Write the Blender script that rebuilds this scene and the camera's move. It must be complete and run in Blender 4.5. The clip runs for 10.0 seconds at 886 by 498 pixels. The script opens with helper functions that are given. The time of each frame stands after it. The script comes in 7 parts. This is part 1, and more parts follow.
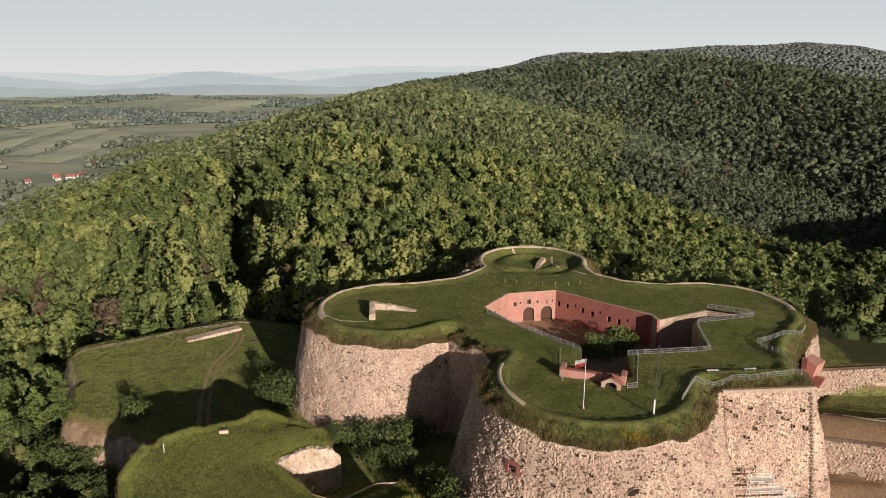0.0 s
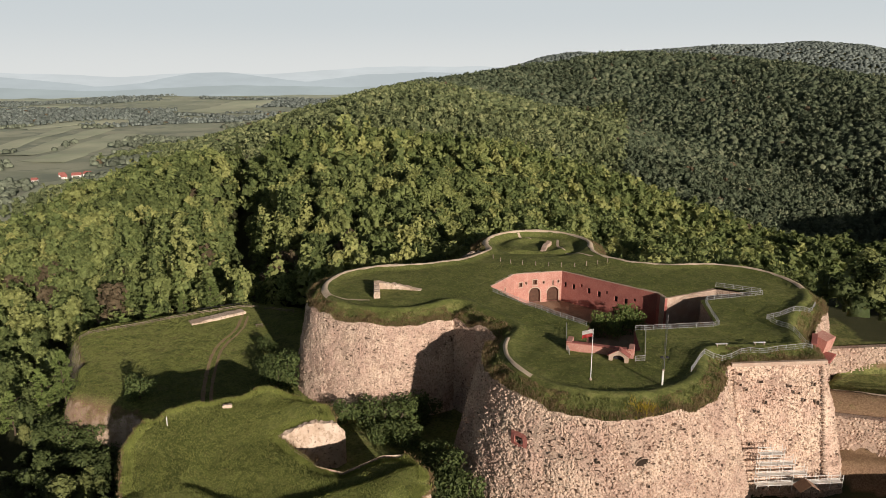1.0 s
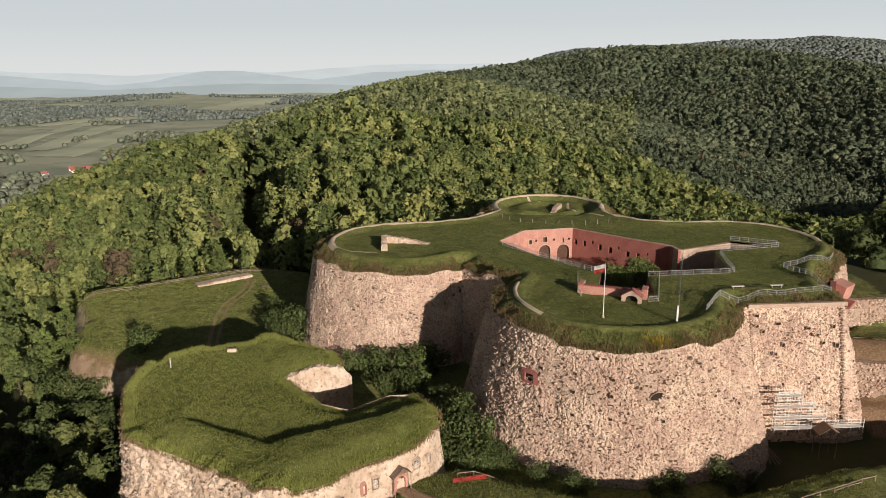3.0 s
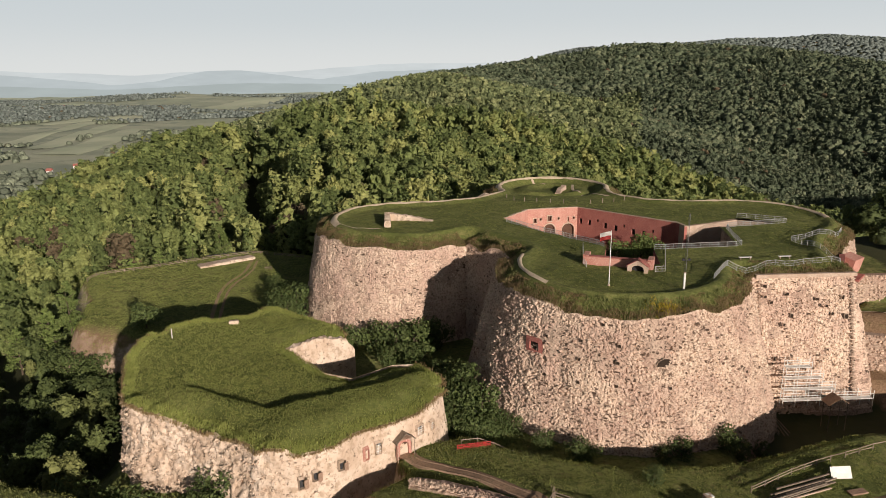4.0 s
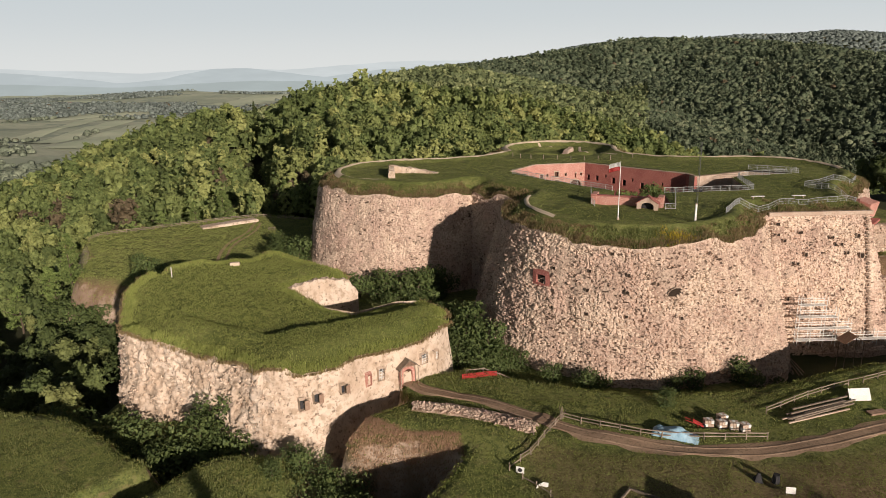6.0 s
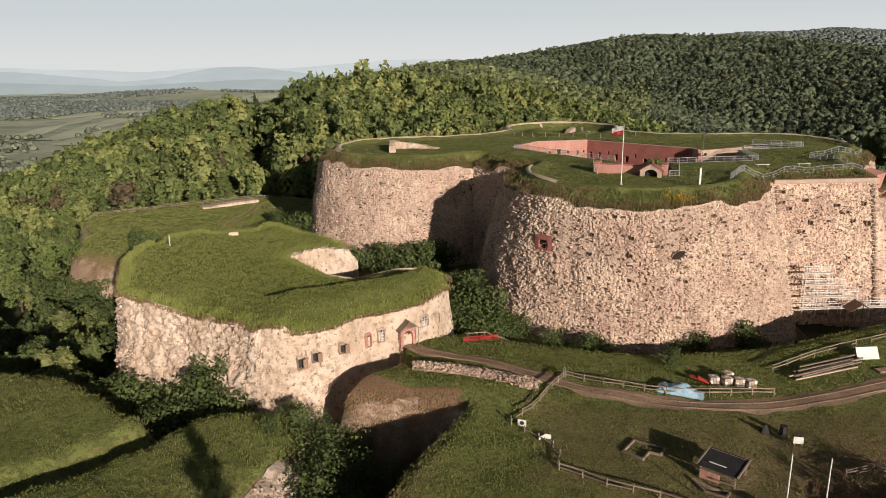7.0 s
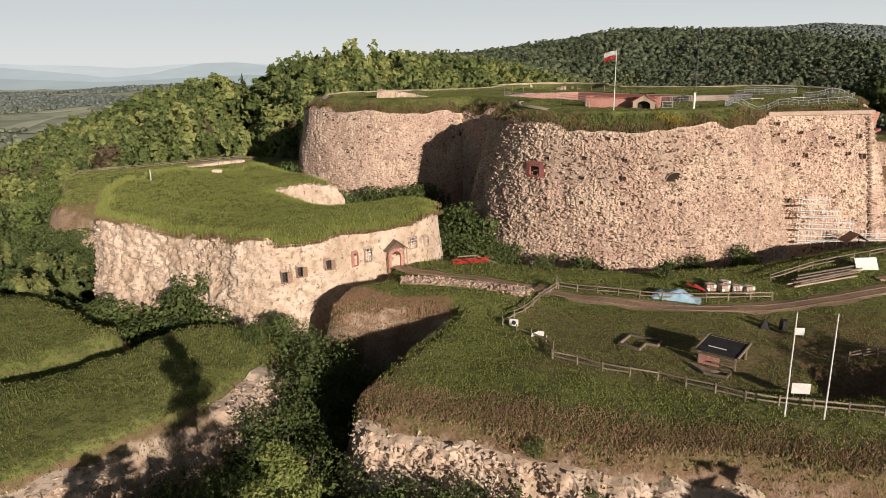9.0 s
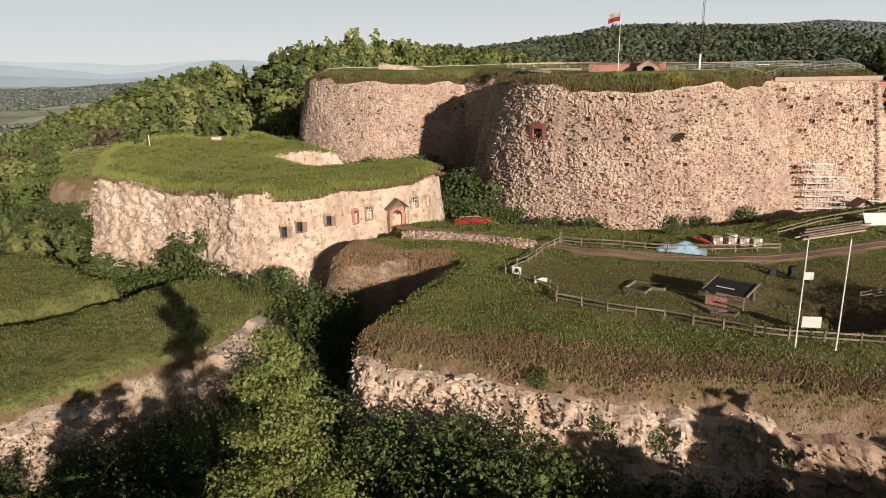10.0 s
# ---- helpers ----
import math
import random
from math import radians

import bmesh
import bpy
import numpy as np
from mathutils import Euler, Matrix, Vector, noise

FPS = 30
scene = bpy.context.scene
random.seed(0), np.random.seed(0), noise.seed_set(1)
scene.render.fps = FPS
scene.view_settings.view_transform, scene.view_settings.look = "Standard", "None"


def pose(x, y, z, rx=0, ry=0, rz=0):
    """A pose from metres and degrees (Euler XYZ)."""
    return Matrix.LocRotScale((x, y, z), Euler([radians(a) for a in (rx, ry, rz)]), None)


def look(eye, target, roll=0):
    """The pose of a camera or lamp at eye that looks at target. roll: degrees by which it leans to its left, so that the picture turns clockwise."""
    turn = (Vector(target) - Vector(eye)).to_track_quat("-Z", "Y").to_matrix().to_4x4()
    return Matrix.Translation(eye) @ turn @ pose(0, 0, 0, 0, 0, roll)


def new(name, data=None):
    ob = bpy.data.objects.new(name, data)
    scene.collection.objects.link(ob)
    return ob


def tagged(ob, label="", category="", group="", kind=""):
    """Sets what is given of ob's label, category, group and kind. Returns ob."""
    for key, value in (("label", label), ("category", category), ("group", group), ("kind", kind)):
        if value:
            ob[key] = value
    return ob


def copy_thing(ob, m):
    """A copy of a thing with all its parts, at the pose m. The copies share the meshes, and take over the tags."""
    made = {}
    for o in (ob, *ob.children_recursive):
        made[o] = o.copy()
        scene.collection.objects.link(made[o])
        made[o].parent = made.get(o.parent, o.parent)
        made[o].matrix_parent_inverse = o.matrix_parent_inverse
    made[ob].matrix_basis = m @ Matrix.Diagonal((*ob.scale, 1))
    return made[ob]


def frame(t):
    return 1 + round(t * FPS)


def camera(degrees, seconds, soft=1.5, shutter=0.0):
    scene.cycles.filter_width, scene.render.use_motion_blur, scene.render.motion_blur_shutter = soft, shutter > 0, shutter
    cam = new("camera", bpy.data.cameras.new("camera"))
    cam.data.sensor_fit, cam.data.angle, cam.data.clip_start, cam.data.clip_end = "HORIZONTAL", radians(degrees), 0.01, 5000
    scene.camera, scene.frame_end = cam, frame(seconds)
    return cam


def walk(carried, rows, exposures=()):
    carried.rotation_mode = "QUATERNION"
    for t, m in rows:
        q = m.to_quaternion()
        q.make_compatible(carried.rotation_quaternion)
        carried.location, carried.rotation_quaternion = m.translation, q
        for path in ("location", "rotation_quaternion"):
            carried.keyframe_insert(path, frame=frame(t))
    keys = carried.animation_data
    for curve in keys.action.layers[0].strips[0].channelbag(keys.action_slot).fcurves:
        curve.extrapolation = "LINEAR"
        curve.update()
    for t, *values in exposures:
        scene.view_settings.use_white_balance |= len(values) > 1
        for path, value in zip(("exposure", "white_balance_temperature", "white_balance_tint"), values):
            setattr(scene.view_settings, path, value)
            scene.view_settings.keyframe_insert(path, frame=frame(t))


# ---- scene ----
cam = camera(64.2, 10.0, 0.6)
METRES, EYE, TILT, LEAN, TURN = 60.0, 82.0, -15.0, 0.0, 0.0
ROWS = [
    (0.0, 0.0, 0.0, 0.0, 0.0, 0.0, -0.0),
    (0.5, -0.0006, 0.0121, -0.0485, 0.21, 0.05, 0.07),
    (1.0, -0.0004, 0.025, -0.0979, 0.41, 0.09, 0.1),
    (1.5, -0.0002, 0.0388, -0.147, 0.59, 0.05, 0.13),
    (2.0, 0.0003, 0.052, -0.196, 0.77, 0.03, 0.15),
    (2.5, 0.0006, 0.0647, -0.2454, 0.95, 0.03, 0.18),
    (4.0, -0.0003, 0.1021, -0.3922, 1.43, 0.06, 0.24),
    (4.5, -0.0001, 0.1145, -0.4411, 1.56, 0.05, 0.27),
    (5.0, 0.0001, 0.1273, -0.4899, 1.71, 0.04, 0.29),
    (5.5, 0.0006, 0.1393, -0.5378, 1.81, 0.02, 0.27),
    (7.0, 0.0029, 0.1767, -0.6822, 2.07, -0.05, 0.28),
    (7.5, 0.0031, 0.1894, -0.7308, 1.33, -0.1, 0.41),
    (8.0, 0.0023, 0.2019, -0.7791, 1.07, -0.13, 0.47),
    (8.5, 0.0025, 0.2137, -0.8262, 1.17, -0.18, 0.5),
    (9.0, 0.0025, 0.2259, -0.8744, 1.26, -0.23, 0.49),
    (9.5, 0.0025, 0.2377, -0.9214, 1.35, -0.28, 0.48),
    (10.0, 0.0022, 0.2491, -0.9684, 1.43, -0.36, 0.45),
]
walk(cam, [(t, pose(0, 0, EYE, TILT, LEAN, TURN) @ pose(METRES * x, METRES * y, METRES * z, 90 + pitch, roll, yaw)) for t, x, y, z, yaw, pitch, roll in ROWS])


# ---- light: low evening sun from behind the right shoulder, pale hazy sky ----
SUN_AZ, SUN_EL = radians(-61.5), radians(14.0)
SUN_DIR = Vector((math.cos(SUN_AZ) * math.cos(SUN_EL), math.sin(SUN_AZ) * math.cos(SUN_EL), math.sin(SUN_EL)))
world = bpy.data.worlds.new("sky")
scene.world = world
world.use_nodes = True
wn = world.node_tree.nodes
sky = wn.new("ShaderNodeTexSky")
sky.sky_type = "NISHITA"
sky.sun_disc = False
sky.sun_elevation = SUN_EL
sky.sun_rotation = math.pi / 2 - SUN_AZ
sky.altitude = 0
sky.air_density, sky.dust_density, sky.ozone_density = 1.0, 0.6, 1.0
wn["Background"].inputs["Strength"].default_value = 0.033
hazy = wn.new("ShaderNodeHueSaturation")
hazy.inputs["Saturation"].default_value = 0.45
world.node_tree.links.new(sky.outputs["Color"], hazy.inputs["Color"])
world.node_tree.links.new(hazy.outputs["Color"], wn["Background"].inputs["Color"])

sun = new("sun", bpy.data.lights.new("sun", "SUN"))
sun.data.energy, sun.data.angle, sun.data.color = 5.5, radians(0.6), (1.0, 0.85, 0.735)
sun.matrix_world = look(SUN_DIR * 900, (0, 0, 0))
scene.view_settings.exposure = 0.0

# ---- materials ----
def mix_node(nt, fac, a, b, mode="MIX"):
    n = nt.nodes.new("ShaderNodeMix")
    n.data_type, n.blend_type = "RGBA", mode
    for key, v in ((0, fac), (6, a), (7, b)):
        if isinstance(v, bpy.types.NodeSocket):
            nt.links.new(v, n.inputs[key])
        elif key == 0:
            n.inputs[0].default_value = v
        else:
            n.inputs[key].default_value = (*v, 1)
    return n.outputs[2]


def math_node(nt, op, a, b=0.0, clamp=False):
    n = nt.nodes.new("ShaderNodeMath")
    n.operation, n.use_clamp = op, clamp
    for key, v in ((0, a), (1, b)):
        if isinstance(v, bpy.types.NodeSocket):
            nt.links.new(v, n.inputs[key])
        else:
            n.inputs[key].default_value = v
    return n.outputs[0]


def noise_node(nt, scale, detail=4.0, rough=0.6, stretch=(1, 1, 1)):
    geo = nt.nodes.new("ShaderNodeNewGeometry")
    m = nt.nodes.new("ShaderNodeMapping")
    m.inputs["Scale"].default_value = stretch
    n = nt.nodes.new("ShaderNodeTexNoise")
    n.inputs["Scale"].default_value, n.inputs["Detail"].default_value, n.inputs["Roughness"].default_value = scale, detail, rough
    nt.links.new(geo.outputs["Position"], m.inputs["Vector"])
    nt.links.new(m.outputs["Vector"], n.inputs["Vector"])
    return n.outputs["Fac"]


def ramp(nt, fac, lo, hi):
    n = nt.nodes.new("ShaderNodeMapRange")
    n.inputs["From Min"].default_value, n.inputs["From Max"].default_value = lo, hi
    n.interpolation_type = "SMOOTHSTEP"
    nt.links.new(fac, n.inputs["Value"])
    return n.outputs["Result"]


def base_mat(name, rough=0.9, metal=0.0):
    mt = bpy.data.materials.new(name)
    mt.use_nodes = True
    b = mt.node_tree.nodes["Principled BSDF"]
    b.inputs["Roughness"].default_value, b.inputs["Metallic"].default_value = rough, metal
    b.inputs["Specular IOR Level"].default_value = 0.25
    return mt, mt.node_tree, b


def bump(nt, b, height, strength, dist):
    n = nt.nodes.new("ShaderNodeBump")
    n.inputs["Strength"].default_value, n.inputs["Distance"].default_value = strength, dist
    nt.links.new(height, n.inputs["Height"])
    nt.links.new(n.outputs["Normal"], b.inputs["Normal"])


def mottled(name, c1, c2, c3, s1, s2, rough=0.9, metal=0.0, bump_d=0.02, island=0.0, objrand=0.0, stretch=(1, 1, 1), speck=0.0):
    """Two-scale mottling: c1 to c2 in broad stains, c3 in fine grain; optional tone change from piece to piece."""
    mt, nt, b = base_mat(name, rough, metal)
    big, fine = noise_node(nt, s1, 5, 0.6, stretch), noise_node(nt, s2, 3, 0.6, stretch)
    col = mix_node(nt, ramp(nt, big, 0.35, 0.65), c1, c2)
    col = mix_node(nt, math_node(nt, "MULTIPLY", ramp(nt, fine, 0.47, 0.68), 0.8), col, c3)
    if speck:
        # dark specks: painted pit shade on masonry, cracks and spots on pale rock
        pit_shade_specks = math_node(nt, "MULTIPLY", ramp(nt, noise_node(nt, speck, 5, 0.7, stretch), 0.555, 0.66), 0.85)
        col = mix_node(nt, pit_shade_specks, col, tuple(c * 0.45 for c in c3))
    for amount, node, out in ((island, "ShaderNodeNewGeometry", "Random Per Island"), (objrand, "ShaderNodeObjectInfo", "Random")):
        if amount:
            r = nt.nodes.new(node).outputs[out]
            v = math_node(nt, "ADD", math_node(nt, "MULTIPLY", r, 2 * amount), 1 - amount)
            cc = nt.nodes.new("ShaderNodeCombineColor")
            for i in range(3):
                nt.links.new(v, cc.inputs[i])
            col = mix_node(nt, 1.0, col, cc.outputs[0], "MULTIPLY")
    nt.links.new(col, b.inputs["Base Color"])
    if bump_d:
        bump(nt, b, fine, 0.7, bump_d)
    return mt


def foliage(name, dark, light, tint=None, thru=0.25, grain=0.0):
    """Leaves: tone changes leaf by leaf and tree by tree, a little light shines through."""
    mt, nt, b = base_mat(name, 0.6)
    isl = nt.nodes.new("ShaderNodeNewGeometry").outputs["Random Per Island"]
    obj = nt.nodes.new("ShaderNodeObjectInfo").outputs["Random"]
    col = mix_node(nt, isl, dark, light)
    if tint:
        at = nt.nodes.new("ShaderNodeAttribute")
        at.attribute_name = "tint"
        col = mix_node(nt, ramp(nt, at.outputs["Fac"], 0.45, 1.0), col, tint)
        col = mix_node(nt, ramp(nt, at.outputs["Fac"], 0.95, 0.98), col, (0.125, 0.095, 0.058))
        v = math_node(nt, "ADD", math_node(nt, "MULTIPLY", at.outputs["Fac"], 0.95), 0.52)
    else:
        v = math_node(nt, "ADD", math_node(nt, "MULTIPLY", obj, 0.5), 0.75)
    cc = nt.nodes.new("ShaderNodeCombineColor")
    for i in range(3):
        nt.links.new(v, cc.inputs[i])
    col = mix_node(nt, 1.0, col, cc.outputs[0], "MULTIPLY")
    if grain:
        leafy = ramp(nt, noise_node(nt, grain, 4, 0.7), 0.36, 0.62)
        col = mix_node(nt, leafy, mix_node(nt, 0.4, col, (0.03, 0.045, 0.016)), col)
        bump(nt, b, leafy, 0.6, 0.3 / grain)
    nt.links.new(col, b.inputs["Base Color"])
    tr = nt.nodes.new("ShaderNodeBsdfTranslucent")
    nt.links.new(col, tr.inputs["Color"])
    ms = nt.nodes.new("ShaderNodeMixShader")
    ms.inputs[0].default_value = thru
    nt.links.new(b.outputs[0], ms.inputs[1])
    nt.links.new(tr.outputs[0], ms.inputs[2])
    nt.links.new(ms.outputs[0], nt.nodes["Material Output"].inputs["Surface"])
    return mt


def clumps(nt, col, dark, pale):
    """Grass in clumps: dark tussocks with their shading painted in and pale seeding tips, at hand and stride size."""
    small, large = noise_node(nt, 1.5, 5, 0.75), noise_node(nt, 0.28, 4, 0.65)
    col = mix_node(nt, math_node(nt, "MULTIPLY", ramp(nt, small, 0.52, 0.40), 0.7), col, dark)
    col = mix_node(nt, math_node(nt, "MULTIPLY", ramp(nt, small, 0.56, 0.70), 0.6), col, pale)
    return mix_node(nt, math_node(nt, "MULTIPLY", ramp(nt, large, 0.54, 0.40), 0.5), col, dark)


def land_material():
    """Grass on the flats, dry grass on banks, pale broken rock on steep faces, wood floor (moat and gully shade too)
    and haze-paled farmland by cover.
    """
    mt, nt, b = base_mat("land", 0.95)
    geo = nt.nodes.new("ShaderNodeNewGeometry")
    sep = nt.nodes.new("ShaderNodeSeparateXYZ")
    nt.links.new(geo.outputs["Normal"], sep.inputs[0])
    big, mid, fine = noise_node(nt, 0.06, 5), noise_node(nt, 0.5, 5), noise_node(nt, 3.0, 4)
    grass = mix_node(nt, ramp(nt, big, 0.35, 0.65), (0.165, 0.196, 0.054), (0.235, 0.25, 0.084))
    grass = mix_node(nt, ramp(nt, mid, 0.5, 0.75), grass, (0.23, 0.20, 0.09))
    grass = clumps(nt, grass, (0.062, 0.082, 0.024), (0.29, 0.28, 0.115))
    dry = mix_node(nt, ramp(nt, mid, 0.35, 0.65), (0.24, 0.16, 0.095), (0.17, 0.14, 0.065))
    rock = mix_node(nt, ramp(nt, mid, 0.35, 0.7), (0.60, 0.48, 0.38), (0.38, 0.28, 0.2))
    rock = mix_node(nt, ramp(nt, fine, 0.55, 0.7), rock, (0.2, 0.15, 0.11))
    wob = math_node(nt, "ADD", sep.outputs["Z"], math_node(nt, "MULTIPLY", math_node(nt, "SUBTRACT", mid, 0.5), 0.35))
    col = mix_node(nt, ramp(nt, wob, 0.72, 0.55), grass, dry)
    col = mix_node(nt, ramp(nt, wob, 0.56, 0.42), col, rock)
    cov = nt.nodes.new("ShaderNodeVertexColor")
    cov.layer_name = "cover"
    cs = nt.nodes.new("ShaderNodeSeparateColor")
    nt.links.new(cov.outputs["Color"], cs.inputs[0])
    woodfloor_and_shade = mix_node(nt, mid, (0.045, 0.055, 0.02), (0.08, 0.08, 0.035))
    col = mix_node(nt, cs.outputs[1], col, woodfloor_and_shade)
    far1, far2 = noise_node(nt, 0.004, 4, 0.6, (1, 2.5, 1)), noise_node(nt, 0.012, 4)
    # farmland colours lightened to carry the valley haze
    hazed_farm = mix_node(nt, ramp(nt, far1, 0.42, 0.58), (0.35, 0.39, 0.285), (0.45, 0.475, 0.35))
    hazed_farm = mix_node(nt, ramp(nt, far2, 0.52, 0.62), hazed_farm, (0.30, 0.345, 0.265))
    col = mix_node(nt, cs.outputs[2], col, hazed_farm)
    earth = mix_node(nt, ramp(nt, fine, 0.35, 0.65), (0.19, 0.115, 0.07), (0.31, 0.205, 0.13))
    col = mix_node(nt, math_node(nt, "MULTIPLY", cs.outputs[0], ramp(nt, mid, 0.12, 0.42)), col, earth)
    nt.links.new(col, b.inputs["Base Color"])
    bump(nt, b, noise_node(nt, 1.5, 5, 0.75), 0.9, 0.4)
    return mt


def turf_material(name, green, pale, brown, brown_at):
    mt, nt, b = base_mat(name, 0.95)
    geo = nt.nodes.new("ShaderNodeNewGeometry")
    sep = nt.nodes.new("ShaderNodeSeparateXYZ")
    nt.links.new(geo.outputs["Normal"], sep.inputs[0])
    big, mid, fine = noise_node(nt, 0.09, 5), noise_node(nt, 0.6, 5), noise_node(nt, 4.0, 4)
    g = mix_node(nt, ramp(nt, big, 0.35, 0.65), green, pale)
    g = mix_node(nt, math_node(nt, "MULTIPLY", ramp(nt, mid, 0.5, 0.75), 0.5), g, brown)
    wob = math_node(nt, "ADD", sep.outputs["Z"], math_node(nt, "MULTIPLY", math_node(nt, "SUBTRACT", mid, 0.5), 0.3))
    g = mix_node(nt, ramp(nt, wob, brown_at + 0.1, brown_at - 0.12), g, brown)
    g = mix_node(nt, math_node(nt, "MULTIPLY", fine, 0.5), g, tuple(c * 0.55 for c in green))
    g = clumps(nt, g, tuple(c * 0.56 for c in green), (0.33, 0.32, 0.125))
    nt.links.new(g, b.inputs["Base Color"])
    bump(nt, b, noise_node(nt, 1.5, 5, 0.75), 0.9, 0.35)
    return mt


LAND = land_material()
TURF = turf_material("turf", (0.153, 0.183, 0.0472), (0.236, 0.254, 0.0802), (0.271, 0.212, 0.106), 0.72)
MASON = mottled("rubble_masonry", (0.47, 0.365, 0.285), (0.38, 0.265, 0.205), (0.17, 0.12, 0.09), 0.12, 3.2, 0.95, bump_d=0.16, speck=1.5)
STONE = mottled("wall_stone", (0.61, 0.485, 0.38), (0.48, 0.35, 0.28), (0.27, 0.19, 0.14), 0.16, 2.6, 0.9, bump_d=0.1, island=0.2, speck=1.5)
CHALK = mottled("pale_rock_face", (0.66, 0.545, 0.44), (0.50, 0.385, 0.29), (0.36, 0.27, 0.19), 0.22, 0.9, 0.95, bump_d=0.3, speck=1.3)
ROCK = mottled("broken_rock", (0.64, 0.52, 0.415), (0.5, 0.385, 0.29), (0.38, 0.28, 0.2), 0.4, 3.0, 0.95, bump_d=0.04, island=0.22)
HEAP = mottled("pinkish_rubble_sand", (0.60, 0.44, 0.34), (0.50, 0.36, 0.27), (0.38, 0.27, 0.2), 0.5, 4, 0.95, bump_d=0.06)
BROWNROCK = mottled("brown_earth_rock", (0.36, 0.25, 0.18), (0.46, 0.35, 0.265), (0.24, 0.16, 0.11), 0.3, 1.6, 0.95, bump_d=0.15, island=0.2)
COPE = mottled("pale_coping_stone", (0.5, 0.4, 0.32), (0.42, 0.31, 0.24), (0.35, 0.25, 0.18), 0.5, 5, 0.9)
SAND = mottled("sandy_path", (0.64, 0.54, 0.41), (0.54, 0.44, 0.32), (0.46, 0.36, 0.25), 0.4, 4, 0.95)
EARTH = mottled("earth_road", (0.40, 0.28, 0.19), (0.32, 0.215, 0.145), (0.20, 0.15, 0.09), 0.4, 3, 0.95, bump_d=0.05)
RUT = mottled("wheel_rut_earth", (0.42, 0.30, 0.21), (0.33, 0.225, 0.15), (0.22, 0.15, 0.10), 0.5, 3, 0.95)
BRICK = mottled("red_brick", (0.37, 0.135, 0.11), (0.29, 0.10, 0.085), (0.43, 0.21, 0.175), 0.35, 5, 0.9)
# pink brick, also painted on the yard's sunward walls as sunlit brick
PINKLITBRICK = mottled("pink_and_sunlit_brick", (0.50, 0.255, 0.205), (0.41, 0.19, 0.15), (0.56, 0.39, 0.32), 0.35, 4, 0.9)
WOOD = mottled("grey_wood", (0.30, 0.245, 0.19), (0.21, 0.165, 0.125), (0.13, 0.10, 0.075), 1.2, 9, 0.85, objrand=0.3)
SHUTTER = mottled("tan_shutter_board", (0.36, 0.25, 0.18), (0.29, 0.19, 0.135), (0.2, 0.13, 0.09), 1.2, 8, 0.85)
DOORWOOD = mottled("brown_door_wood", (0.11, 0.055, 0.035), (0.08, 0.04, 0.025), (0.05, 0.03, 0.02), 1.5, 12, 0.7)
STEEL = mottled("galvanised_steel", (0.46, 0.47, 0.46), (0.39, 0.40, 0.39), (0.32, 0.32, 0.31), 1.5, 14, 0.55, 0.15, bump_d=0)
DULLSTEEL = mottled("dull_mast_steel", (0.20, 0.20, 0.20), (0.15, 0.15, 0.15), (0.11, 0.11, 0.11), 1.5, 14, 0.6, 0.4, bump_d=0)
WHITE = mottled("white_paint", (0.78, 0.78, 0.75), (0.68, 0.67, 0.63), (0.6, 0.58, 0.53), 1.0, 8, 0.6, bump_d=0)
REDPAINT = mottled("red_paint", (0.5, 0.05, 0.045), (0.38, 0.04, 0.04), (0.3, 0.05, 0.04), 1.0, 8, 0.5, bump_d=0)
TARP = mottled("pale_blue_tarpaulin", (0.32, 0.52, 0.66), (0.42, 0.6, 0.7), (0.25, 0.42, 0.56), 0.8, 4, 0.45, bump_d=0.06)
DARK = mottled("dark_felt", (0.03, 0.03, 0.034), (0.045, 0.043, 0.045), (0.02, 0.02, 0.02), 0.8, 6, 0.8)
# dark brown of the flat patches that paint shade on the walls
HOLLOWSHADE = mottled("painted_hollow_shade", (0.13, 0.09, 0.065), (0.09, 0.06, 0.045), (0.05, 0.035, 0.025), 0.8, 6, 1.0, bump_d=0.05)
# near-black that paints the unlit depth of wall openings
UNLIT = mottled("unlit_opening_black", (0.03, 0.021, 0.015), (0.04, 0.028, 0.02), (0.02, 0.014, 0.01), 0.8, 6, 1.0, bump_d=0)
BARK = mottled("bark", (0.12, 0.09, 0.065), (0.085, 0.065, 0.045), (0.05, 0.04, 0.03), 1.5, 9, 0.95)
LEAF = foliage("leaves_broad", (0.11, 0.16, 0.044), (0.198, 0.253, 0.077))
# shrub leaves; slope trees take this darker tone as painted shade
LEAFDARK = foliage("leaves_shrub_and_shaded", (0.0675, 0.099, 0.0324), (0.126, 0.162, 0.0522))
LEAFLIGHT = foliage("leaves_fresh", (0.17, 0.225, 0.058), (0.44, 0.48, 0.16), None, 0.32)
WOODS = foliage("woodland_leaves", (0.15, 0.205, 0.068), (0.262, 0.322, 0.108), (0.335, 0.345, 0.122), 0.28, 0.9)
# ridge leaves: bright copy for sun-facing slopes, a dimmer copy further down
LITWOODS = foliage("lit_ridge_woodland_leaves", (0.165, 0.21, 0.096), (0.255, 0.30, 0.135), (0.30, 0.32, 0.15), 0.22, 0.4)
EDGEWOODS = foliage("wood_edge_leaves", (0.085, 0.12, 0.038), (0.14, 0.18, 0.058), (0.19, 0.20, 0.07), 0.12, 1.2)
# far, valley and horizon leaves: haze painted in as paler, bluer tones
DIMWOODS = foliage("dim_far_woodland_leaves", (0.105, 0.142, 0.084), (0.158, 0.195, 0.115), (0.19, 0.21, 0.125), 0.15, 0.35)
HAZYWOODS = foliage("hazed_valley_woodland_leaves", (0.225, 0.265, 0.195), (0.265, 0.305, 0.22), (0.275, 0.31, 0.22), 0.2, 0.2)
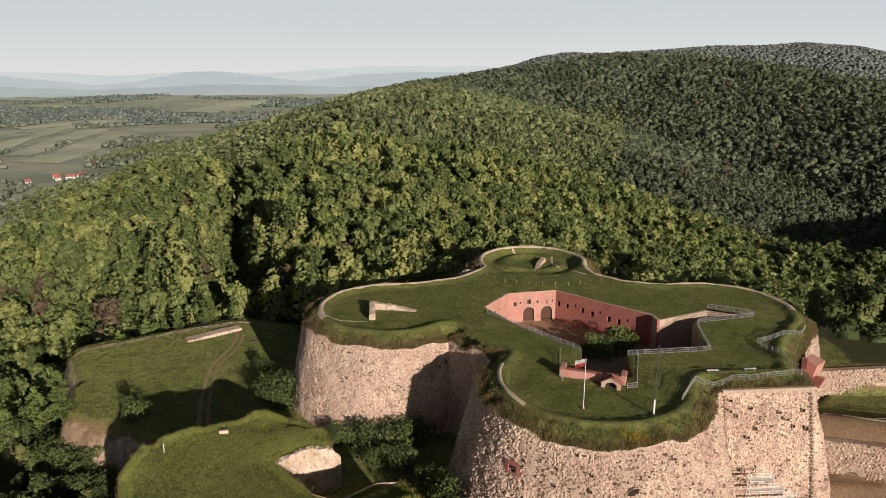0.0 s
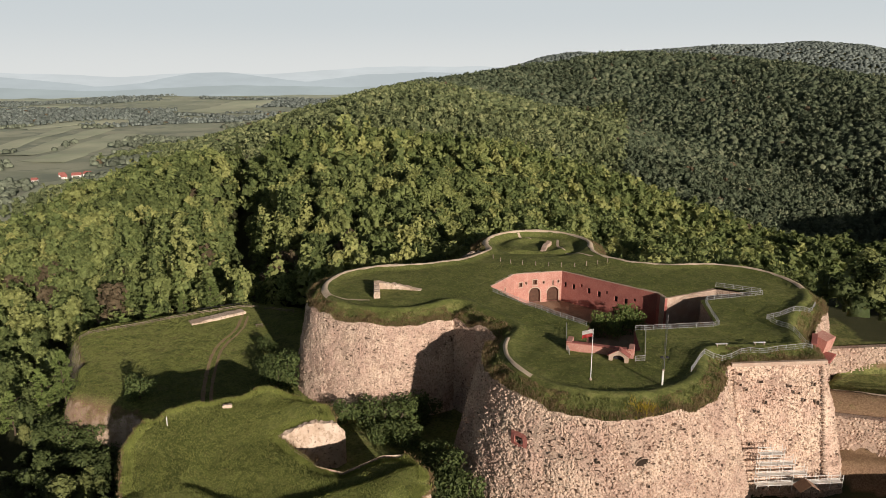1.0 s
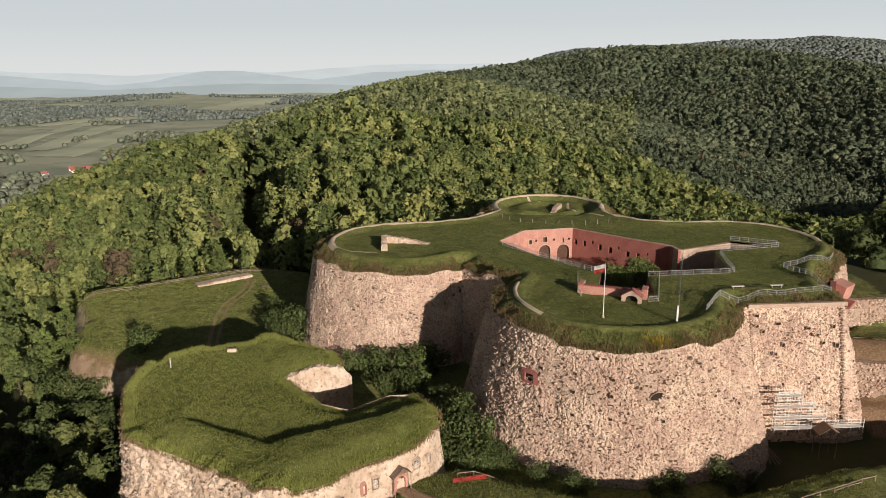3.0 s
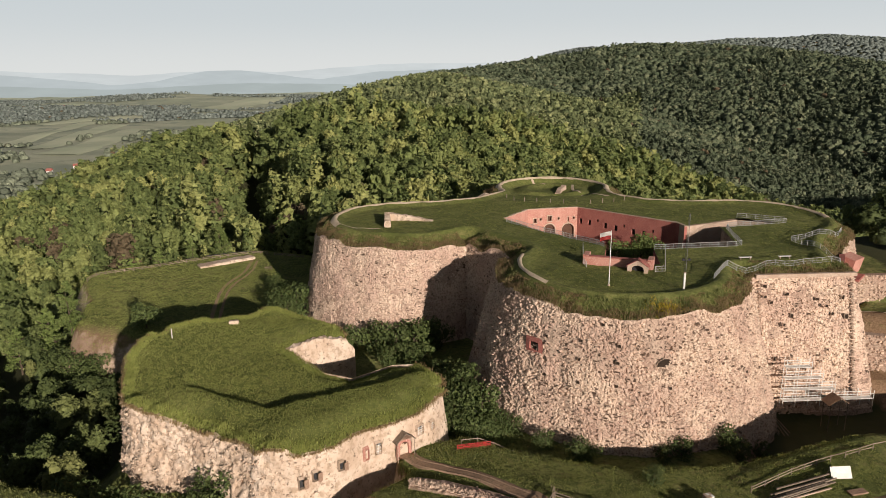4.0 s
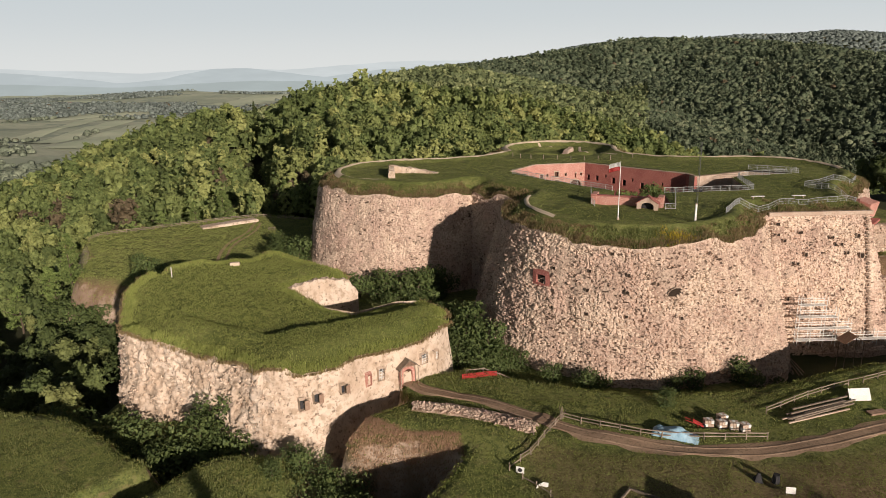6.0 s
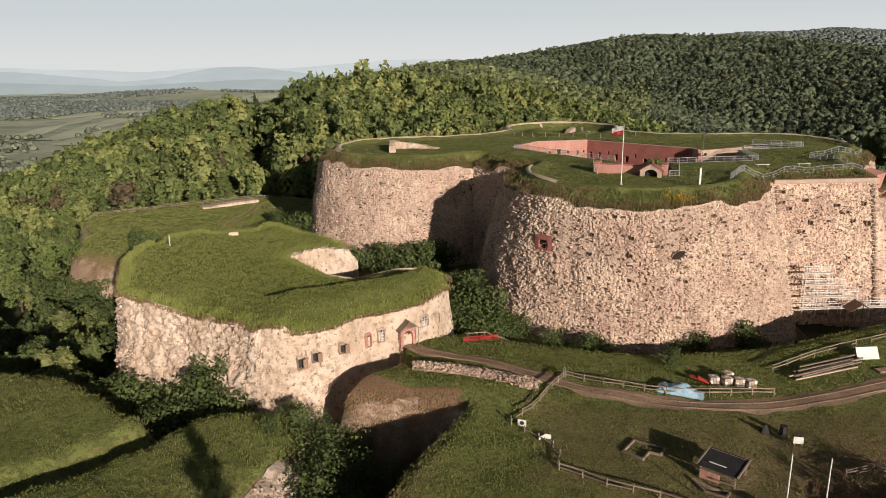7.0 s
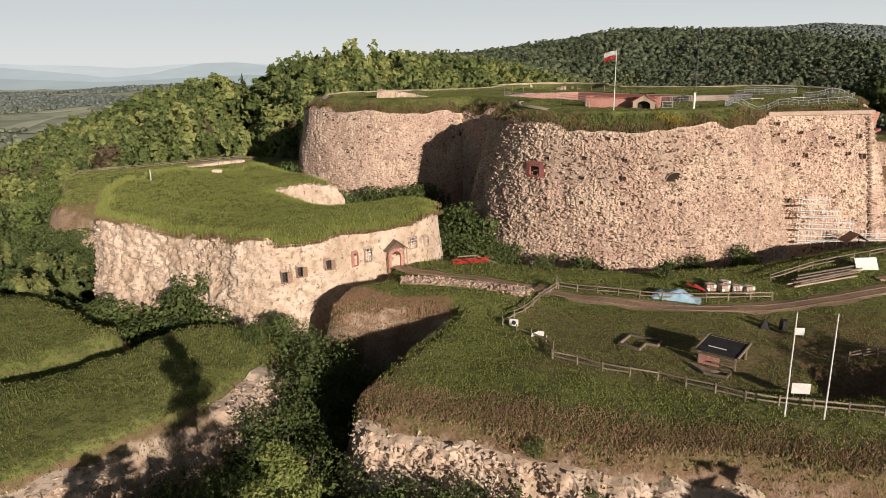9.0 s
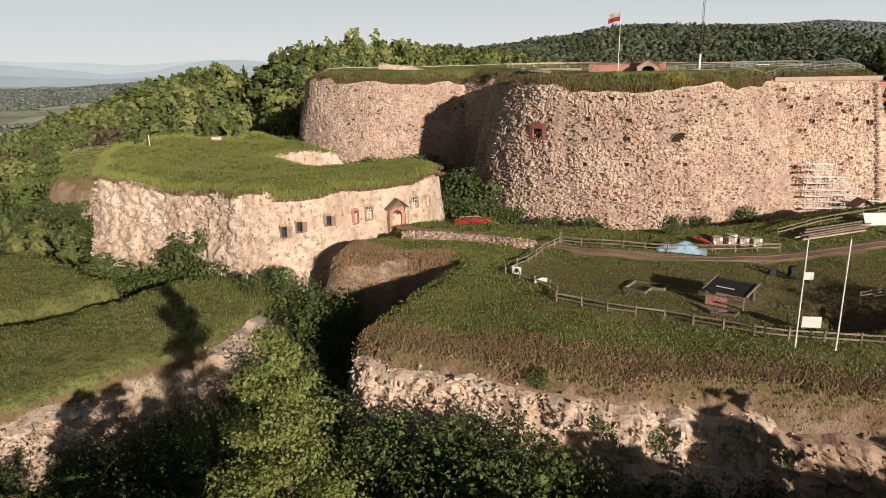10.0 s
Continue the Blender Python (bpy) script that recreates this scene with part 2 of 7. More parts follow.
BLUEWOODS = foliage("hazed_horizon_woodland_leaves", (0.215, 0.26, 0.24), (0.255, 0.30, 0.275), (0.26, 0.30, 0.27), 0.2, 0.15)
# hay, paled further for the haze over the valley
FIELD = mottled("hazed_pale_hay_field", (0.55, 0.58, 0.42), (0.46, 0.52, 0.36), (0.50, 0.54, 0.38), 0.01, 0.05, 0.95, bump_d=0)
BLADE = foliage("grass_blades", (0.205, 0.25, 0.062), (0.36, 0.38, 0.118), None, 0.32)
MEADOWBLADE = foliage("meadow_grass_blades", (0.155, 0.182, 0.048), (0.26, 0.275, 0.086), None, 0.45)
DRYBLADE = foliage("dry_grass_blades", (0.22, 0.16, 0.08), (0.33, 0.25, 0.135), None, 0.45)
LIPBLADE = foliage("rim_grass_blades", (0.10, 0.125, 0.038), (0.20, 0.205, 0.075), None, 0.3)
RUSSET = foliage("russet_dry_grass", (0.30, 0.185, 0.115), (0.46, 0.31, 0.20), None, 0.2)
FLOWER = foliage("yellow_broom", (0.30, 0.24, 0.03), (0.45, 0.35, 0.04), None, 0.3)

# ---- geometry helpers ----
def hash01(i, j, k):
    n = (i.astype(np.int64) * 374761393 + j.astype(np.int64) * 668265263 + k * 1274126177) & 0xFFFFFFFF
    n = ((n ^ (n >> 13)) * 1274126177) & 0xFFFFFFFF
    return ((n ^ (n >> 16)) & 0xFFFF) / 65535.0


def vnoise(x, y, size, seed=0):
    """Smooth value noise, -1 to 1."""
    x, y = np.asarray(x, float) / size, np.asarray(y, float) / size
    i, j = np.floor(x), np.floor(y)
    u, v = x - i, y - j
    u, v = u * u * (3 - 2 * u), v * v * (3 - 2 * v)
    a, b = hash01(i, j, seed), hash01(i + 1, j, seed)
    c, d = hash01(i, j + 1, seed), hash01(i + 1, j + 1, seed)
    return 2 * ((a * (1 - u) + b * u) * (1 - v) + (c * (1 - u) + d * u) * v) - 1


def smooth(a, b, x):
    t = np.clip((x - a) / (b - a), 0, 1)
    return t * t * (3 - 2 * t)


def near_line(x, y, pts, closed=False):
    """Distance to a polyline, the nearest place on it, and how far along it that is (in points)."""
    best, bx, by, bt = np.full(np.shape(x), 1e9), np.zeros(np.shape(x)), np.zeros(np.shape(x)), np.zeros(np.shape(x))
    n = len(pts)
    for i in range(n if closed else n - 1):
        (ax, ay), (cx, cy) = pts[i][:2], pts[(i + 1) % n][:2]
        dx, dy = cx - ax, cy - ay
        t = np.clip(((x - ax) * dx + (y - ay) * dy) / (dx * dx + dy * dy + 1e-9), 0, 1)
        px, py = ax + t * dx, ay + t * dy
        d = np.hypot(x - px, y - py)
        k = d < best
        best, bx, by, bt = np.where(k, d, best), np.where(k, px, bx), np.where(k, py, by), np.where(k, i + t, bt)
    return best, bx, by, bt


def inside(x, y, pts):
    res = np.zeros(np.shape(x), bool)
    n = len(pts)
    for i in range(n):
        (ax, ay), (cx, cy) = pts[i][:2], pts[(i + 1) % n][:2]
        if ay != cy:
            res ^= ((ay > y) != (cy > y)) & (x < (cx - ax) * (y - ay) / (cy - ay) + ax)
    return res


def signed(x, y, pts):
    """Distance to the outline, positive inside."""
    d = near_line(x, y, pts, True)[0]
    return np.where(inside(x, y, pts), d, -d)


def resample(pts, step, closed=True):
    """Points at an even step along a line; extra columns are carried along."""
    p = np.array(pts, float)
    if closed:
        p = np.vstack([p, p[:1]])
    seg = np.hypot(*(np.diff(p[:, :2], axis=0).T))
    s = np.concatenate([[0], np.cumsum(seg)])
    n = max(2, int(round(s[-1] / step)))
    t = np.linspace(0, s[-1], n + 1)
    out = np.stack([np.interp(t, s, p[:, k]) for k in range(p.shape[1])], 1)
    return out[:-1] if closed else out


def rounded(pts, times=2, closed=True):
    p = np.array(pts, float)
    for _ in range(times):
        nxt = np.roll(p, -1, 0)
        q = np.empty((2 * len(p), p.shape[1]))
        q[0::2], q[1::2] = 0.75 * p + 0.25 * nxt, 0.25 * p + 0.75 * nxt
        p = q if closed else np.vstack([p[:1], q[:-2], p[-1:]])
    return p


def outward(p):
    """Unit normals in plan, pointing away from a closed clockwise outline."""
    t = np.roll(p[:, :2], -1, 0) - np.roll(p[:, :2], 1, 0)
    t /= np.hypot(t[:, 0], t[:, 1])[:, None] + 1e-9
    return np.stack([-t[:, 1], t[:, 0]], 1)


def mesh_data(name, verts, faces, material, soft=False, tint=None):
    verts, faces = np.asarray(verts, np.float32), np.asarray(faces, np.int32)
    me = bpy.data.meshes.new(name)
    k = faces.shape[1]
    me.vertices.add(len(verts))
    me.vertices.foreach_set("co", verts.ravel())
    me.loops.add(faces.size)
    me.loops.foreach_set("vertex_index", faces.ravel())
    me.polygons.add(len(faces))
    me.polygons.foreach_set("loop_start", np.arange(0, faces.size, k, dtype=np.int32))
    me.polygons.foreach_set("use_smooth", np.full(len(faces), soft))
    if tint is not None:
        at = me.attributes.new("tint", "FLOAT", "POINT")
        at.data.foreach_set("value", np.asarray(tint, np.float32))
    me.update(calc_edges=True)
    me.materials.append(material)
    return me


def sheet(name, verts, faces, material, soft=False, parent=None, tint=None):
    ob = new(name, mesh_data(name, verts, faces, material, soft, tint))
    ob.parent = parent
    return ob


def part(name, bm, material, parent=None, label="", soft=False):
    me = bpy.data.meshes.new(name)
    bm.to_mesh(me)
    bm.free()
    me.materials.append(material)
    if soft:
        me.polygons.foreach_set("use_smooth", np.ones(len(me.polygons), bool))
    ob = new(name, me)
    ob.parent = parent
    return tagged(ob, label)


def root(name, m, label, category, group="", kind=""):
    ob = new(name)
    ob.empty_display_size = 0.2
    ob.matrix_world = m
    return tagged(ob, label, category, group, kind)


def add_box(bm, size, m, bevel=0.0):
    r = bmesh.ops.create_cube(bm, size=1.0, matrix=m @ Matrix.Diagonal((*size, 1)))
    if bevel:
        edges = list({e for v in r["verts"] for e in v.link_edges})
        bmesh.ops.bevel(bm, geom=edges, offset=bevel, segments=1, affect="EDGES")
    return bm


def box(size, m=Matrix(), bevel=0.0):
    return add_box(bmesh.new(), size, m, bevel)


def add_rod(bm, a, b, r0, r1=None, sides=6):
    a, b = Vector(a), Vector(b)
    q = (b - a).to_track_quat("Z", "Y").to_matrix().to_4x4()
    bmesh.ops.create_cone(bm, cap_ends=True, segments=sides, radius1=r0, radius2=r0 if r1 is None else r1,
                          depth=(b - a).length, matrix=Matrix.Translation((a + b) / 2) @ q)
    return bm


def rod(a, b, r0, r1=None, sides=6):
    return add_rod(bmesh.new(), a, b, r0, r1, sides)


def ribbon(name, pts, width, height, material, step=1.5, ragged=0.2, lift=0.05, across=4):
    """A strip laid on the ground along a line."""
    p = resample(rounded(pts, 2, False), step, False)
    t = np.gradient(p[:, :2], axis=0)
    t /= np.hypot(t[:, 0], t[:, 1])[:, None]
    nrm = np.stack([-t[:, 1], t[:, 0]], 1)
    n = len(p)
    vs, fs = [], []
    for k in range(across + 1):
        w = (k / across - 0.5) * width
        if k in (0, across):
            w = w * (1 + ragged * vnoise(np.arange(n) * 1.0, np.full(n, k * 7.0), 2.2, 5))
        q = p[:, :2] + nrm * np.reshape(w, (-1, 1))
        vs.append(np.stack([q[:, 0], q[:, 1], height(q[:, 0], q[:, 1]) + lift * (0.3 if k in (0, across) else 1)], 1))
    vs = np.vstack(vs)
    for k in range(across):
        for i in range(n - 1):
            fs.append((k * n + i, k * n + i + 1, (k + 1) * n + i + 1, (k + 1) * n + i))
    return sheet(name, vs, fs, material, True)


def masked_grid(outline, hole, height, step, holes_z=None):
    """A height field inside an outline and outside a hole, its border vertices pulled on to the lines."""
    x0, y0, x1, y1 = outline[:, 0].min() - step, outline[:, 1].min() - step, outline[:, 0].max() + step, outline[:, 1].max() + step
    gx, gy = np.arange(x0, x1 + step, step), np.arange(y0, y1 + step, step)
    X, Y = np.meshgrid(gx, gy)
    d, bx, by, _ = near_line(X, Y, outline, True)
    ins = inside(X, Y, outline)
    ok = ins | (d < step * 1.05)
    X, Y = np.where(~ins & ok, bx, X), np.where(~ins & ok, by, Y)
    if hole is not None:
        dh, hx, hy, _ = near_line(X, Y, hole, True)
        hin = inside(X, Y, hole)
        edge = hin & (dh < step * 1.05)
        ok &= ~hin | edge
        X, Y = np.where(edge, hx, X), np.where(edge, hy, Y)
    Z = height(X, Y)
    ny, nx = X.shape
    idx = np.arange(nx * ny).reshape(ny, nx)
    keep = ok[:-1, :-1] & ok[1:, :-1] & ok[:-1, 1:] & ok[1:, 1:]
    f = np.stack([idx[:-1, :-1], idx[:-1, 1:], idx[1:, 1:], idx[1:, :-1]], -1)[keep]
    used = np.unique(f)
    remap = np.full(nx * ny, -1)
    remap[used] = np.arange(len(used))
    v = np.stack([X.ravel(), Y.ravel(), Z.ravel()], 1)[used]
    return v, remap[f]

# ---- outlines in plan ----
def arc(cx, cy, r, a0, a1, top, batter, n=24):
    return [(cx + r * math.cos(radians(a0 + (a1 - a0) * i / n)), cy + r * math.sin(radians(a0 + (a1 - a0) * i / n)), top, batter) for i in range(n + 1)]


# the keep, clockwise: x, y, height of the stone, batter
KEEP = resample(
    arc(31, 133.5, 24.0, -14, -120, 16.6, 0.26, 24) + arc(31, 133.5, 24.0, -122, -200, 16.9, 0.26, 20)
    + [(11, 147, 15.6, 0.15), (9.5, 150.5, 16, 0.15), (6, 154, 16.2, 0.15), (1.2, 160.6, 16.6, 0.15)]
    + arc(-14, 177.5, 23, -46, -275, 16.5, 0.2, 40)
    + [(-5, 203, 16.5, 0.2), (2, 206, 16.5, 0.2), (6, 211, 16.5, 0.2)]
    + arc(29, 222, 21.5, 200, -20, 16.5, 0.2, 36)
    + [(50, 209, 16.5, 0.2), (56, 203, 16.5, 0.2), (63, 200, 16.5, 0.2)]
    + arc(72, 177, 24.5, 105, -45, 16.2, 0.2, 30)
    + [(83, 151, 15, 0.2), (80, 146, 15, 0.2), (78, 139, 16.8, 0.22), (76.2, 132.7, 16.9, 0.27), (56.5, 131.2, 16.9, 0.29), (55.2, 130.3, 16.5, 0.29)], 0.8)
YARD = [(11, 178), (18.5, 189.5), (32.4, 192.5), (53.7, 172.6), (54.5, 168.6), (70, 176), (79.4, 171.2), (62.7, 166.5), (60, 149),
        (44, 147), (41.3, 147), (39.5, 134.5), (29, 138.5), (31.6, 149), (17.8, 165.7)]
YARD_FLOOR = 9.3
# the lower battery
BATTERY = resample([(-60, 126, 6.5, 0.1), (-53, 131, 6.8, 0.1), (-46, 136, 6.5, 0.1), (-39, 141, 6.5, 0.1), (-34, 140, 5.6, 0.1), (-26, 138.5, 3.6, 0.05),
    (-23.5, 130.5, 4.6, 0.0), (-27.5, 130, 4.8, 0.0), (-31.5, 127, 5.0, 0.0), (-33.6, 123.6, 5.2, 0.0), (-28.8, 118.6, 4.9, 0.0), (-24.2, 114, 4.7, 0.05), (-19, 112.4, 4.4, 0.05), (-12.5, 118, 4.4, 0.1),
    (-8, 118, 4.6, 0.1), (-4, 111.5, 5.0, 0.1), (-3.2, 107.5, 5.2, 0.12), (-5, 102.5, 5.1, 0.12), (-8.6, 98.6, 4.8, 0.1), (-14.2, 95, 4.5, 0.08),
    (-18, 90.5, 4.4, 0.1), (-23.5, 87.2, 4.8, 0.12), (-28.5, 87.3, 4.8, 0.14), (-32, 90, 4.9, 0.14), (-37, 93.5, 5.0, 0.14), (-42, 96, 5.2, 0.12),
    (-47, 97.3, 5.2, 0.12), (-53, 100.6, 5.2, 0.12), (-56, 106, 5.3, 0.12), (-60.5, 117, 6.0, 0.12)], 0.8)

for line_, amount_ in ((KEEP, 0.8), (BATTERY, 0.8)):
    run = np.arange(len(line_)) * 0.8
    loose = np.where(((line_[:, 0] > 55.5) & (line_[:, 1] < 140)) | ((line_[:, 0] < 0) & (line_[:, 0] > -36) & (line_[:, 1] > 109) & (line_[:, 1] < 142)), 0.0, amount_)
    line_[:, 2] += loose * (0.5 * vnoise(run, run * 0, 9, 35) + 0.7 * vnoise(run, run * 0, 4.5, 33) + 0.6 * vnoise(run, run * 0, 1.9, 34))

TERRACE = [(-9.8, 56), (-6, 53), (4, 50.3), (12, 47), (20, 46), (27, 43.5), (45, 39), (75, 36), (115, 40), (115, 106), (72, 104), (56, 99.5), (46, 96), (38, 94.5), (26, 95), (17, 97), (8, 101),
           (0, 105), (-8, 101), (-9, 92), (-13.5, 87), (-15.5, 81), (-9, 80), (-4, 79.6), (-0.6, 78.8), (-2, 76.2), (-4, 71), (-7.2, 64)]
FRONT_MEADOW = [(-140, 112), (-70, 93), (-56, 90), (-46, 83.5), (-39, 79), (-31, 82), (-22, 84.5), (-19, 79), (-20.5, 74), (-22, 70), (-24, 63), (-27, 57), (-32, 51), (-39, 45), (-60, 39), (-140, 31)]
BACK_MEADOW = [(-118, 203), (-66, 228), (-48, 222), (-34, 196), (-38, 166), (-30, 150), (-20, 142), (-36, 143), (-58, 138), (-74, 150), (-86, 152), (-97, 158), (-104, 180)]
TRENCH = [(-80, 44), (-60, 56.5), (-50, 64), (-44, 69), (-40, 73.5), (-36.4, 79.5), (-32, 83.4), (-26, 85.5), (-20, 86)]
ROAD_LINE = [(-9.0, 97.4), (-6.5, 95.2), (-3, 93.8), (3, 91.2), (9, 86.5), (13.5, 82.8), (20, 79.7), (29, 77.2), (40, 77.6), (53, 82), (70, 90), (95, 96)]


def ridge(x, y, pts, left, right, soft):
    out = np.full(np.shape(x), -1e9)
    for (ax, ay, ah), (cx, cy, ch) in zip(pts[:-1], pts[1:]):
        dx, dy = cx - ax, cy - ay
        t = np.clip(((x - ax) * dx + (y - ay) * dy) / (dx * dx + dy * dy), 0, 1)
        ex, ey = x - ax - t * dx, y - ay - t * dy
        d = np.sqrt(ex * ex + ey * ey + soft * soft) - soft
        k = np.where(dx * ey - dy * ex > 0, left, right)
        out = np.maximum(out, ah + t * (ch - ah) - d * k)
    return out


def soft_max(a, b, w):
    m = np.clip(0.5 + 0.5 * (a - b) / w, 0, 1)
    return b * (1 - m) + a * m + w * m * (1 - m)


def hills(x, y):
    plain = -128 + 9 * vnoise(x, y, 700, 3) + 5 * vnoise(x, y, 260, 4)
    near = ridge(x, y, [(60, -250, -60), (30, 20, -22), (15, 100, -7), (25, 200, -6), (-10, 300, -4), (-50, 440, 4), (-55, 620, -12)], 0.27, 0.34, 60)
    back = ridge(x, y, [(-55, 620, -18), (-50, 820, -12), (-53, 1000, 4), (-53, 1180, 19), (-60, 1563, 15), (0, 1950, 22), (141, 2060, 36), (330, 2170, 56)], 0.31, 0.26, 110)
    shoulder = ridge(x, y, [(-40, 1180, 14), (90, 1150, -8), (182, 1090, -32), (212, 900, -50), (226, 750, -64), (212, 600, -70), (165, 480, -66)], 0.30, 0.62, 40)
    dome = ridge(x, y, [(-112, 470, 13), (-60, 505, 18), (4, 490, 15)], 0.4, 0.46, 30)
    brow = ridge(x, y, [(-82, 345, -3), (-45, 345, 7), (-10, 340, 5)], 0.3, 0.45, 20)
    spur = ridge(x, y, [(-60, 215, -6), (-120, 300, -19), (-165, 440, -18), (-184, 525, -1), (-205, 620, -24), (-240, 760, -62), (-330, 1050, -100)], 0.46, 0.3, 36)
    b = ridge(x, y, [(141, 2060, 38), (330, 2170, 60), (500, 2200, 92), (715, 2100, 86), (790, 1800, 62), (850, 1500, 32), (900, 1200, 5), (1000, 850, -10), (1500, 300, 10)], 0.26, 0.25, 60)
    fold = ridge(x, y, [(640, 1850, 45), (560, 1560, -12), (470, 1300, -70)], 0.3, 0.3, 40)
    c = ridge(x, y, [(420, 3850, 50), (560, 3880, 78), (690, 3900, 112), (860, 3900, 106), (1100, 3900, 122), (1380, 3900, 143), (1600, 3900, 146), (1916, 3900, 162), (2140, 3880, 142), (2370, 3850, 106), (2900, 3800, 80)], 0.3, 0.3, 120)
    d = ridge(x, y, [(-150, 3000, -40), (130, 2950, 20), (230, 2980, 40), (420, 3100, 40)], 0.3, 0.3, 100)
    # e: hill added out of view on the right to shade the valley
    e = ridge(x, y, [(440, -80, 36), (570, 150, 62), (780, 260, 54), (950, 340, 44)], 0.35, 0.34, 70)
    f = ridge(x, y, [(-1500, 1200, -95), (-1080, 1290, -100), (-950, 1230, -112)], 0.2, 0.2, 120)
    g = ridge(x, y, [(-2300, 2500, -104), (-1700, 2750, -108), (-1250, 2650, -118)], 0.12, 0.12, 140)
    h = ridge(x, y, [(-1500, 3700, -96), (-1000, 3600, -108), (-500, 3500, -112)], 0.12, 0.12, 140)
    out = soft_max(soft_max(soft_max(near, spur, 14), dome, 8), brow, 8)
    for r, w in ((back, 20), (shoulder, 12), (b, 14), (fold, 24), (c, 30), (d, 30), (e, 30), (f, 30), (g, 20), (h, 20)):
        out = soft_max(out, r, w)
    gully = np.exp(-(near_line(x, y, [(-70, 228), (-100, 330), (-138, 470), (-150, 600)])[0] / 13) ** 2)
    out = out - 19 * gully * smooth(225, 270, y)
    out = soft_max(out, plain, 40)
    rough = smooth(150, 500, np.hypot(x - 20, y - 120))
    return out + rough * (4.5 * vnoise(x, y, 120, 6) + 2 * vnoise(x, y, 45, 7))


def ground_z(x, y):
    x, y = np.asarray(x, float), np.asarray(y, float)
    g = hills(x, y)

    def plate(g, poly, z, w):
        m = smooth(-w, w, signed(x, y, poly))
        return g * (1 - m) + z * m

    wob = 1.1 * vnoise(x, y, 5, 11) + 0.5 * vnoise(x, y, 2.2, 12)
    g = plate(g, [(-150, 18), (150, 18), (150, 96), (60, 104), (-150, 108)], -12.5 + 1.2 * vnoise(x, y, 18, 9), 14)
    g = plate(g, [(-20, 100), (20, 94), (60, 96), (100, 100), (104, 130), (100, 240), (0, 246), (-40, 215), (-42, 150), (-30, 142), (-62, 128), (-58, 98), (-28, 84)], -5.2 + 0.3 * vnoise(x, y, 8, 13), 8)
    g = plate(g, BACK_MEADOW, -3.2 + 0.5 * vnoise(x, y, 25, 14) + 0.015 * (y - 180), 5 + 1.5 * wob)
    front = -3.3 - 0.7 * smooth(62, 50, y) + 0.5 * vnoise(x, y, 22, 15) + 0.02 * (-x - 40) - 1.6 * smooth(-32, -22, x)
    g = plate(g, FRONT_MEADOW, front, 2.2 + 0.6 * wob)
    lit = -1.1 + 0.35 * vnoise(x, y, 9, 16) + 0.02 * np.clip(x - 10, 0, 40) + 0.9 * np.exp(-(near_line(x, y, [(-11, 84), (-3, 83.4), (5, 81)])[0] / 3.2) ** 2)
    lit = lit - 0.7 * smooth(88, 97, y) * smooth(40, 28, x) + 0.9 * smooth(40, 55, x) * smooth(86, 98, y)
    m = smooth(-2.6 - 0.7 * wob, 1.3, signed(x, y, TERRACE) + 0.3 * wob)
    g = g * (1 - m) + lit * m
    m = smooth(-1.5, 1.0, signed(x, y, [(-10.8, 98.5), (-10.2, 95), (-6, 92.8), (-2.5, 92), (-2, 95.4), (-6, 99)]))
    g = g * (1 - m) - 1.45 * m
    pit = signed(x, y, [(31, 54.5), (37.5, 54.5), (40, 61), (33, 62)])
    g = g - 2.2 * smooth(-0.4, 0.7, pit)
    tr = near_line(x, y, TRENCH)[0]
    g = g - 2.6 * smooth(3.3, 1.3, tr + 0.4 * wob)
    moat = signed(x, y, [(44, 100), (58, 103), (72, 107), (120, 110), (120, 128), (84, 130), (56, 124), (47, 109)])
    g = g - 4.5 * smooth(-1.5, 2.5, moat)
    outer = [(79, 138.5), (94, 134.2), (130, 125), (170, 122), (170, 200), (112, 196), (98, 176), (94, 160), (84, 150)]
    m = smooth(-1.0, 1.0, signed(x, y, outer))
    dl = near_line(x, y, [(79, 138.5), (94, 134.2), (130, 125), (170, 122)])[0]
    bank = np.where(dl < 6.8, 3.0 + 2.4 * smooth(0.5, 5, dl), 1.6 + 3.8 * smooth(9.2, 6.8, dl))
    g = g * (1 - m) + bank * m
    m = smooth(-0.8, 0.8, signed(x, y, [(90, 160.6), (110, 161.4), (170, 166), (170, 205), (112, 200), (98, 180)]))
    g = g * (1 - m) + 7.6 * m
    return g + 0.12 * vnoise(x, y, 3, 17)


def axis(fine0, fine1, step, lo, hi, grow=1.13, widest=56):
    mid = list(np.arange(fine0, fine1 + 1e-6, step))
    s, v = step, mid[-1]
    while v < hi:
        s = min(s * grow, widest if v < 4200 else 400)
        v += s
        mid.append(v)
    s, v = step, mid[0]
    while v > lo:
        s = min(s * grow, widest if v > -2500 else 400)
        v -= s
        mid.insert(0, v)
    return np.array(mid)


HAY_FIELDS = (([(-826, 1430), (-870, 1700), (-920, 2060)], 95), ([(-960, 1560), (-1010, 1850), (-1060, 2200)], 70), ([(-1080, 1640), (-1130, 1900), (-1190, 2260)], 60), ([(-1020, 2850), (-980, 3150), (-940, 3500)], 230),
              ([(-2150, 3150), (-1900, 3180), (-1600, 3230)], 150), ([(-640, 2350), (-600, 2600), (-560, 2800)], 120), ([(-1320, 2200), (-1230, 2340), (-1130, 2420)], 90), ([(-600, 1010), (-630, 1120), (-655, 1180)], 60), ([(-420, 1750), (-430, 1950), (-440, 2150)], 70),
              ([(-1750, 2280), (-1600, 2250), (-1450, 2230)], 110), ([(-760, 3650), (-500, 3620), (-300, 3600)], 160))


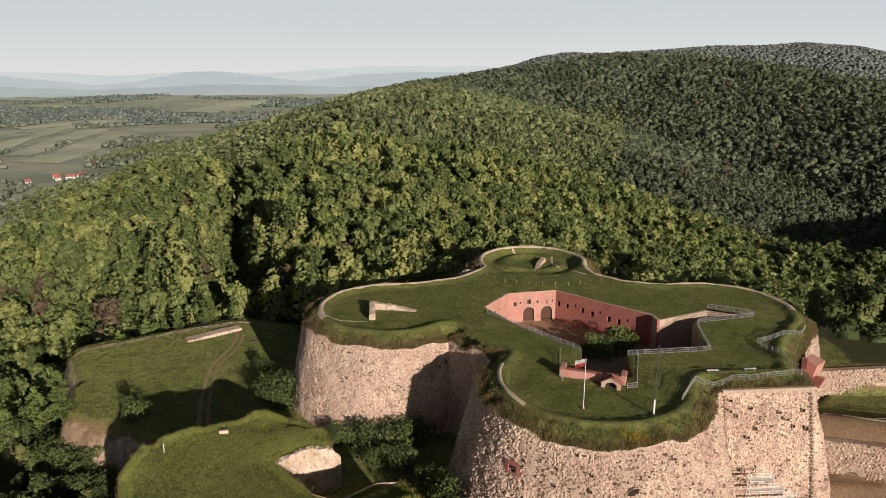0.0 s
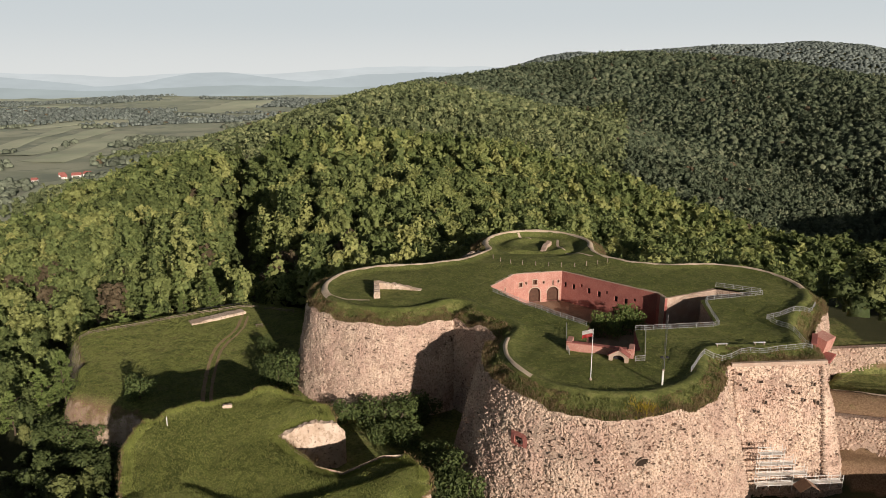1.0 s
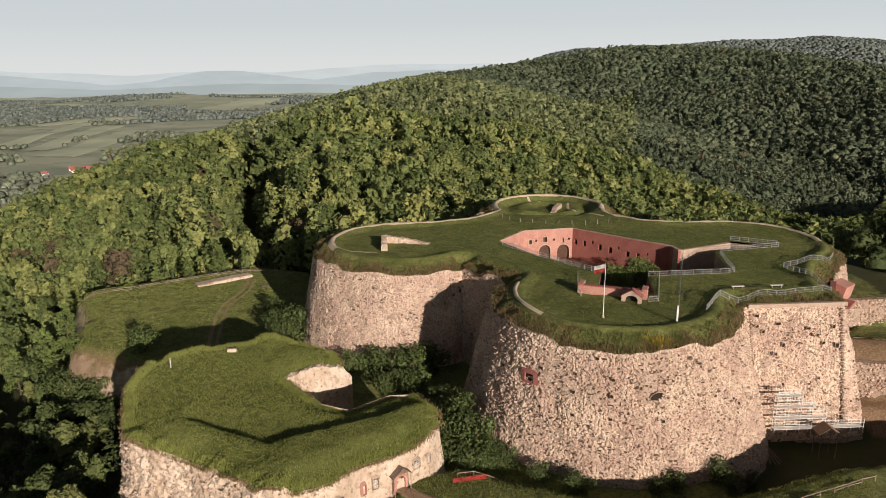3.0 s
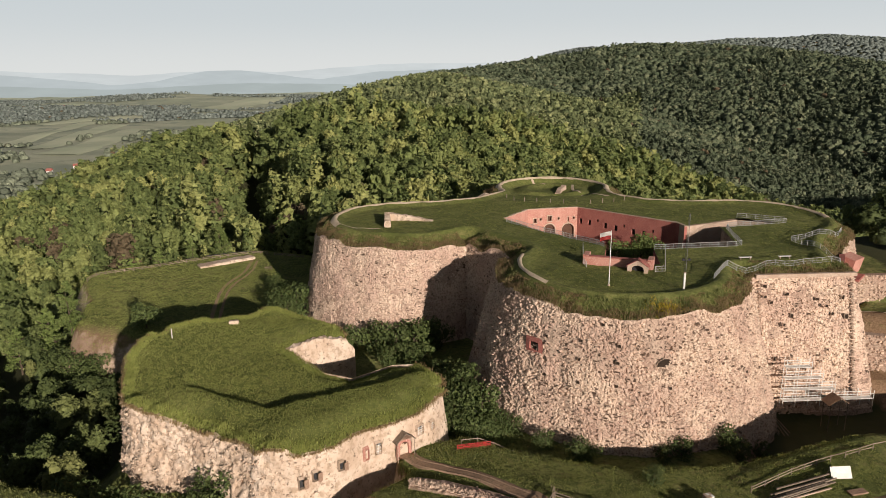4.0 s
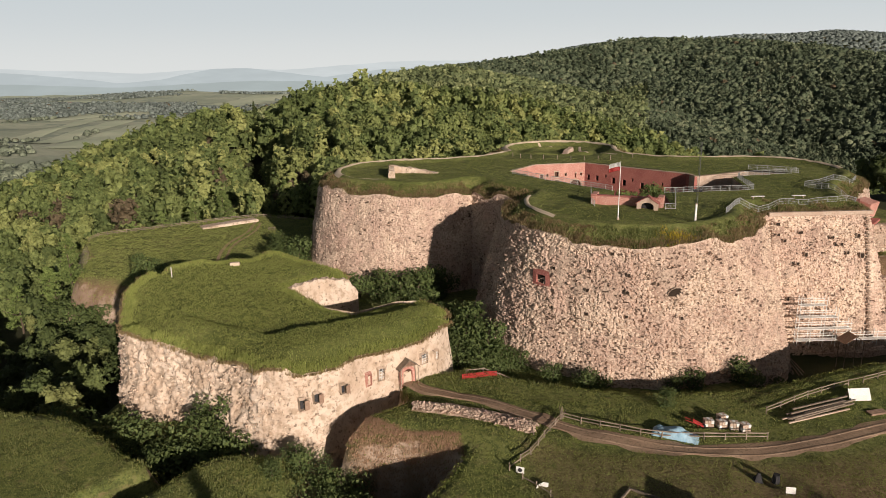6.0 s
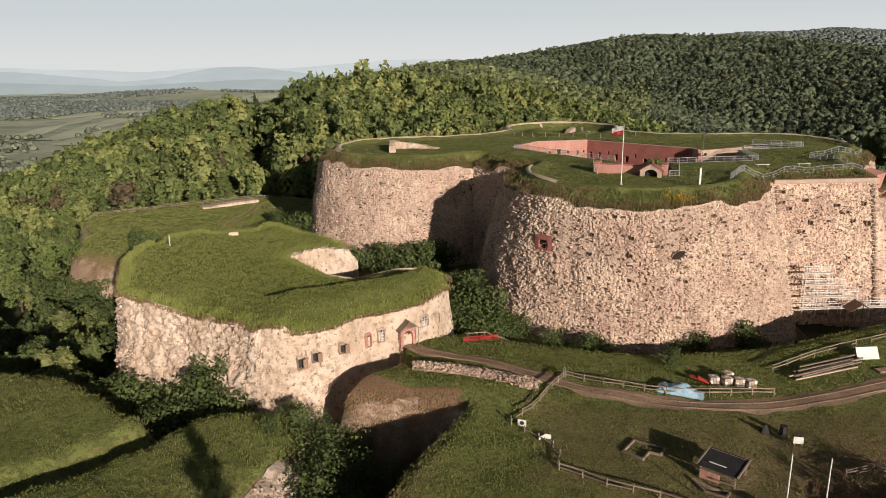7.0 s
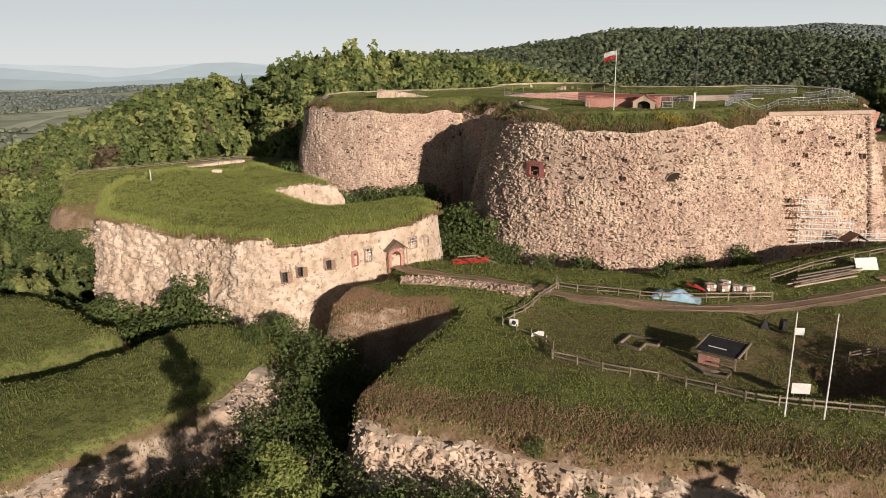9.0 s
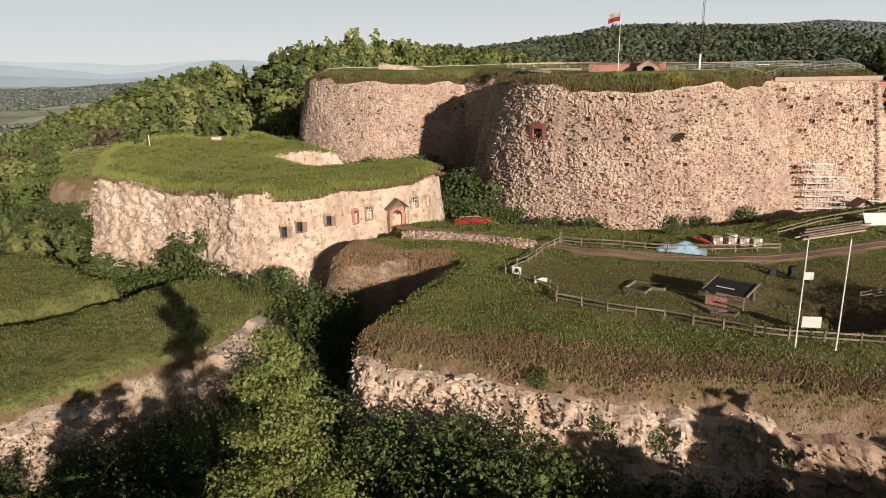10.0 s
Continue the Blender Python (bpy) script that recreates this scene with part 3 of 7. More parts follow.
def woods_mask(x, y):
    """Where trees stand: 1 wood, 0 open."""
    clear = np.zeros(np.shape(x), bool)
    for poly, room in ((KEEP, 9), (BATTERY, 8), (TERRACE, 4), (FRONT_MEADOW, 0), (BACK_MEADOW, 2)):
        clear |= signed(x, y, poly) > -room
    clear |= inside(x, y, [(-20, 90), (12, 95), (14, 150), (-22, 152)])
    clear |= inside(x, y, [(40, 90), (170, 90), (170, 164), (112, 164), (90, 158), (50, 125)])
    clear |= (y < 165) & (x > -52)
    low = (smooth(-86, -104, hills(x, y)) > 0.5) & (x < 0.1 * y - 150)
    field = low & (vnoise(x, y * 2.2, 300, 21) + 0.45 * vnoise(x, y, 90, 22) > -0.25)
    return ~(clear | field)


# ---- ground: one sheet to the horizon ----
gx, gy = axis(-125, 112, 1.15, -4900, 4900), axis(36, 232, 1.15, -1200, 4900)
GX, GY = np.meshgrid(gx, gy)
GZ = ground_z(GX, GY)


def mesh_z(x, y):
    """Height of the ground sheet itself."""
    i, j = np.clip(np.searchsorted(gx, x) - 1, 0, len(gx) - 2), np.clip(np.searchsorted(gy, y) - 1, 0, len(gy) - 2)
    u, v = (x - gx[i]) / (gx[i + 1] - gx[i]), (y - gy[j]) / (gy[j + 1] - gy[j])
    return (GZ[j, i] * (1 - u) + GZ[j, i + 1] * u) * (1 - v) + (GZ[j + 1, i] * (1 - u) + GZ[j + 1, i + 1] * u) * v


ny, nx = GX.shape
idx = np.arange(nx * ny).reshape(ny, nx)
ground = sheet("ground", np.stack([GX.ravel(), GY.ravel(), GZ.ravel()], 1),
               np.stack([idx[:-1, :-1], idx[:-1, 1:], idx[1:, 1:], idx[1:, :-1]], -1).reshape(-1, 4), LAND, True)
tagged(ground, "grassy hill ground with banks, broken rock faces and wooded slopes", "ground", kind="structure")
# wood floor; its dark tone also paints moat shade and the gully's shaded undergrowth
wood = (woods_mask(GX, GY) & (GY > 96)) | (inside(GX, GY, [(-16, 80.5), (-9, 79), (-1, 78), (-3.4, 72), (-7.5, 64), (-10, 56), (-16, 52), (-24, 60), (-21, 70), (-19, 79)]) & (GZ < -3.0)) | (inside(GX, GY, [(44, 100), (58, 103), (72, 107), (120, 110), (120, 130), (84, 132), (56, 126), (47, 112)]) & (GZ < -5.5))
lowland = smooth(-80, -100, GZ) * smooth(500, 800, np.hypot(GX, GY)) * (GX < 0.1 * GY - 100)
bare = np.exp(-(near_line(GX, GY, [(-9, 55), (4, 51.5), (12, 48.5), (27, 45), (45, 41)])[0] / 3.6) ** 2) * 0.7 + np.exp(-((np.hypot(GX - 40, GY - 62)) / 9) ** 2) * 0.6
bare = bare + 0.9 * (near_line(GX, GY, [(79, 138.5), (94, 134.2), (130, 125), (170, 122)])[0] < 9) * (GX > 78) * (GY > 120) + 0.25 * np.exp(-(near_line(GX, GY, [(-15, 81.5), (-11, 80.3), (-4, 79.6)])[0] / 1.5) ** 2)
bare = bare + 0.6 * np.exp(-(near_line(GX, GY, [(-9, 57), (-7, 62), (-5, 68)])[0] / 2.5) ** 2) + 0.7 * np.exp(-(near_line(GX, GY, [(-100, 161), (-94, 157), (-85, 155)])[0] / 3) ** 2)
bare = bare + 0.45 * smooth(-1, 2, signed(GX, GY, [(6, 80), (8, 66), (4, 62), (20, 57), (60, 50), (75, 60), (60, 80), (40, 75), (20, 77)]))
cover = ground.data.color_attributes.new("cover", "FLOAT_COLOR", "POINT")
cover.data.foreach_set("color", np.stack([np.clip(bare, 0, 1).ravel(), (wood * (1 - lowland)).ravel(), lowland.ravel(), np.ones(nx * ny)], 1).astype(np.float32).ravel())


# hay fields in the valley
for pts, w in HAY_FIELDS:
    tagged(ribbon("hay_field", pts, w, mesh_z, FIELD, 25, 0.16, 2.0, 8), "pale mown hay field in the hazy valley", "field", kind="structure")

# ---- distance: pale self-lit ridges on the horizon, haze painted in their colour ----
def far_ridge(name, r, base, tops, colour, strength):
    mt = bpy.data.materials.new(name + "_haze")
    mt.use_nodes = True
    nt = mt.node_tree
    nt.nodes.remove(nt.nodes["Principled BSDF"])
    # hills glow by themselves; this colour already includes the haze over them
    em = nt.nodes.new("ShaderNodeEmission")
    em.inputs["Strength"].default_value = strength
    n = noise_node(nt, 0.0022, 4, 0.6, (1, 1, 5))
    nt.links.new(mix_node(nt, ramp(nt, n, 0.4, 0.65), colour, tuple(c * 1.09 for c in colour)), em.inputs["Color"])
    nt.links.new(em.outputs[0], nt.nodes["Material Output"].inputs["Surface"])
    az = np.linspace(-48, 48, 220)
    h = np.interp(az, [t[0] for t in tops], [t[1] for t in tops])
    h = h + 5 * vnoise(az, az * 0, 3.1, 31) + 2 * vnoise(az, az * 0, 0.9, 32)
    x, y = r * np.sin(np.radians(az)), r * np.cos(np.radians(az))
    v = np.vstack([np.stack([x, y, np.full_like(x, base)], 1), np.stack([x, y, h], 1), np.stack([x * 1.004, y * 1.004, h * 0 + base], 1)])
    n = len(az)
    f = [(k * n + i, k * n + i + 1, (k + 1) * n + i + 1, (k + 1) * n + i) for k in (0, 1) for i in range(n - 1)]
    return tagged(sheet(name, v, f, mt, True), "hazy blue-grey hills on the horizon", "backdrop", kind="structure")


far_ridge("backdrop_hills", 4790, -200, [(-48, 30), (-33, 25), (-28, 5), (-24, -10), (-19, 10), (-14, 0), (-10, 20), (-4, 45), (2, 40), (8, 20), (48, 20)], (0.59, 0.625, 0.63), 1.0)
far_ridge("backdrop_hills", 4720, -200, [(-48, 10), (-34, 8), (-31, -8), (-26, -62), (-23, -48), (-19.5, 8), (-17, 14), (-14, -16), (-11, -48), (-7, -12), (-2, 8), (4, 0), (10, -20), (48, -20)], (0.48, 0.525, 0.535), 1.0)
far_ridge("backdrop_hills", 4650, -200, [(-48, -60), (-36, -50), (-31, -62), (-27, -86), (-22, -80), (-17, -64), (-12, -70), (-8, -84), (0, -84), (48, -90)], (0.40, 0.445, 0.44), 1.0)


def haze_wall():
    """The bright hazy foot of the sky, all round the horizon."""
    mt = bpy.data.materials.new("sky_haze")
    mt.use_nodes = True
    nt = mt.node_tree
    nt.nodes.remove(nt.nodes["Principled BSDF"])
    em = nt.nodes.new("ShaderNodeEmission")
    geo = nt.nodes.new("ShaderNodeNewGeometry")
    sep = nt.nodes.new("ShaderNodeSeparateXYZ")
    nt.links.new(geo.outputs["Position"], sep.inputs[0])
    nt.links.new(mix_node(nt, ramp(nt, sep.outputs["Z"], -20, 420), (0.72, 0.735, 0.725), (0.60, 0.645, 0.665)), em.inputs["Color"])
    nt.links.new(em.outputs[0], nt.nodes["Material Output"].inputs["Surface"])
    a = np.linspace(0, 2 * np.pi, 181)
    r = 4860
    v = np.vstack([np.stack([r * np.cos(a), r * np.sin(a), np.full_like(a, z)], 1) for z in (-260, 480)])
    n = len(a)
    f = [(i, i + 1, n + i + 1, n + i) for i in range(n - 1)]
    return tagged(sheet("backdrop_sky", v, f, mt, True), "pale hazy sky above the horizon", "sky", kind="structure")


haze_wall()

from mathutils.geometry import tessellate_polygon

# ---- the keep ----
def loft_walls(name, line, base, material, step, rough, seed, parent=None):
    """A battered wall all round an outline: columns follow the line, rows go down."""
    nrm = outward(line)
    n = len(line)
    s = np.concatenate([[0], np.cumsum(np.hypot(*np.diff(line[:, :2], axis=0).T))])
    rows = int((line[:, 2].max() - base) / step) + 1
    vs = []
    if rough > 0.3:
        rough = rough * (0.3 + 0.7 * smooth(-22, -30, line[:, 0]))
    tall = 16.5 if base > -10 else 5
    for k in range(rows + 1):
        z = line[:, 2] + (base - line[:, 2]) * k / rows
        off = line[:, 3] * tall - line[:, 3] * z
        off = off - line[:, 3] * (tall - line[:, 2])
        rib = 1 - 2 * np.abs(vnoise(s, z * 0.45, 2.4, seed))
        out = off + rough * (0.28 * rib + 0.3 * vnoise(s, z * 0.7, 4.5, seed + 4) + 0.4 * vnoise(s, z, 1.1, seed + 1) + 0.34 * vnoise(s, z, 0.5, seed + 2)) * (k > 0)
        vs.append(np.stack([line[:, 0] + nrm[:, 0] * out, line[:, 1] + nrm[:, 1] * out, z], 1))
    vs = np.vstack(vs)
    i = np.arange(n)
    j = (i + 1) % n
    fs = np.vstack([np.stack([k * n + i, k * n + j, (k + 1) * n + j, (k + 1) * n + i], 1) for k in range(rows)])
    ob = sheet(name, vs, fs, material, False, parent)
    return ob


def rubble(u, v, seed):
    """Uneven rubble: how far each stone stands proud, its joints cut back; u along the wall, v up, in metres."""
    u, v = u / 0.62, v / 0.42
    i, j = np.floor(u), np.floor(v)
    best, second, tone = np.full(u.shape, 9.0), np.full(u.shape, 9.0), np.zeros(u.shape)
    for di in (-1, 0, 1):
        for dj in (-1, 0, 1):
            a, b = i + di, j + dj
            d = np.hypot(a + 0.15 + 0.7 * hash01(a, b, seed) - u, b + 0.15 + 0.7 * hash01(a, b, seed + 1) - v)
            near = d < best
            second = np.where(near, best, np.minimum(second, d))
            tone = np.where(near, hash01(a, b, seed + 2), tone)
            best = np.where(near, d, best)
    body = smooth(0.02, 0.3, second - best)
    fallen = tone < 0.09
    return np.where(fallen, -0.2, (0.03 + 0.2 * tone ** 1.5) * body - 0.07 * (1 - body))


def rubble_face(name, line, i0, i1, base, material, step, seed, parent, relief=1.0):
    """A finely uneven stretch of a battered wall, just proud of the plain one behind it."""
    n = len(line)
    k = np.arange(i0, i1 + 1)
    nrm = outward(line)[k % n]
    p = line[k % n]
    s0 = np.arange(len(k)) * 0.8
    m = int(s0[-1] / step)
    t = np.linspace(0, s0[-1], m + 1)
    f = lambda c: np.interp(t, s0, c)
    x, y, top, bat, nx_, ny_ = f(p[:, 0]), f(p[:, 1]), f(p[:, 2]), f(p[:, 3]), f(nrm[:, 0]), f(nrm[:, 1])
    rows = int((top.max() - base) / step)
    vs = []
    for r in range(rows + 1):
        z = top + (base - top) * r / rows
        worn = 0.16 * vnoise(t, z, 3.2, seed + 7) + 0.1 * vnoise(t, z * 0.6, 1.3, seed + 8) + 0.05 * vnoise(t, z, 0.4, seed + 9)
        out = bat * (top - z) + 0.1 + relief * (rubble(t + 0.35 * vnoise(t, z, 1.9, seed + 3), z + 0.3 * vnoise(t, z, 2.3, seed + 4), seed) + worn) * min(1.0, r / 3)
        vs.append(np.stack([x + nx_ * out, y + ny_ * out, z], 1))
    w = m + 1
    i = np.arange(m)
    fs = np.vstack([np.stack([r * w + i, r * w + i + 1, (r + 1) * w + i + 1, (r + 1) * w + i], 1) for r in range(rows)])
    return tagged(sheet(name, np.vstack(vs), fs, material, False, parent), "weathered pale rubble masonry with open joints")


def keep_top(x, y):
    d, _, _, t = near_line(x, y, KEEP, True)
    k = np.clip(t.astype(int), 0, len(KEEP) - 1)
    zt = KEEP[k, 2]
    z = zt + 0.03 + (18.3 - zt) * smooth(-0.6, 4.4, d)
    z = z + 0.75 * np.exp(-((d - 4.9) / 1.5) ** 2) + (0.45 * vnoise(x, y, 2.6, 43) + 0.3 * vnoise(x, y, 1.2, 44)) * smooth(0.2, 1.2, d) * smooth(4.2, 2.8, d)
    z = z - 1.3 * smooth(16.5, 12, np.hypot(x - 29, y - 223)) + 1.0 * np.exp(-((np.hypot(x - 29, y - 223) - 9) / 2.5) ** 2) * (y > 216)
    return z + (0.15 * vnoise(x, y, 6, 41) + 0.1 * vnoise(x, y, 1.7, 42)) * smooth(0, 1.5, d)


keep = root("fortress_keep", Matrix(), "round-towered rubble stone fortress keep with a grassed flat top", "fortress", kind="structure")
loft_walls("wall", KEEP, -9.5, MASON, 0.75, 0.28, 51, keep)
kv, kf = masked_grid(KEEP, np.array(YARD), keep_top, 0.75)
turf = sheet("turf", kv, kf, TURF, True, keep)
tagged(turf, "green turf with a ragged overhanging edge")


def facade(name, a, b, z0, z1, material, openings=(), depth=0.7, fill=None, parent=None, label="", trim=None):
    """An upright wall from a to b seen from its right-hand side; openings (u, z, width, height, arched) go into it."""
    a, b = Vector((*a, 0)), Vector((*b, 0))
    along = (b - a).normalized()
    back = Vector((-along.y, along.x, 0))
    length = (b - a).length
    loops = [[Vector((0, z0, 0)), Vector((length, z0, 0)), Vector((length, z1, 0)), Vector((0, z1, 0))]]
    for u, z, w, h, arched in openings:
        pts = [Vector((u - w / 2, z, 0)), Vector((u + w / 2, z, 0))]
        if arched:
            r = w / 2
            pts += [Vector((u + r * math.cos(math.pi * i / 8), z + h - r + r * math.sin(math.pi * i / 8), 0)) for i in range(9)]
        else:
            pts += [Vector((u + w / 2, z + h, 0)), Vector((u - w / 2, z + h, 0))]
        loops.append(pts)
    bm = bmesh.new()

    def place(p, d=0.0):
        q = a + along * p.x + back * d
        return (q.x, q.y, p.y)

    flat = [p for l in loops for p in l]
    vs = [bm.verts.new(place(p)) for p in flat]
    for tri in tessellate_polygon(loops):
        bm.faces.new([vs[i] for i in tri])
    start = 0
    for l in loops:
        ring = vs[start:start + len(l)]
        rear = [bm.verts.new(place(p, depth)) for p in l]
        for i in range(len(l)):
            j = (i + 1) % len(l)
            bm.faces.new([ring[i], ring[j], rear[j], rear[i]])
        start += len(l)
    bmesh.ops.recalc_face_normals(bm, faces=bm.faces)
    ob = part(name, bm, material, parent, label)
    for i, (u, z, w, h, arched) in enumerate(openings):
        bm2 = bmesh.new()
        rear = [bm2.verts.new(place(p, depth * 0.96)) for p in loops[i + 1]]
        bm2.faces.new(rear)
        bmesh.ops.recalc_face_normals(bm2, faces=bm2.faces)
        part("door" if arched and w > 1.6 else "window", bm2, fill or DARK, ob)
        if trim:
            bm3 = bmesh.new()
            l = loops[i + 1][1:] if arched else loops[i + 1]
            c = Vector((u, z + h / 2, 0))
            inner = [bm3.verts.new(place(p, -0.05)) for p in l]
            outer = [bm3.verts.new(place(c + (p - c) * (1 + 0.5 / max(w, 1.2)), -0.05)) for p in l]
            m = len(l)
            for k in range(m - 1 if arched else m):
                bm3.faces.new([inner[k], inner[(k + 1) % m], outer[(k + 1) % m], outer[k]])
            part("surround", bm3, trim, ob)
    return ob


yard = root("courtyard", Matrix(), "sunken brick-walled courtyard inside the grassed keep", "courtyard", kind="structure")
YT = 18.05
# first two walls take the brighter brick because the sun strikes them
facade("brick_wall", YARD[0], YARD[1], YARD_FLOOR, YT, PINKLITBRICK, [(3.0, 14.2, 0.8, 1.1, False), (6.0, 14.4, 0.8, 1.1, False), (8.5, 14.6, 0.6, 0.9, False), (5.5, 10.4, 1.4, 2.2, True), (10.5, 11, 0.9, 1.3, False)], parent=yard, trim=COPE)
facade("brick_wall", YARD[1], YARD[2], YARD_FLOOR, YT, PINKLITBRICK, [(2.0, 14.2, 0.9, 1.2, False), (6.2, 14.6, 1.1, 1.4, False), (3.6, 14.8, 0.5, 0.7, False), (8.8, 14.8, 0.5, 0.7, False), (13.2, 14.8, 0.5, 0.7, False), (11.6, 14.2, 0.35, 1.3, False), (6.2, 9.35, 3.3, 4.4, True), (11.6, 9.35, 3.5, 4.3, True)], parent=yard, fill=DOORWOOD, trim=COPE)
facade("brick_wall", YARD[2], YARD[3], YARD_FLOOR, YT, BRICK, [(1.2, 13.6, 0.9, 1.5, False), (4.0, 13.6, 0.9, 1.5, False), (6.6, 14.8, 0.6, 0.8, False), (9.0, 13.4, 1.0, 1.6, False), (12.2, 13.2, 1.1, 1.6, False), (14.6, 14.6, 0.6, 0.8, False), (17.4, 13.0, 1.1, 1.6, False), (20.4, 13.0, 1.1, 1.6, False), (23, 14.4, 0.6, 0.8, False)], parent=yard, trim=None)
facade("brick_wall", YARD[3], YARD[4], YARD_FLOOR, YT, BRICK, [], parent=yard)
facade("stone_wall", YARD[4], YARD[5], YARD_FLOOR, 18.0, COPE, [], 1.8, parent=yard)
for i in range(5, len(YARD)):
    facade("stone_wall", YARD[i], YARD[(i + 1) % len(YARD)], YARD_FLOOR - 0.2, 17.9, MASON if i not in (9, 10, 11, 12) else BRICK, [], 0.6, parent=yard)
bm = bmesh.new()
bm.faces.new([bm.verts.new((x, y, YARD_FLOOR)) for x, y in YARD])
bmesh.ops.triangulate(bm, faces=bm.faces)
bmesh.ops.recalc_face_normals(bm, faces=bm.faces)
part("paving", bm, EARTH, yard, "trodden earth and gravel yard floor")

# rim footpath
kn = outward(KEEP)


def rim_line(a, b, inset):
    k = np.arange(a, b, 3)
    return [(KEEP[i, 0] - kn[i, 0] * inset, KEEP[i, 1] - kn[i, 1] * inset) for i in k]


def nearest_index(x, y):
    return int(np.argmin(np.hypot(KEEP[:, 0] - x, KEEP[:, 1] - y)))


i_left, i_end = nearest_index(-34, 165), nearest_index(97, 172)
tagged(ribbon("footpath", rim_line(i_left, i_end, 4.6), 1.8, keep_top, SAND, 1.0, 0.25, 0.2), "narrow sandy footpath round the grassed rim", "path", kind="structure")
tagged(ribbon("footpath", rim_line(nearest_index(12, 119), nearest_index(8, 143), 4.6), 0.9, keep_top, SAND, 1.0, 0.25, 0.2), "narrow sandy footpath round the grassed rim", "path", kind="structure")


# ---- the lower battery ----
def battery_top(x, y):
    d, _, _, t = near_line(x, y, BATTERY, True)
    zt = BATTERY[np.clip(t.astype(int), 0, len(BATTERY) - 1), 2]
    z = zt + 0.03 + (6.5 - zt) * smooth(-0.5, 5.5, d)
    z = z + 0.8 * smooth(112, 130, y) * smooth(-34, -50, x)
    berm = [(-46, 105), (-38, 101), (-29.5, 96.8), (-20, 102.3), (-11, 107.5), (-5.5, 113)]
    back = berm + [(-13, 130), (-46, 130)]
    z = z - 1.7 * smooth(-0.4, 2.4, signed(x, y, back)) * np.exp(-near_line(x, y, berm)[0] / 12)
    return z + (0.2 * vnoise(x, y, 5, 61) + 0.12 * vnoise(x, y, 1.8, 62)) * smooth(0, 1.5, d)


battery = root("lower_battery", Matrix(), "low casemated battery of pale crumbling rock with a grassed roof", "fortification", kind="structure")
battery_wall = loft_walls("rock_face", resample(BATTERY, 0.35), -10.5, CHALK, 0.35, 0.8, 71, battery)
bv, bf = masked_grid(BATTERY, None, battery_top, 0.7)
tagged(sheet("turf", bv, bf, TURF, True, battery), "long green grass on the battery roof")

# pale coping along the brick walls of the yard
for i in range(4):
    a, b = Vector((*YARD[i], YT)), Vector((*YARD[i + 1], YT))
    d = b - a
    back = Vector((-d.y, d.x, 0)).normalized()
    part("coping", box((d.length + 0.1, 0.75, 0.22), Matrix.Translation((a + b) / 2 + back * 0.3 + Vector((0, 0, 0.1))) @ Matrix.Rotation(math.atan2(d.y, d.x), 4, "Z"), 0.03), COPE, yard)

# ---- trees ----
def crown_points(rng, lobes, height, width, n, low=0.25, pointed=False, grain=1.0):
    """Places and outward directions of n leaf clumps on a lumpy crown that stands on the origin."""
    cs = []
    for i in range(lobes):
        a, r = rng.uniform(0, 2 * math.pi), width * 0.30 * math.sqrt(rng.uniform(0, 1))
        h = height * (low + (0.92 - low) * (i + 0.5) / lobes)
        k = 1.25 * (1 - h / height) + 0.12 if pointed else 1 - abs(h / height - 0.5) * 0.9
        cs.append((r * math.cos(a) * (0.6 + k * 0.6), r * math.sin(a) * (0.6 + k * 0.6), h, grain * width * rng.uniform(0.2, 0.32) * (0.55 + 0.6 * k)))
    cs = np.array(cs)
    pick = rng.integers(0, lobes, n)
    d = rng.normal(size=(n, 3))
    d /= np.linalg.norm(d, axis=1)[:, None]
    p = cs[pick, :3] + d * cs[pick, 3:4] * rng.uniform(0.75, 1.08, (n, 1)) * np.array([1, 1, 0.9])
    return p, d, cs


def clump_points(rng, height, width, clumps, per, low, lean=1.0):
    """Leaves in separate leafy boughs on a pointed crown."""
    ps, ds, cs = [], [], []
    for i in range(clumps):
        h = low + (1 - low) * (i + rng.uniform(0, 1)) / clumps
        reach = width * 0.5 * (1 - h) ** 0.65 * rng.uniform(0.35, 1.0) + 0.1
        a = rng.uniform(0, 6.28)
        c = np.array([reach * math.cos(a), reach * math.sin(a), h * height])
        r = (0.35 + 0.8 * (1 - h)) * rng.uniform(0.7, 1.2) * width / 8
        d = rng.normal(size=(per, 3))
        d /= np.linalg.norm(d, axis=1)[:, None]
        d[:, 2] = np.abs(d[:, 2]) * np.where(rng.uniform(size=per) < 0.8, 1, -1)
        cs.append((*c, r * 0.62))
        ps.append(c + d * r * np.array([1.2, 1.2, 0.6]) * rng.uniform(0.45, 1.2, (per, 1)))
        ds.append(d)
    return np.vstack(ps), np.vstack(ds), np.array(cs)


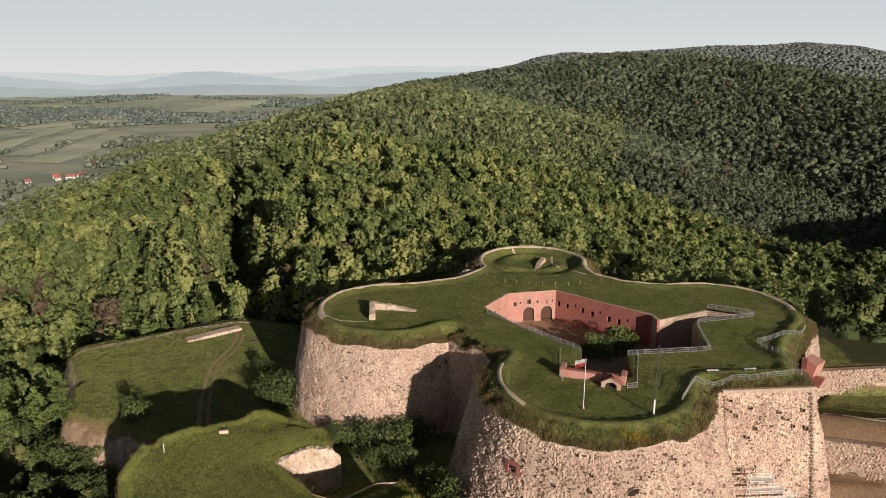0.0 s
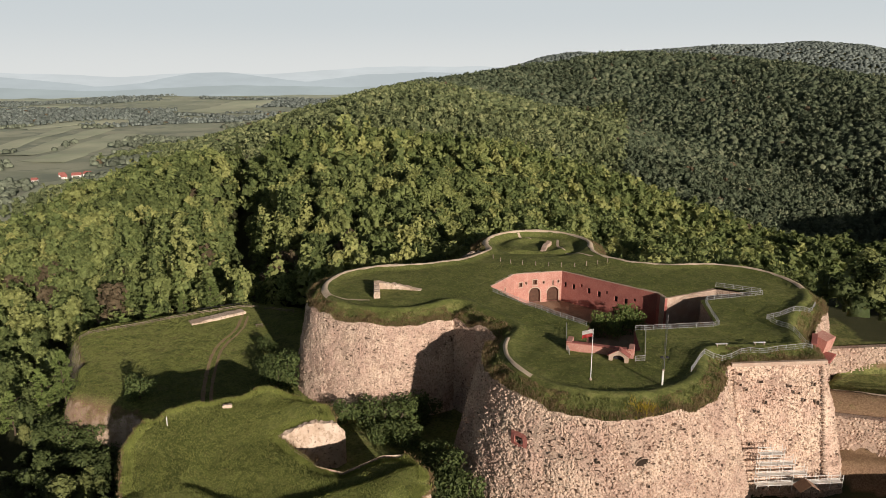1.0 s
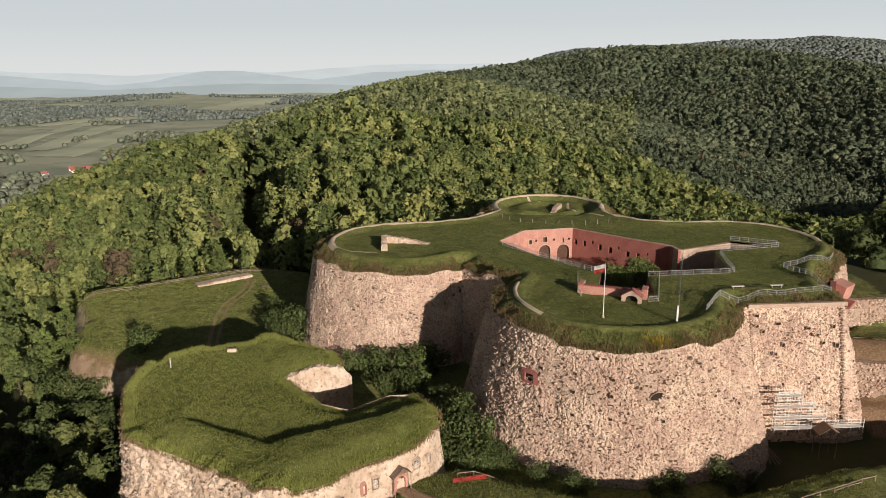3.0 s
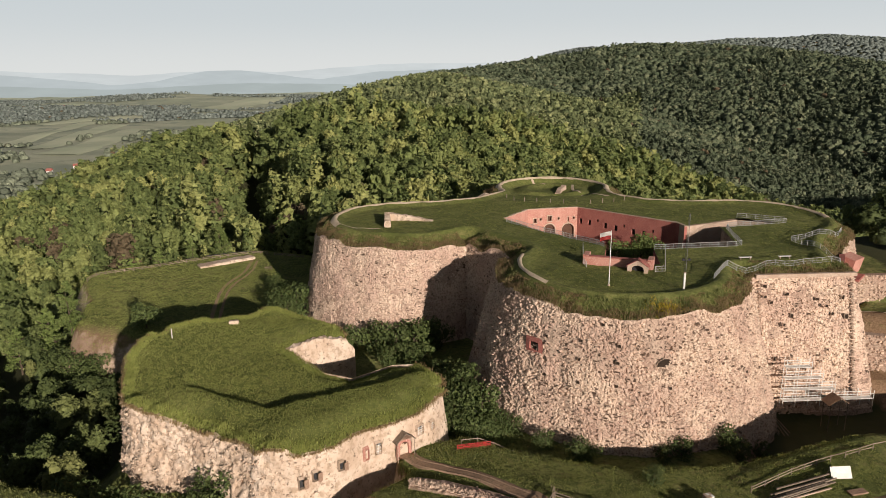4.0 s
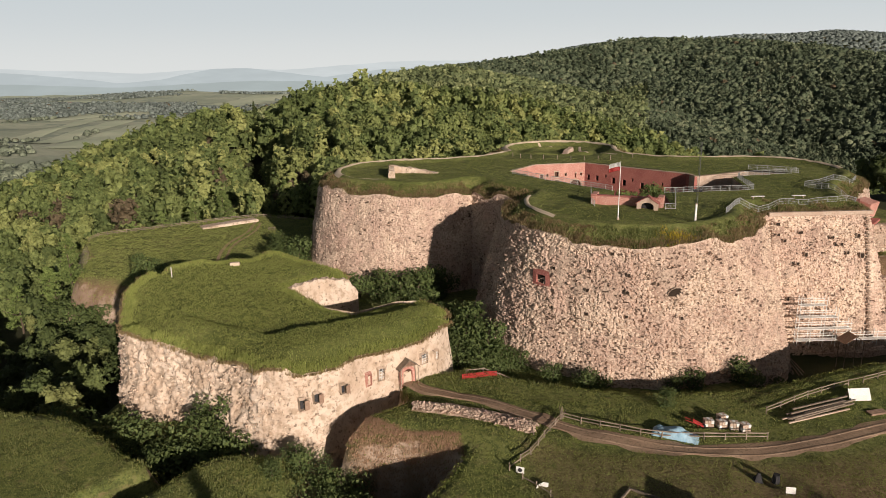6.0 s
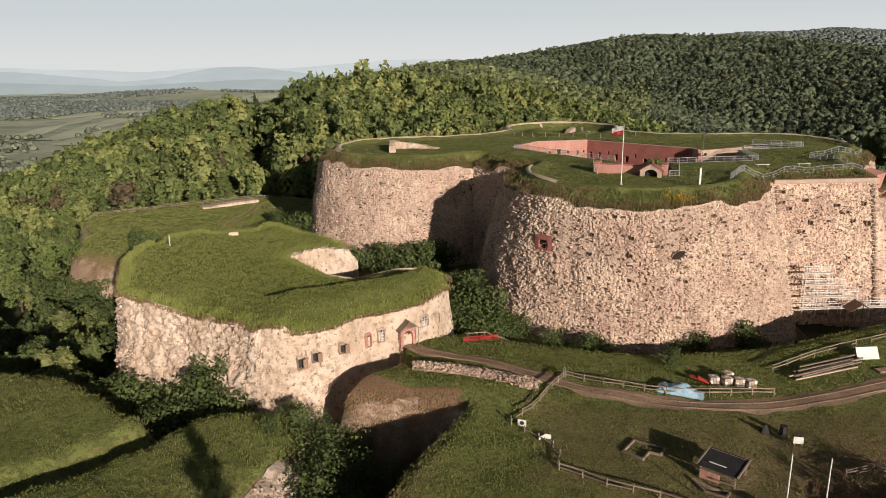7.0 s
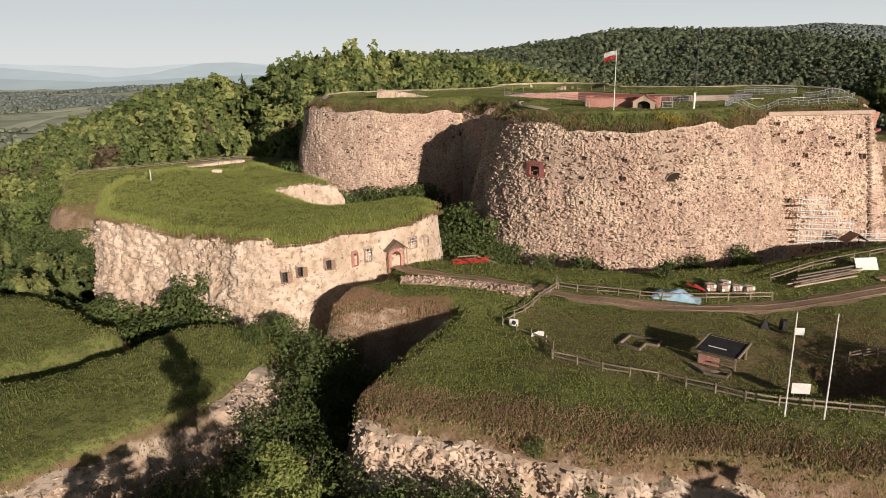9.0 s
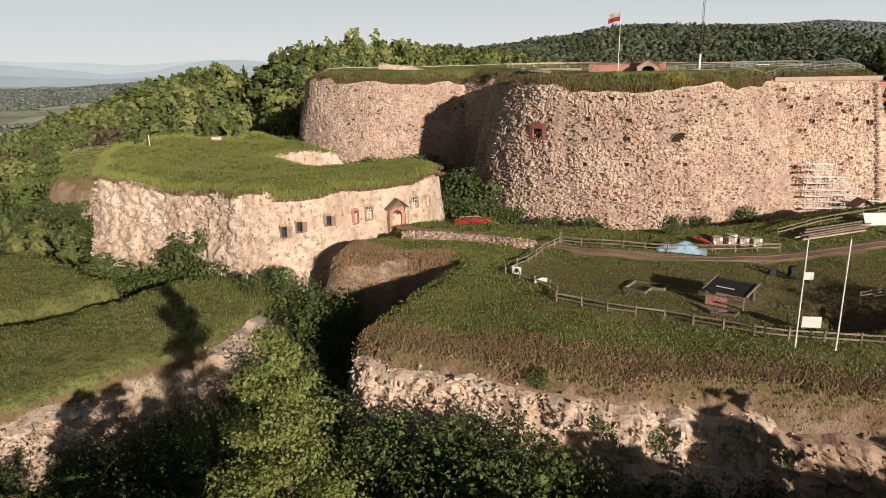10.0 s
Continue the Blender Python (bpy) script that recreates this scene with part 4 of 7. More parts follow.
def shards(rng, p, d, size, sides=3, wild=0.38):
    """Leaf clumps: small faces that roughly look outward."""
    n = len(p)
    nn = d + rng.normal(size=(n, 3)) * wild + np.array([0, 0, 0.25])
    nn /= np.linalg.norm(nn, axis=1)[:, None]
    u = np.cross(nn, rng.normal(size=(n, 3)))
    u /= np.linalg.norm(u, axis=1)[:, None] + 1e-9
    w = np.cross(nn, u)
    s = size * rng.uniform(0.6, 1.35, (n, 1))
    if sides == 3:
        v = np.stack([p + u * s, p - u * s * 0.55 + w * s * 0.8, p - u * s * 0.55 - w * s * 0.8], 1)
    else:
        v = np.stack([p + u * s, p + w * s * 0.62 + nn * s * 0.18, p - u * s, p - w * s * 0.62 + nn * s * 0.18], 1)
    return v.reshape(-1, 3), np.arange(n * sides).reshape(n, sides)


def blob(rng, cs, rings=4, cols=6, shrink=0.9):
    """A dark core in each lobe, so that the crown is not see-through everywhere."""
    vs, fs, o = [], [], 0
    for x, y, z, r in cs:
        t = np.pi * (np.arange(rings) + 0.5) / rings
        a = 2 * np.pi * np.arange(cols) / cols
        T, A = np.meshgrid(t, a, indexing="ij")
        k = r * shrink * rng.uniform(0.85, 1.1, T.shape)
        vs.append(np.stack([x + k * np.sin(T) * np.cos(A), y + k * np.sin(T) * np.sin(A), z + k * np.cos(T)], -1).reshape(-1, 3))
        for i in range(rings - 1):
            for j in range(cols):
                q = (i * cols + j, i * cols + (j + 1) % cols, (i + 1) * cols + (j + 1) % cols, (i + 1) * cols + j)
                fs += [(o + q[0], o + q[2], o + q[1]), (o + q[0], o + q[3], o + q[2])]
        o += rings * cols
    return np.vstack(vs), np.array(fs)


def conifer_points(rng, height, width, n):
    h = height * (0.12 + 0.88 * (1 - np.sqrt(rng.uniform(0, 1, n))))
    a = rng.uniform(0, 2 * np.pi, n)
    tier = 0.75 + 0.35 * np.abs(np.sin(h / height * 26))
    r = width * 0.5 * (1 - h / height) * tier * rng.uniform(0.6, 1.05, n) + 0.08
    d = np.stack([np.cos(a), np.sin(a), np.full(n, 0.35)], 1)
    return np.stack([r * np.cos(a), r * np.sin(a), h], 1), d


def join(parts):
    vs, fs, o = [], [], 0
    for v, f in parts:
        vs.append(v)
        fs.append(f + o)
        o += len(v)
    return np.vstack(vs), np.vstack(fs)


def dome(rng, cs, cols=5):
    """Leafy cores with a round top and hanging skirts."""
    vs, fs, o = [], [], 0
    a = 2 * np.pi * np.arange(cols) / cols
    for x, y, z, r in cs:
        rings = []
        for w, h in ((0.38, 0.92), (0.9, 0.45), (1.08, -1.0)):
            k = r * rng.uniform(0.85, 1.12, cols)
            t = a + rng.uniform(0, 1)
            rings.append(np.stack([x + k * w * np.cos(t), y + k * w * np.sin(t), z + r * h + 0 * a], 1))
        vs += rings
        vs.append(np.array([[x, y, z + r]]))
        for j in range(cols):
            n = (j + 1) % cols
            fs.append((o + 3 * cols, o + j, o + n))
            for i in (0, cols):
                fs += [(o + i + j, o + i + cols + j, o + i + cols + n), (o + i + j, o + i + cols + n, o + i + n)]
        o += 3 * cols + 1
    return np.vstack(vs), np.array(fs)


rng = np.random.default_rng(5)


def wood_variant(kind, n):
    """A tree one metre high: many small leaf faces round leafy cores; few leaves make a plain far crown."""
    if kind == "conifer":
        p, d = conifer_points(rng, 1.25, 0.42, n)
        parts = [shards(rng, p, d, 0.06 * math.sqrt(240 / n))]
        if n > 60:
            parts.append(blob(rng, np.array([(0, 0, 0.3, 0.14), (0, 0, 0.6, 0.09), (0, 0, 0.85, 0.05)]), 3, 5))
        return join(parts)
    if n > 100:
        lobes, wide = int(rng.integers(9, 14)) if n > 200 else 7, rng.uniform(0.62, 0.86)
        p, d, cs = crown_points(rng, lobes, 1.0, wide, n, 0.34, grain=0.74)
        core, size, cols = cs * np.array([1, 1, 1, 0.72]), 0.058 * math.sqrt(240 / n), 3
    elif n > 30:
        lobes, wide = 4, rng.uniform(0.66, 0.9)
        p, d, cs = crown_points(rng, lobes, 1.0, wide, n, 0.36, grain=0.95)
        core, size, cols = cs * np.array([1, 1, 1, 0.8]), 0.07 * math.sqrt(100 / n), 3
    else:
        wide = rng.uniform(0.3, 0.42)
        core = np.array([(0, 0, 0.95 - wide, wide)])
        pick = rng.integers(0, 1, n)
        d = rng.normal(size=(n, 3))
        d /= np.linalg.norm(d, axis=1)[:, None]
        d[:, 2] = np.abs(d[:, 2])
        p, size, cols = core[pick, :3] + d * core[pick, 3:4] * 0.92, 0.13, 4
    up = d[:, 2] < -0.1
    p[up, 2] -= d[up, 2] * 0.25
    d[up, 2] *= -0.6
    keep_it = p[:, 2] > 0.2
    return join([shards(rng, p[keep_it], d[keep_it], size, 3, 0.75), dome(rng, core, cols)])


def wood_patch(name, xs, ys, sizes, kinds, variants, material, label, wide=1.0):
    """One wood made of many merged trees."""
    z = mesh_z(xs, ys)
    vs, fs, tn, o = [], [], [], 0
    patch = 0.5 + 0.5 * vnoise(xs, ys, 60, 81)
    for i in range(len(xs)):
        v, f = variants[kinds[i]]
        a = rng.uniform(0, 6.28)
        c, s = math.cos(a), math.sin(a)
        k = sizes[i]
        kw = k * rng.uniform(0.85, 1.15) * wide
        w = np.empty_like(v)
        w[:, 0], w[:, 1], w[:, 2] = (v[:, 0] * c - v[:, 1] * s) * kw + xs[i], (v[:, 0] * s + v[:, 1] * c) * kw + ys[i], v[:, 2] * k + z[i] - 0.5
        vs.append(w)
        fs.append(f + o)
        dead = rng.uniform() < (0.07 if xs[i] < -60 and 235 < ys[i] < 330 else 0.006)
        tn.append(np.full(len(v), 1.0 if dead else np.clip(0.72 * rng.uniform(0, 1) + 0.26 * patch[i], 0, 0.92)))
        o += len(v)
    ob = sheet(name, np.vstack(vs), np.vstack(fs), material, True, None, np.concatenate(tn))
    return tagged(ob, label, "woodland", kind="stuff")


def scatter(x0, x1, y0, y1, step, wedge=True):
    X, Y = np.meshgrid(np.arange(x0, x1, step), np.arange(y0, y1, step * 0.9))
    X, Y = X + rng.uniform(-0.5, 0.5, X.shape) * step, Y + rng.uniform(-0.5, 0.5, X.shape) * step
    k = woods_mask(X, Y)
    if wedge:
        k &= (np.abs(X) < 0.64 * Y + 35)
    if y0 > 500:  # thinner stands on the northern slopes
        k &= (hills(X, Y + 15) > hills(X, Y) - 0.8) | (rng.uniform(0, 1, X.shape) < 0.12)
    return X[k], Y[k]


def pick_kinds(n, broad, conifers, share, x, y):
    kinds = rng.integers(0, broad, n)
    con = (vnoise(x, y, 55, 91) + rng.uniform(-0.5, 0.5, n)) > share
    kinds[con] = broad + rng.integers(0, conifers, int(con.sum()))
    return kinds


near_set = [wood_variant("broad", 350) for _ in range(7)] + [wood_variant("conifer", 260) for _ in range(2)]
back_set = [wood_variant("broad", 115) for _ in range(6)] + [wood_variant("conifer", 90) for _ in range(2)]
mid_set = [wood_variant("broad", 42) for _ in range(6)] + [wood_variant("conifer", 44) for _ in range(2)]
far_set = [wood_variant("broad", 12) for _ in range(6)] + [wood_variant("conifer", 18) for _ in range(2)]
soft_set = [wood_variant("broad", 3) for _ in range(6)]
fine_set = [wood_variant("broad", 760) for _ in range(4)] + [wood_variant("conifer", 420) for _ in range(2)]
x, y = scatter(-330, 300, 100, 560, 8.0)
tall = rng.uniform(10.5, 19.5, len(x)) * (1.0 + 0.22 * vnoise(x, y, 35, 95)) * np.where((x < -55) & (y < 235), 0.66, 1.0)
cleft = (near_line(x, y, [(-70, 228), (-100, 330), (-138, 470)])[0] < 5) & (y > 240)
x, y, tall = x[~cleft], y[~cleft], tall[~cleft]
d = np.hypot(x, y)
for name, lo, hi, kit, broad in (("edge_wood", 0, 215, fine_set, 4), ("near_wood", 215, 400, near_set, 7), ("back_wood", 400, 900, back_set, 6)):
    k = (d >= lo) & (d < hi)
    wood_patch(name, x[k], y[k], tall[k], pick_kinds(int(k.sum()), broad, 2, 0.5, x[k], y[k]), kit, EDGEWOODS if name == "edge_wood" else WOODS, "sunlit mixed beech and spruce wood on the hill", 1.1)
x, y = scatter(-560, 700, 560, 1000, 9.5)
# left slope painted brighter, right slope dimmer, as the sun strikes them
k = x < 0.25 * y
for side, mt in ((k, LITWOODS), (~k, DIMWOODS)):
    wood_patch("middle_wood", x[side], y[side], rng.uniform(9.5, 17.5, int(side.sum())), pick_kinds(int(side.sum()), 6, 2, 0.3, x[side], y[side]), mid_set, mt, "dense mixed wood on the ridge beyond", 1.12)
x, y = scatter(-700, 1300, 1000, 1650, 9.2)
# same split of lit and dim leaf colour on the far slopes
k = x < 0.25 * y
for side, mt in ((k, LITWOODS), (~k, DIMWOODS)):
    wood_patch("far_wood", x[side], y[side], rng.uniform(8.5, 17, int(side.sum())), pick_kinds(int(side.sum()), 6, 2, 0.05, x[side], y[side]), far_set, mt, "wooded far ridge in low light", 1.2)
x, y = scatter(-700, 1500, 1650, 2450, 12.0)
wood_patch("far_wood", x, y, rng.uniform(9, 16, len(x)), pick_kinds(len(x), 6, 2, 0.05, x, y), far_set, DIMWOODS, "wooded far ridge in low light", 1.5)
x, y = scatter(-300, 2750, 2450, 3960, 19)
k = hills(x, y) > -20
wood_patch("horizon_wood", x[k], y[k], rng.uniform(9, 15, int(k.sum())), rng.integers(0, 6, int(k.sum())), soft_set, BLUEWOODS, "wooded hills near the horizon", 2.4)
X, Y = np.meshgrid(np.arange(-2500, -150, 16), np.arange(620, 3700, 18))
X, Y = (X + rng.uniform(-8, 8, X.shape)).ravel(), (Y + rng.uniform(-9, 9, Y.shape)).ravel()
copse = np.zeros(X.shape, bool)
for cx, cy, rx_, ry_ in ((-1480, 2650, 560, 330), (-620, 1640, 150, 300), (-900, 2420, 260, 110), (-640, 3300, 420, 160), (-1900, 3500, 500, 130), (-1120, 1310, 330, 120), (-480, 2300, 200, 420)):
    copse |= ((X - cx) / rx_) ** 2 + ((Y - cy) / ry_) ** 2 + 0.5 * vnoise(X, Y, 130, 25) < 1
k = (hills(X, Y) < -70) & (np.abs(X) < 0.72 * Y + 70) & (X < 0.1 * Y - 150) & (copse | (vnoise(X, Y * 1.6, 420, 23) + 0.4 * vnoise(X, Y, 110, 24) > 0.2))
for pts, w in HAY_FIELDS:
    k &= near_line(X, Y, pts)[0] > w * 0.56
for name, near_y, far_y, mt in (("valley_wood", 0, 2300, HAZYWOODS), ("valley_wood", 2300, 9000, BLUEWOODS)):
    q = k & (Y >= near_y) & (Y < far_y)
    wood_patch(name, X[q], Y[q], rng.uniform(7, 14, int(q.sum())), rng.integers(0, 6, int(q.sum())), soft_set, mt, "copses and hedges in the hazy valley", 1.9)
# wood added out of view, its tops set to shade the cliffs' foot
X, Y = np.meshgrid(np.arange(-34, 95, 8.0), np.arange(-42, 22, 7.5))
X, Y = (X + rng.uniform(-3, 3, X.shape)).ravel(), (Y + rng.uniform(-3, 3, Y.shape)).ravel()
k = np.hypot(X, Y) > 9
X, Y = X[k], Y[k]
gh = ground_z(X, Y)
wood_patch("slope_wood", X, Y, np.clip(np.where(X > 30, 4.4, np.where(X > 5, 3.1, 0.8)) + rng.uniform(-3.5, 0.5, len(X)) - gh, 8, 40) / 1.0, rng.integers(0, 6, len(X)), near_set, LEAFDARK, "unseen leafy wood added to shade the slope below the terrace")

# ---- masonry pieces ----
def stone_mesh(seed):
    """A rough weathered rubble stone, one metre across, its back open."""
    r = random.Random(seed)
    n = 6
    turn = r.uniform(0, 1)
    back, cap = [], []
    for i in range(n):
        a = 2 * math.pi * (i + turn + r.uniform(-0.28, 0.28)) / n
        k = r.uniform(0.46, 0.6)
        back.append((k * math.cos(a), 0.12, k * math.sin(a)))
        g = r.uniform(0.5, 0.78)
        cap.append((back[-1][0] * g + r.uniform(-0.06, 0.06), -1.0 + r.uniform(-0.35, 0.5), back[-1][2] * g + r.uniform(-0.06, 0.06)))
    v = np.array(back + cap + [(r.uniform(-0.12, 0.12), -1.1 + r.uniform(-0.2, 0.2), r.uniform(-0.12, 0.12))])
    f = [(i, (i + 1) % n, n + (i + 1) % n, n + i) for i in range(n)]
    f += [(n + i, n + (i + 1) % n, n + (i + 2) % n, 2 * n) for i in range(0, n, 2)]
    return v, np.array(f)


STONES = [stone_mesh(i) for i in range(14)]


def lay_stones(line, spans, low, seed, density, w_range, h_range, proud, ragged_top=0.8):
    """Uneven courses of stones over stretches of a wall: lists of placed (mesh number, matrix columns, place)."""
    r = np.random.default_rng(seed)
    nrm = outward(line)
    out = []
    for i0, i1 in spans:
        length = (i1 - i0) * 0.8
        z = low
        while z < 18:
            h = r.uniform(*h_range)
            s = r.uniform(0, 0.5)
            while s < length:
                w = r.uniform(*w_range)
                c = s + w / 2
                s += w
                k = i0 + c / 0.8
                i = int(k) % len(line)
                j = (i + 1) % len(line)
                t = k - int(k)
                top = line[i, 2] - ragged_top * r.uniform(0.1, 1)
                zz = z + r.uniform(-0.12, 0.12)
                hole = vnoise(np.array([c + i0]), np.array([zz]), 1.6, seed + 5)[0]
                if zz + h / 2 > top or r.uniform() > density or hole < -0.56:
                    continue
                x, y = line[i, 0] * (1 - t) + line[j, 0] * t, line[i, 1] * (1 - t) + line[j, 1] * t
                n = nrm[i] * (1 - t) + nrm[j] * t
                n = n / np.hypot(*n)
                bat = line[i, 3]
                off = bat * (line[i, 2] - zz)
                side = np.array([-n[1], n[0], 0])
                up = np.array([-n[0] * bat, -n[1] * bat, 1])
                up = up / np.linalg.norm(up)
                tilt = r.uniform(-0.3, 0.3)
                a, b = side * math.cos(tilt) + up * math.sin(tilt), up * math.cos(tilt) - side * math.sin(tilt)
                depth = np.cross(b, a)
                d = r.uniform(*proud)
                size = np.stack([a * w * 0.99, depth * d, b * h * 1.0], 1)
                if size[:, 1] @ np.array([n[0], n[1], 0]) > 0:
                    size[:, 1] *= -1
                    size[:, 0] *= -1
                out.append((int(r.integers(0, len(STONES))), size, np.array([x + n[0] * off, y + n[1] * off, zz])))
            z += h
    return out


def stones_joined(name, laid, material, parent, label):
    vs, fs, o = [], [], 0
    for k, m, p in laid:
        v, f = STONES[k]
        vs.append(v @ m.T + p)
        fs.append(f + o)
        o += len(v)
    return tagged(sheet(name, np.vstack(vs), np.vstack(fs), material, False, parent), label, kind="stuff")


def stones_single(laid, material, parent):
    data = [mesh_data("stone", v, f, material) for v, f in STONES]
    for k, m, p in laid:
        ob = new("stone", data[k])
        ob.parent = parent
        ob.matrix_world = Matrix([(*m[i], p[i]) for i in range(3)] + [(0, 0, 0, 1)])


# ---- trees and shrubs ----
def limb_mesh(rng2, height, r0, lean, branches):
    bm = bmesh.new()
    pts = [Vector((0, 0, -0.6))]
    for i in range(1, 6):
        pts.append(Vector((lean * i / 5 + rng2.uniform(-0.1, 0.1), rng2.uniform(-0.15, 0.15), height * i / 5)))
    for i in range(5):
        add_rod(bm, pts[i], pts[i + 1], r0 * (1 - i / 6), r0 * (1 - (i + 1) / 6), 6)
    for _ in range(branches):
        k = rng2.uniform(0.3, 0.95)
        base = pts[0].lerp(pts[-1], k)
        a = rng2.uniform(0, 6.28)
        ln = height * rng2.uniform(0.2, 0.38)
        add_rod(bm, base, base + Vector((math.cos(a) * ln, math.sin(a) * ln, ln * 0.7)), r0 * 0.35, r0 * 0.1, 5)
    return bm


def make_tree(name, seed, height, width, leaves, size, material, label, low=0.2, lobes=11, conifer=False, group="", pointed=False):
    r = np.random.default_rng(seed)
    ob = root(name, pose(0, -400, -300), label, "tree" if "tree" in name else "shrub", group)
    part("trunk", limb_mesh(random.Random(seed), height * 0.82, height * 0.018 + 0.05, height * 0.03, 7), BARK, ob)
    if conifer:
        p, d = conifer_points(r, height, width, leaves)
        cs = np.array([(0, 0, height * k, width * 0.4 * (1 - k)) for k in (0.25, 0.5, 0.75)])
    else:
        if pointed:
            p, d, cs = clump_points(r, height, width, lobes, leaves // lobes, low)
        else:
            p, d, cs = crown_points(r, lobes, height, width, leaves, low)
    v, f = shards(r, p, d, size, 4, 0.85)
    v, f = join([(v, np.vstack([f[:, [0, 1, 2]], f[:, [0, 2, 3]]])), blob(r, cs, 3, 5, 0.22)])
    v[:, 2] = np.maximum(v[:, 2], 0.05)
    sheet("crown", v, f, material, False, ob)
    return ob


def plant(proto, spots):
    for x, y, k in spots:
        z = float(ground_z(np.array([x]), np.array([y]))[0])
        m = pose(x, y, z - 0.1, 0, 0, random.uniform(0, 360)) @ Matrix.Diagonal((k * random.uniform(0.9, 1.12), k * random.uniform(0.9, 1.12), k, 1))
        ob = copy_thing(proto, Matrix())
        ob.matrix_basis = m


def drop(proto):
    for o in (*proto.children_recursive, proto):
        bpy.data.objects.remove(o)


big_tree = make_tree("tree", 1, 22, 12.0, 30000, 0.105, LEAFLIGHT, "tall leafy tree with fresh green leaves below the cliff", 0.12, 130, pointed=True)
plant(big_tree, [(-8.6, 29.5, 1.05)])
drop(big_tree)
small_light = make_tree("tree", 2, 9, 7.2, 6500, 0.12, LEAFLIGHT, "young fresh green leafy tree on the slope below the cliff", 0.1, 46, group="trees below the cliff", pointed=True)
plant(small_light, [(-12.5, 27, 1.15), (-15.5, 31, 0.95), (-3.5, 27, 0.9), (-1.5, 32, 0.9)])
drop(small_light)
# trees added mostly below the view to shade meadow and cliff
shade_tree = make_tree("tree", 12, 17, 9.0, 9000, 0.13, LEAFDARK, "tall dark leafy tree added to shade the slope below the meadow", 0.08, 70, group="trees below the cliff", pointed=True)
plant(shade_tree, [(-13.5, 24, 1.05), (-9.5, 22.5, 1.0), (-17, 25.5, 1.0), (-20.5, 29, 0.85), (-23, 35, 0.75)])
drop(shade_tree)
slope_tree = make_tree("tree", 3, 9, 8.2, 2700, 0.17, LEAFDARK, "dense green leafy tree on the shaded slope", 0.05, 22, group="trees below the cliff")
# last four spots: trees added out of view to shade the terrace
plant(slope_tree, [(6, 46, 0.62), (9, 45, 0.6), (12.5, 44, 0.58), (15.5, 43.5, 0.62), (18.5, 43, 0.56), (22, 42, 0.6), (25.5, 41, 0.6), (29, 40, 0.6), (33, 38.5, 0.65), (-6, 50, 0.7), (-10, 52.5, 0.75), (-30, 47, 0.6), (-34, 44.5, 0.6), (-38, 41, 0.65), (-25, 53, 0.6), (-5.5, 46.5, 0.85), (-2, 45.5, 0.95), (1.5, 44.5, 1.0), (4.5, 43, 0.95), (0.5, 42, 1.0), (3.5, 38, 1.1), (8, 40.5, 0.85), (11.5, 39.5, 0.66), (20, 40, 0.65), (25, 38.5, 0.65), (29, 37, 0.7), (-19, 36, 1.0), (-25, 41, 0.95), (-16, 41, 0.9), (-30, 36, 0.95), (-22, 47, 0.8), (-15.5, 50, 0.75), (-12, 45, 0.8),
                   (-17.5, 57, 0.8), (-13.5, 56, 0.7), (-7.5, 47, 0.7), (13, 36, 0.85), (19, 36, 0.8), (25, 33, 0.9), (-9, 38, 0.85), (-2.5, 45, 0.62), (-26, 48.5, 0.6), (-35, 41, 0.7), (6.5, 33, 1.0), (15.5, 40.5, 0.6), (-20, 52.5, 0.75), (30, 31, 0.9),
                   (-19, 62, 0.8), (-15.5, 64, 0.75), (-12, 61, 0.6), (-17, 69, 0.95), (-14.5, 72, 0.9), (-18, 75, 0.9), (-12.5, 67.5, 0.7), (-15.5, 77, 0.85), (-10.5, 73, 0.7), (-19.5, 80.5, 0.62), (44, 46, 0.62), (48, 47.5, 0.66), (43, 41, 0.6), (47, 42, 0.6)])
drop(slope_tree)
bank_shrub = make_tree("shrub", 4, 4.2, 4.8, 950, 0.2, LEAFDARK, "rounded dark green shrub growing by the stone wall", 0.12, 8, group="shrubs round the fortress")
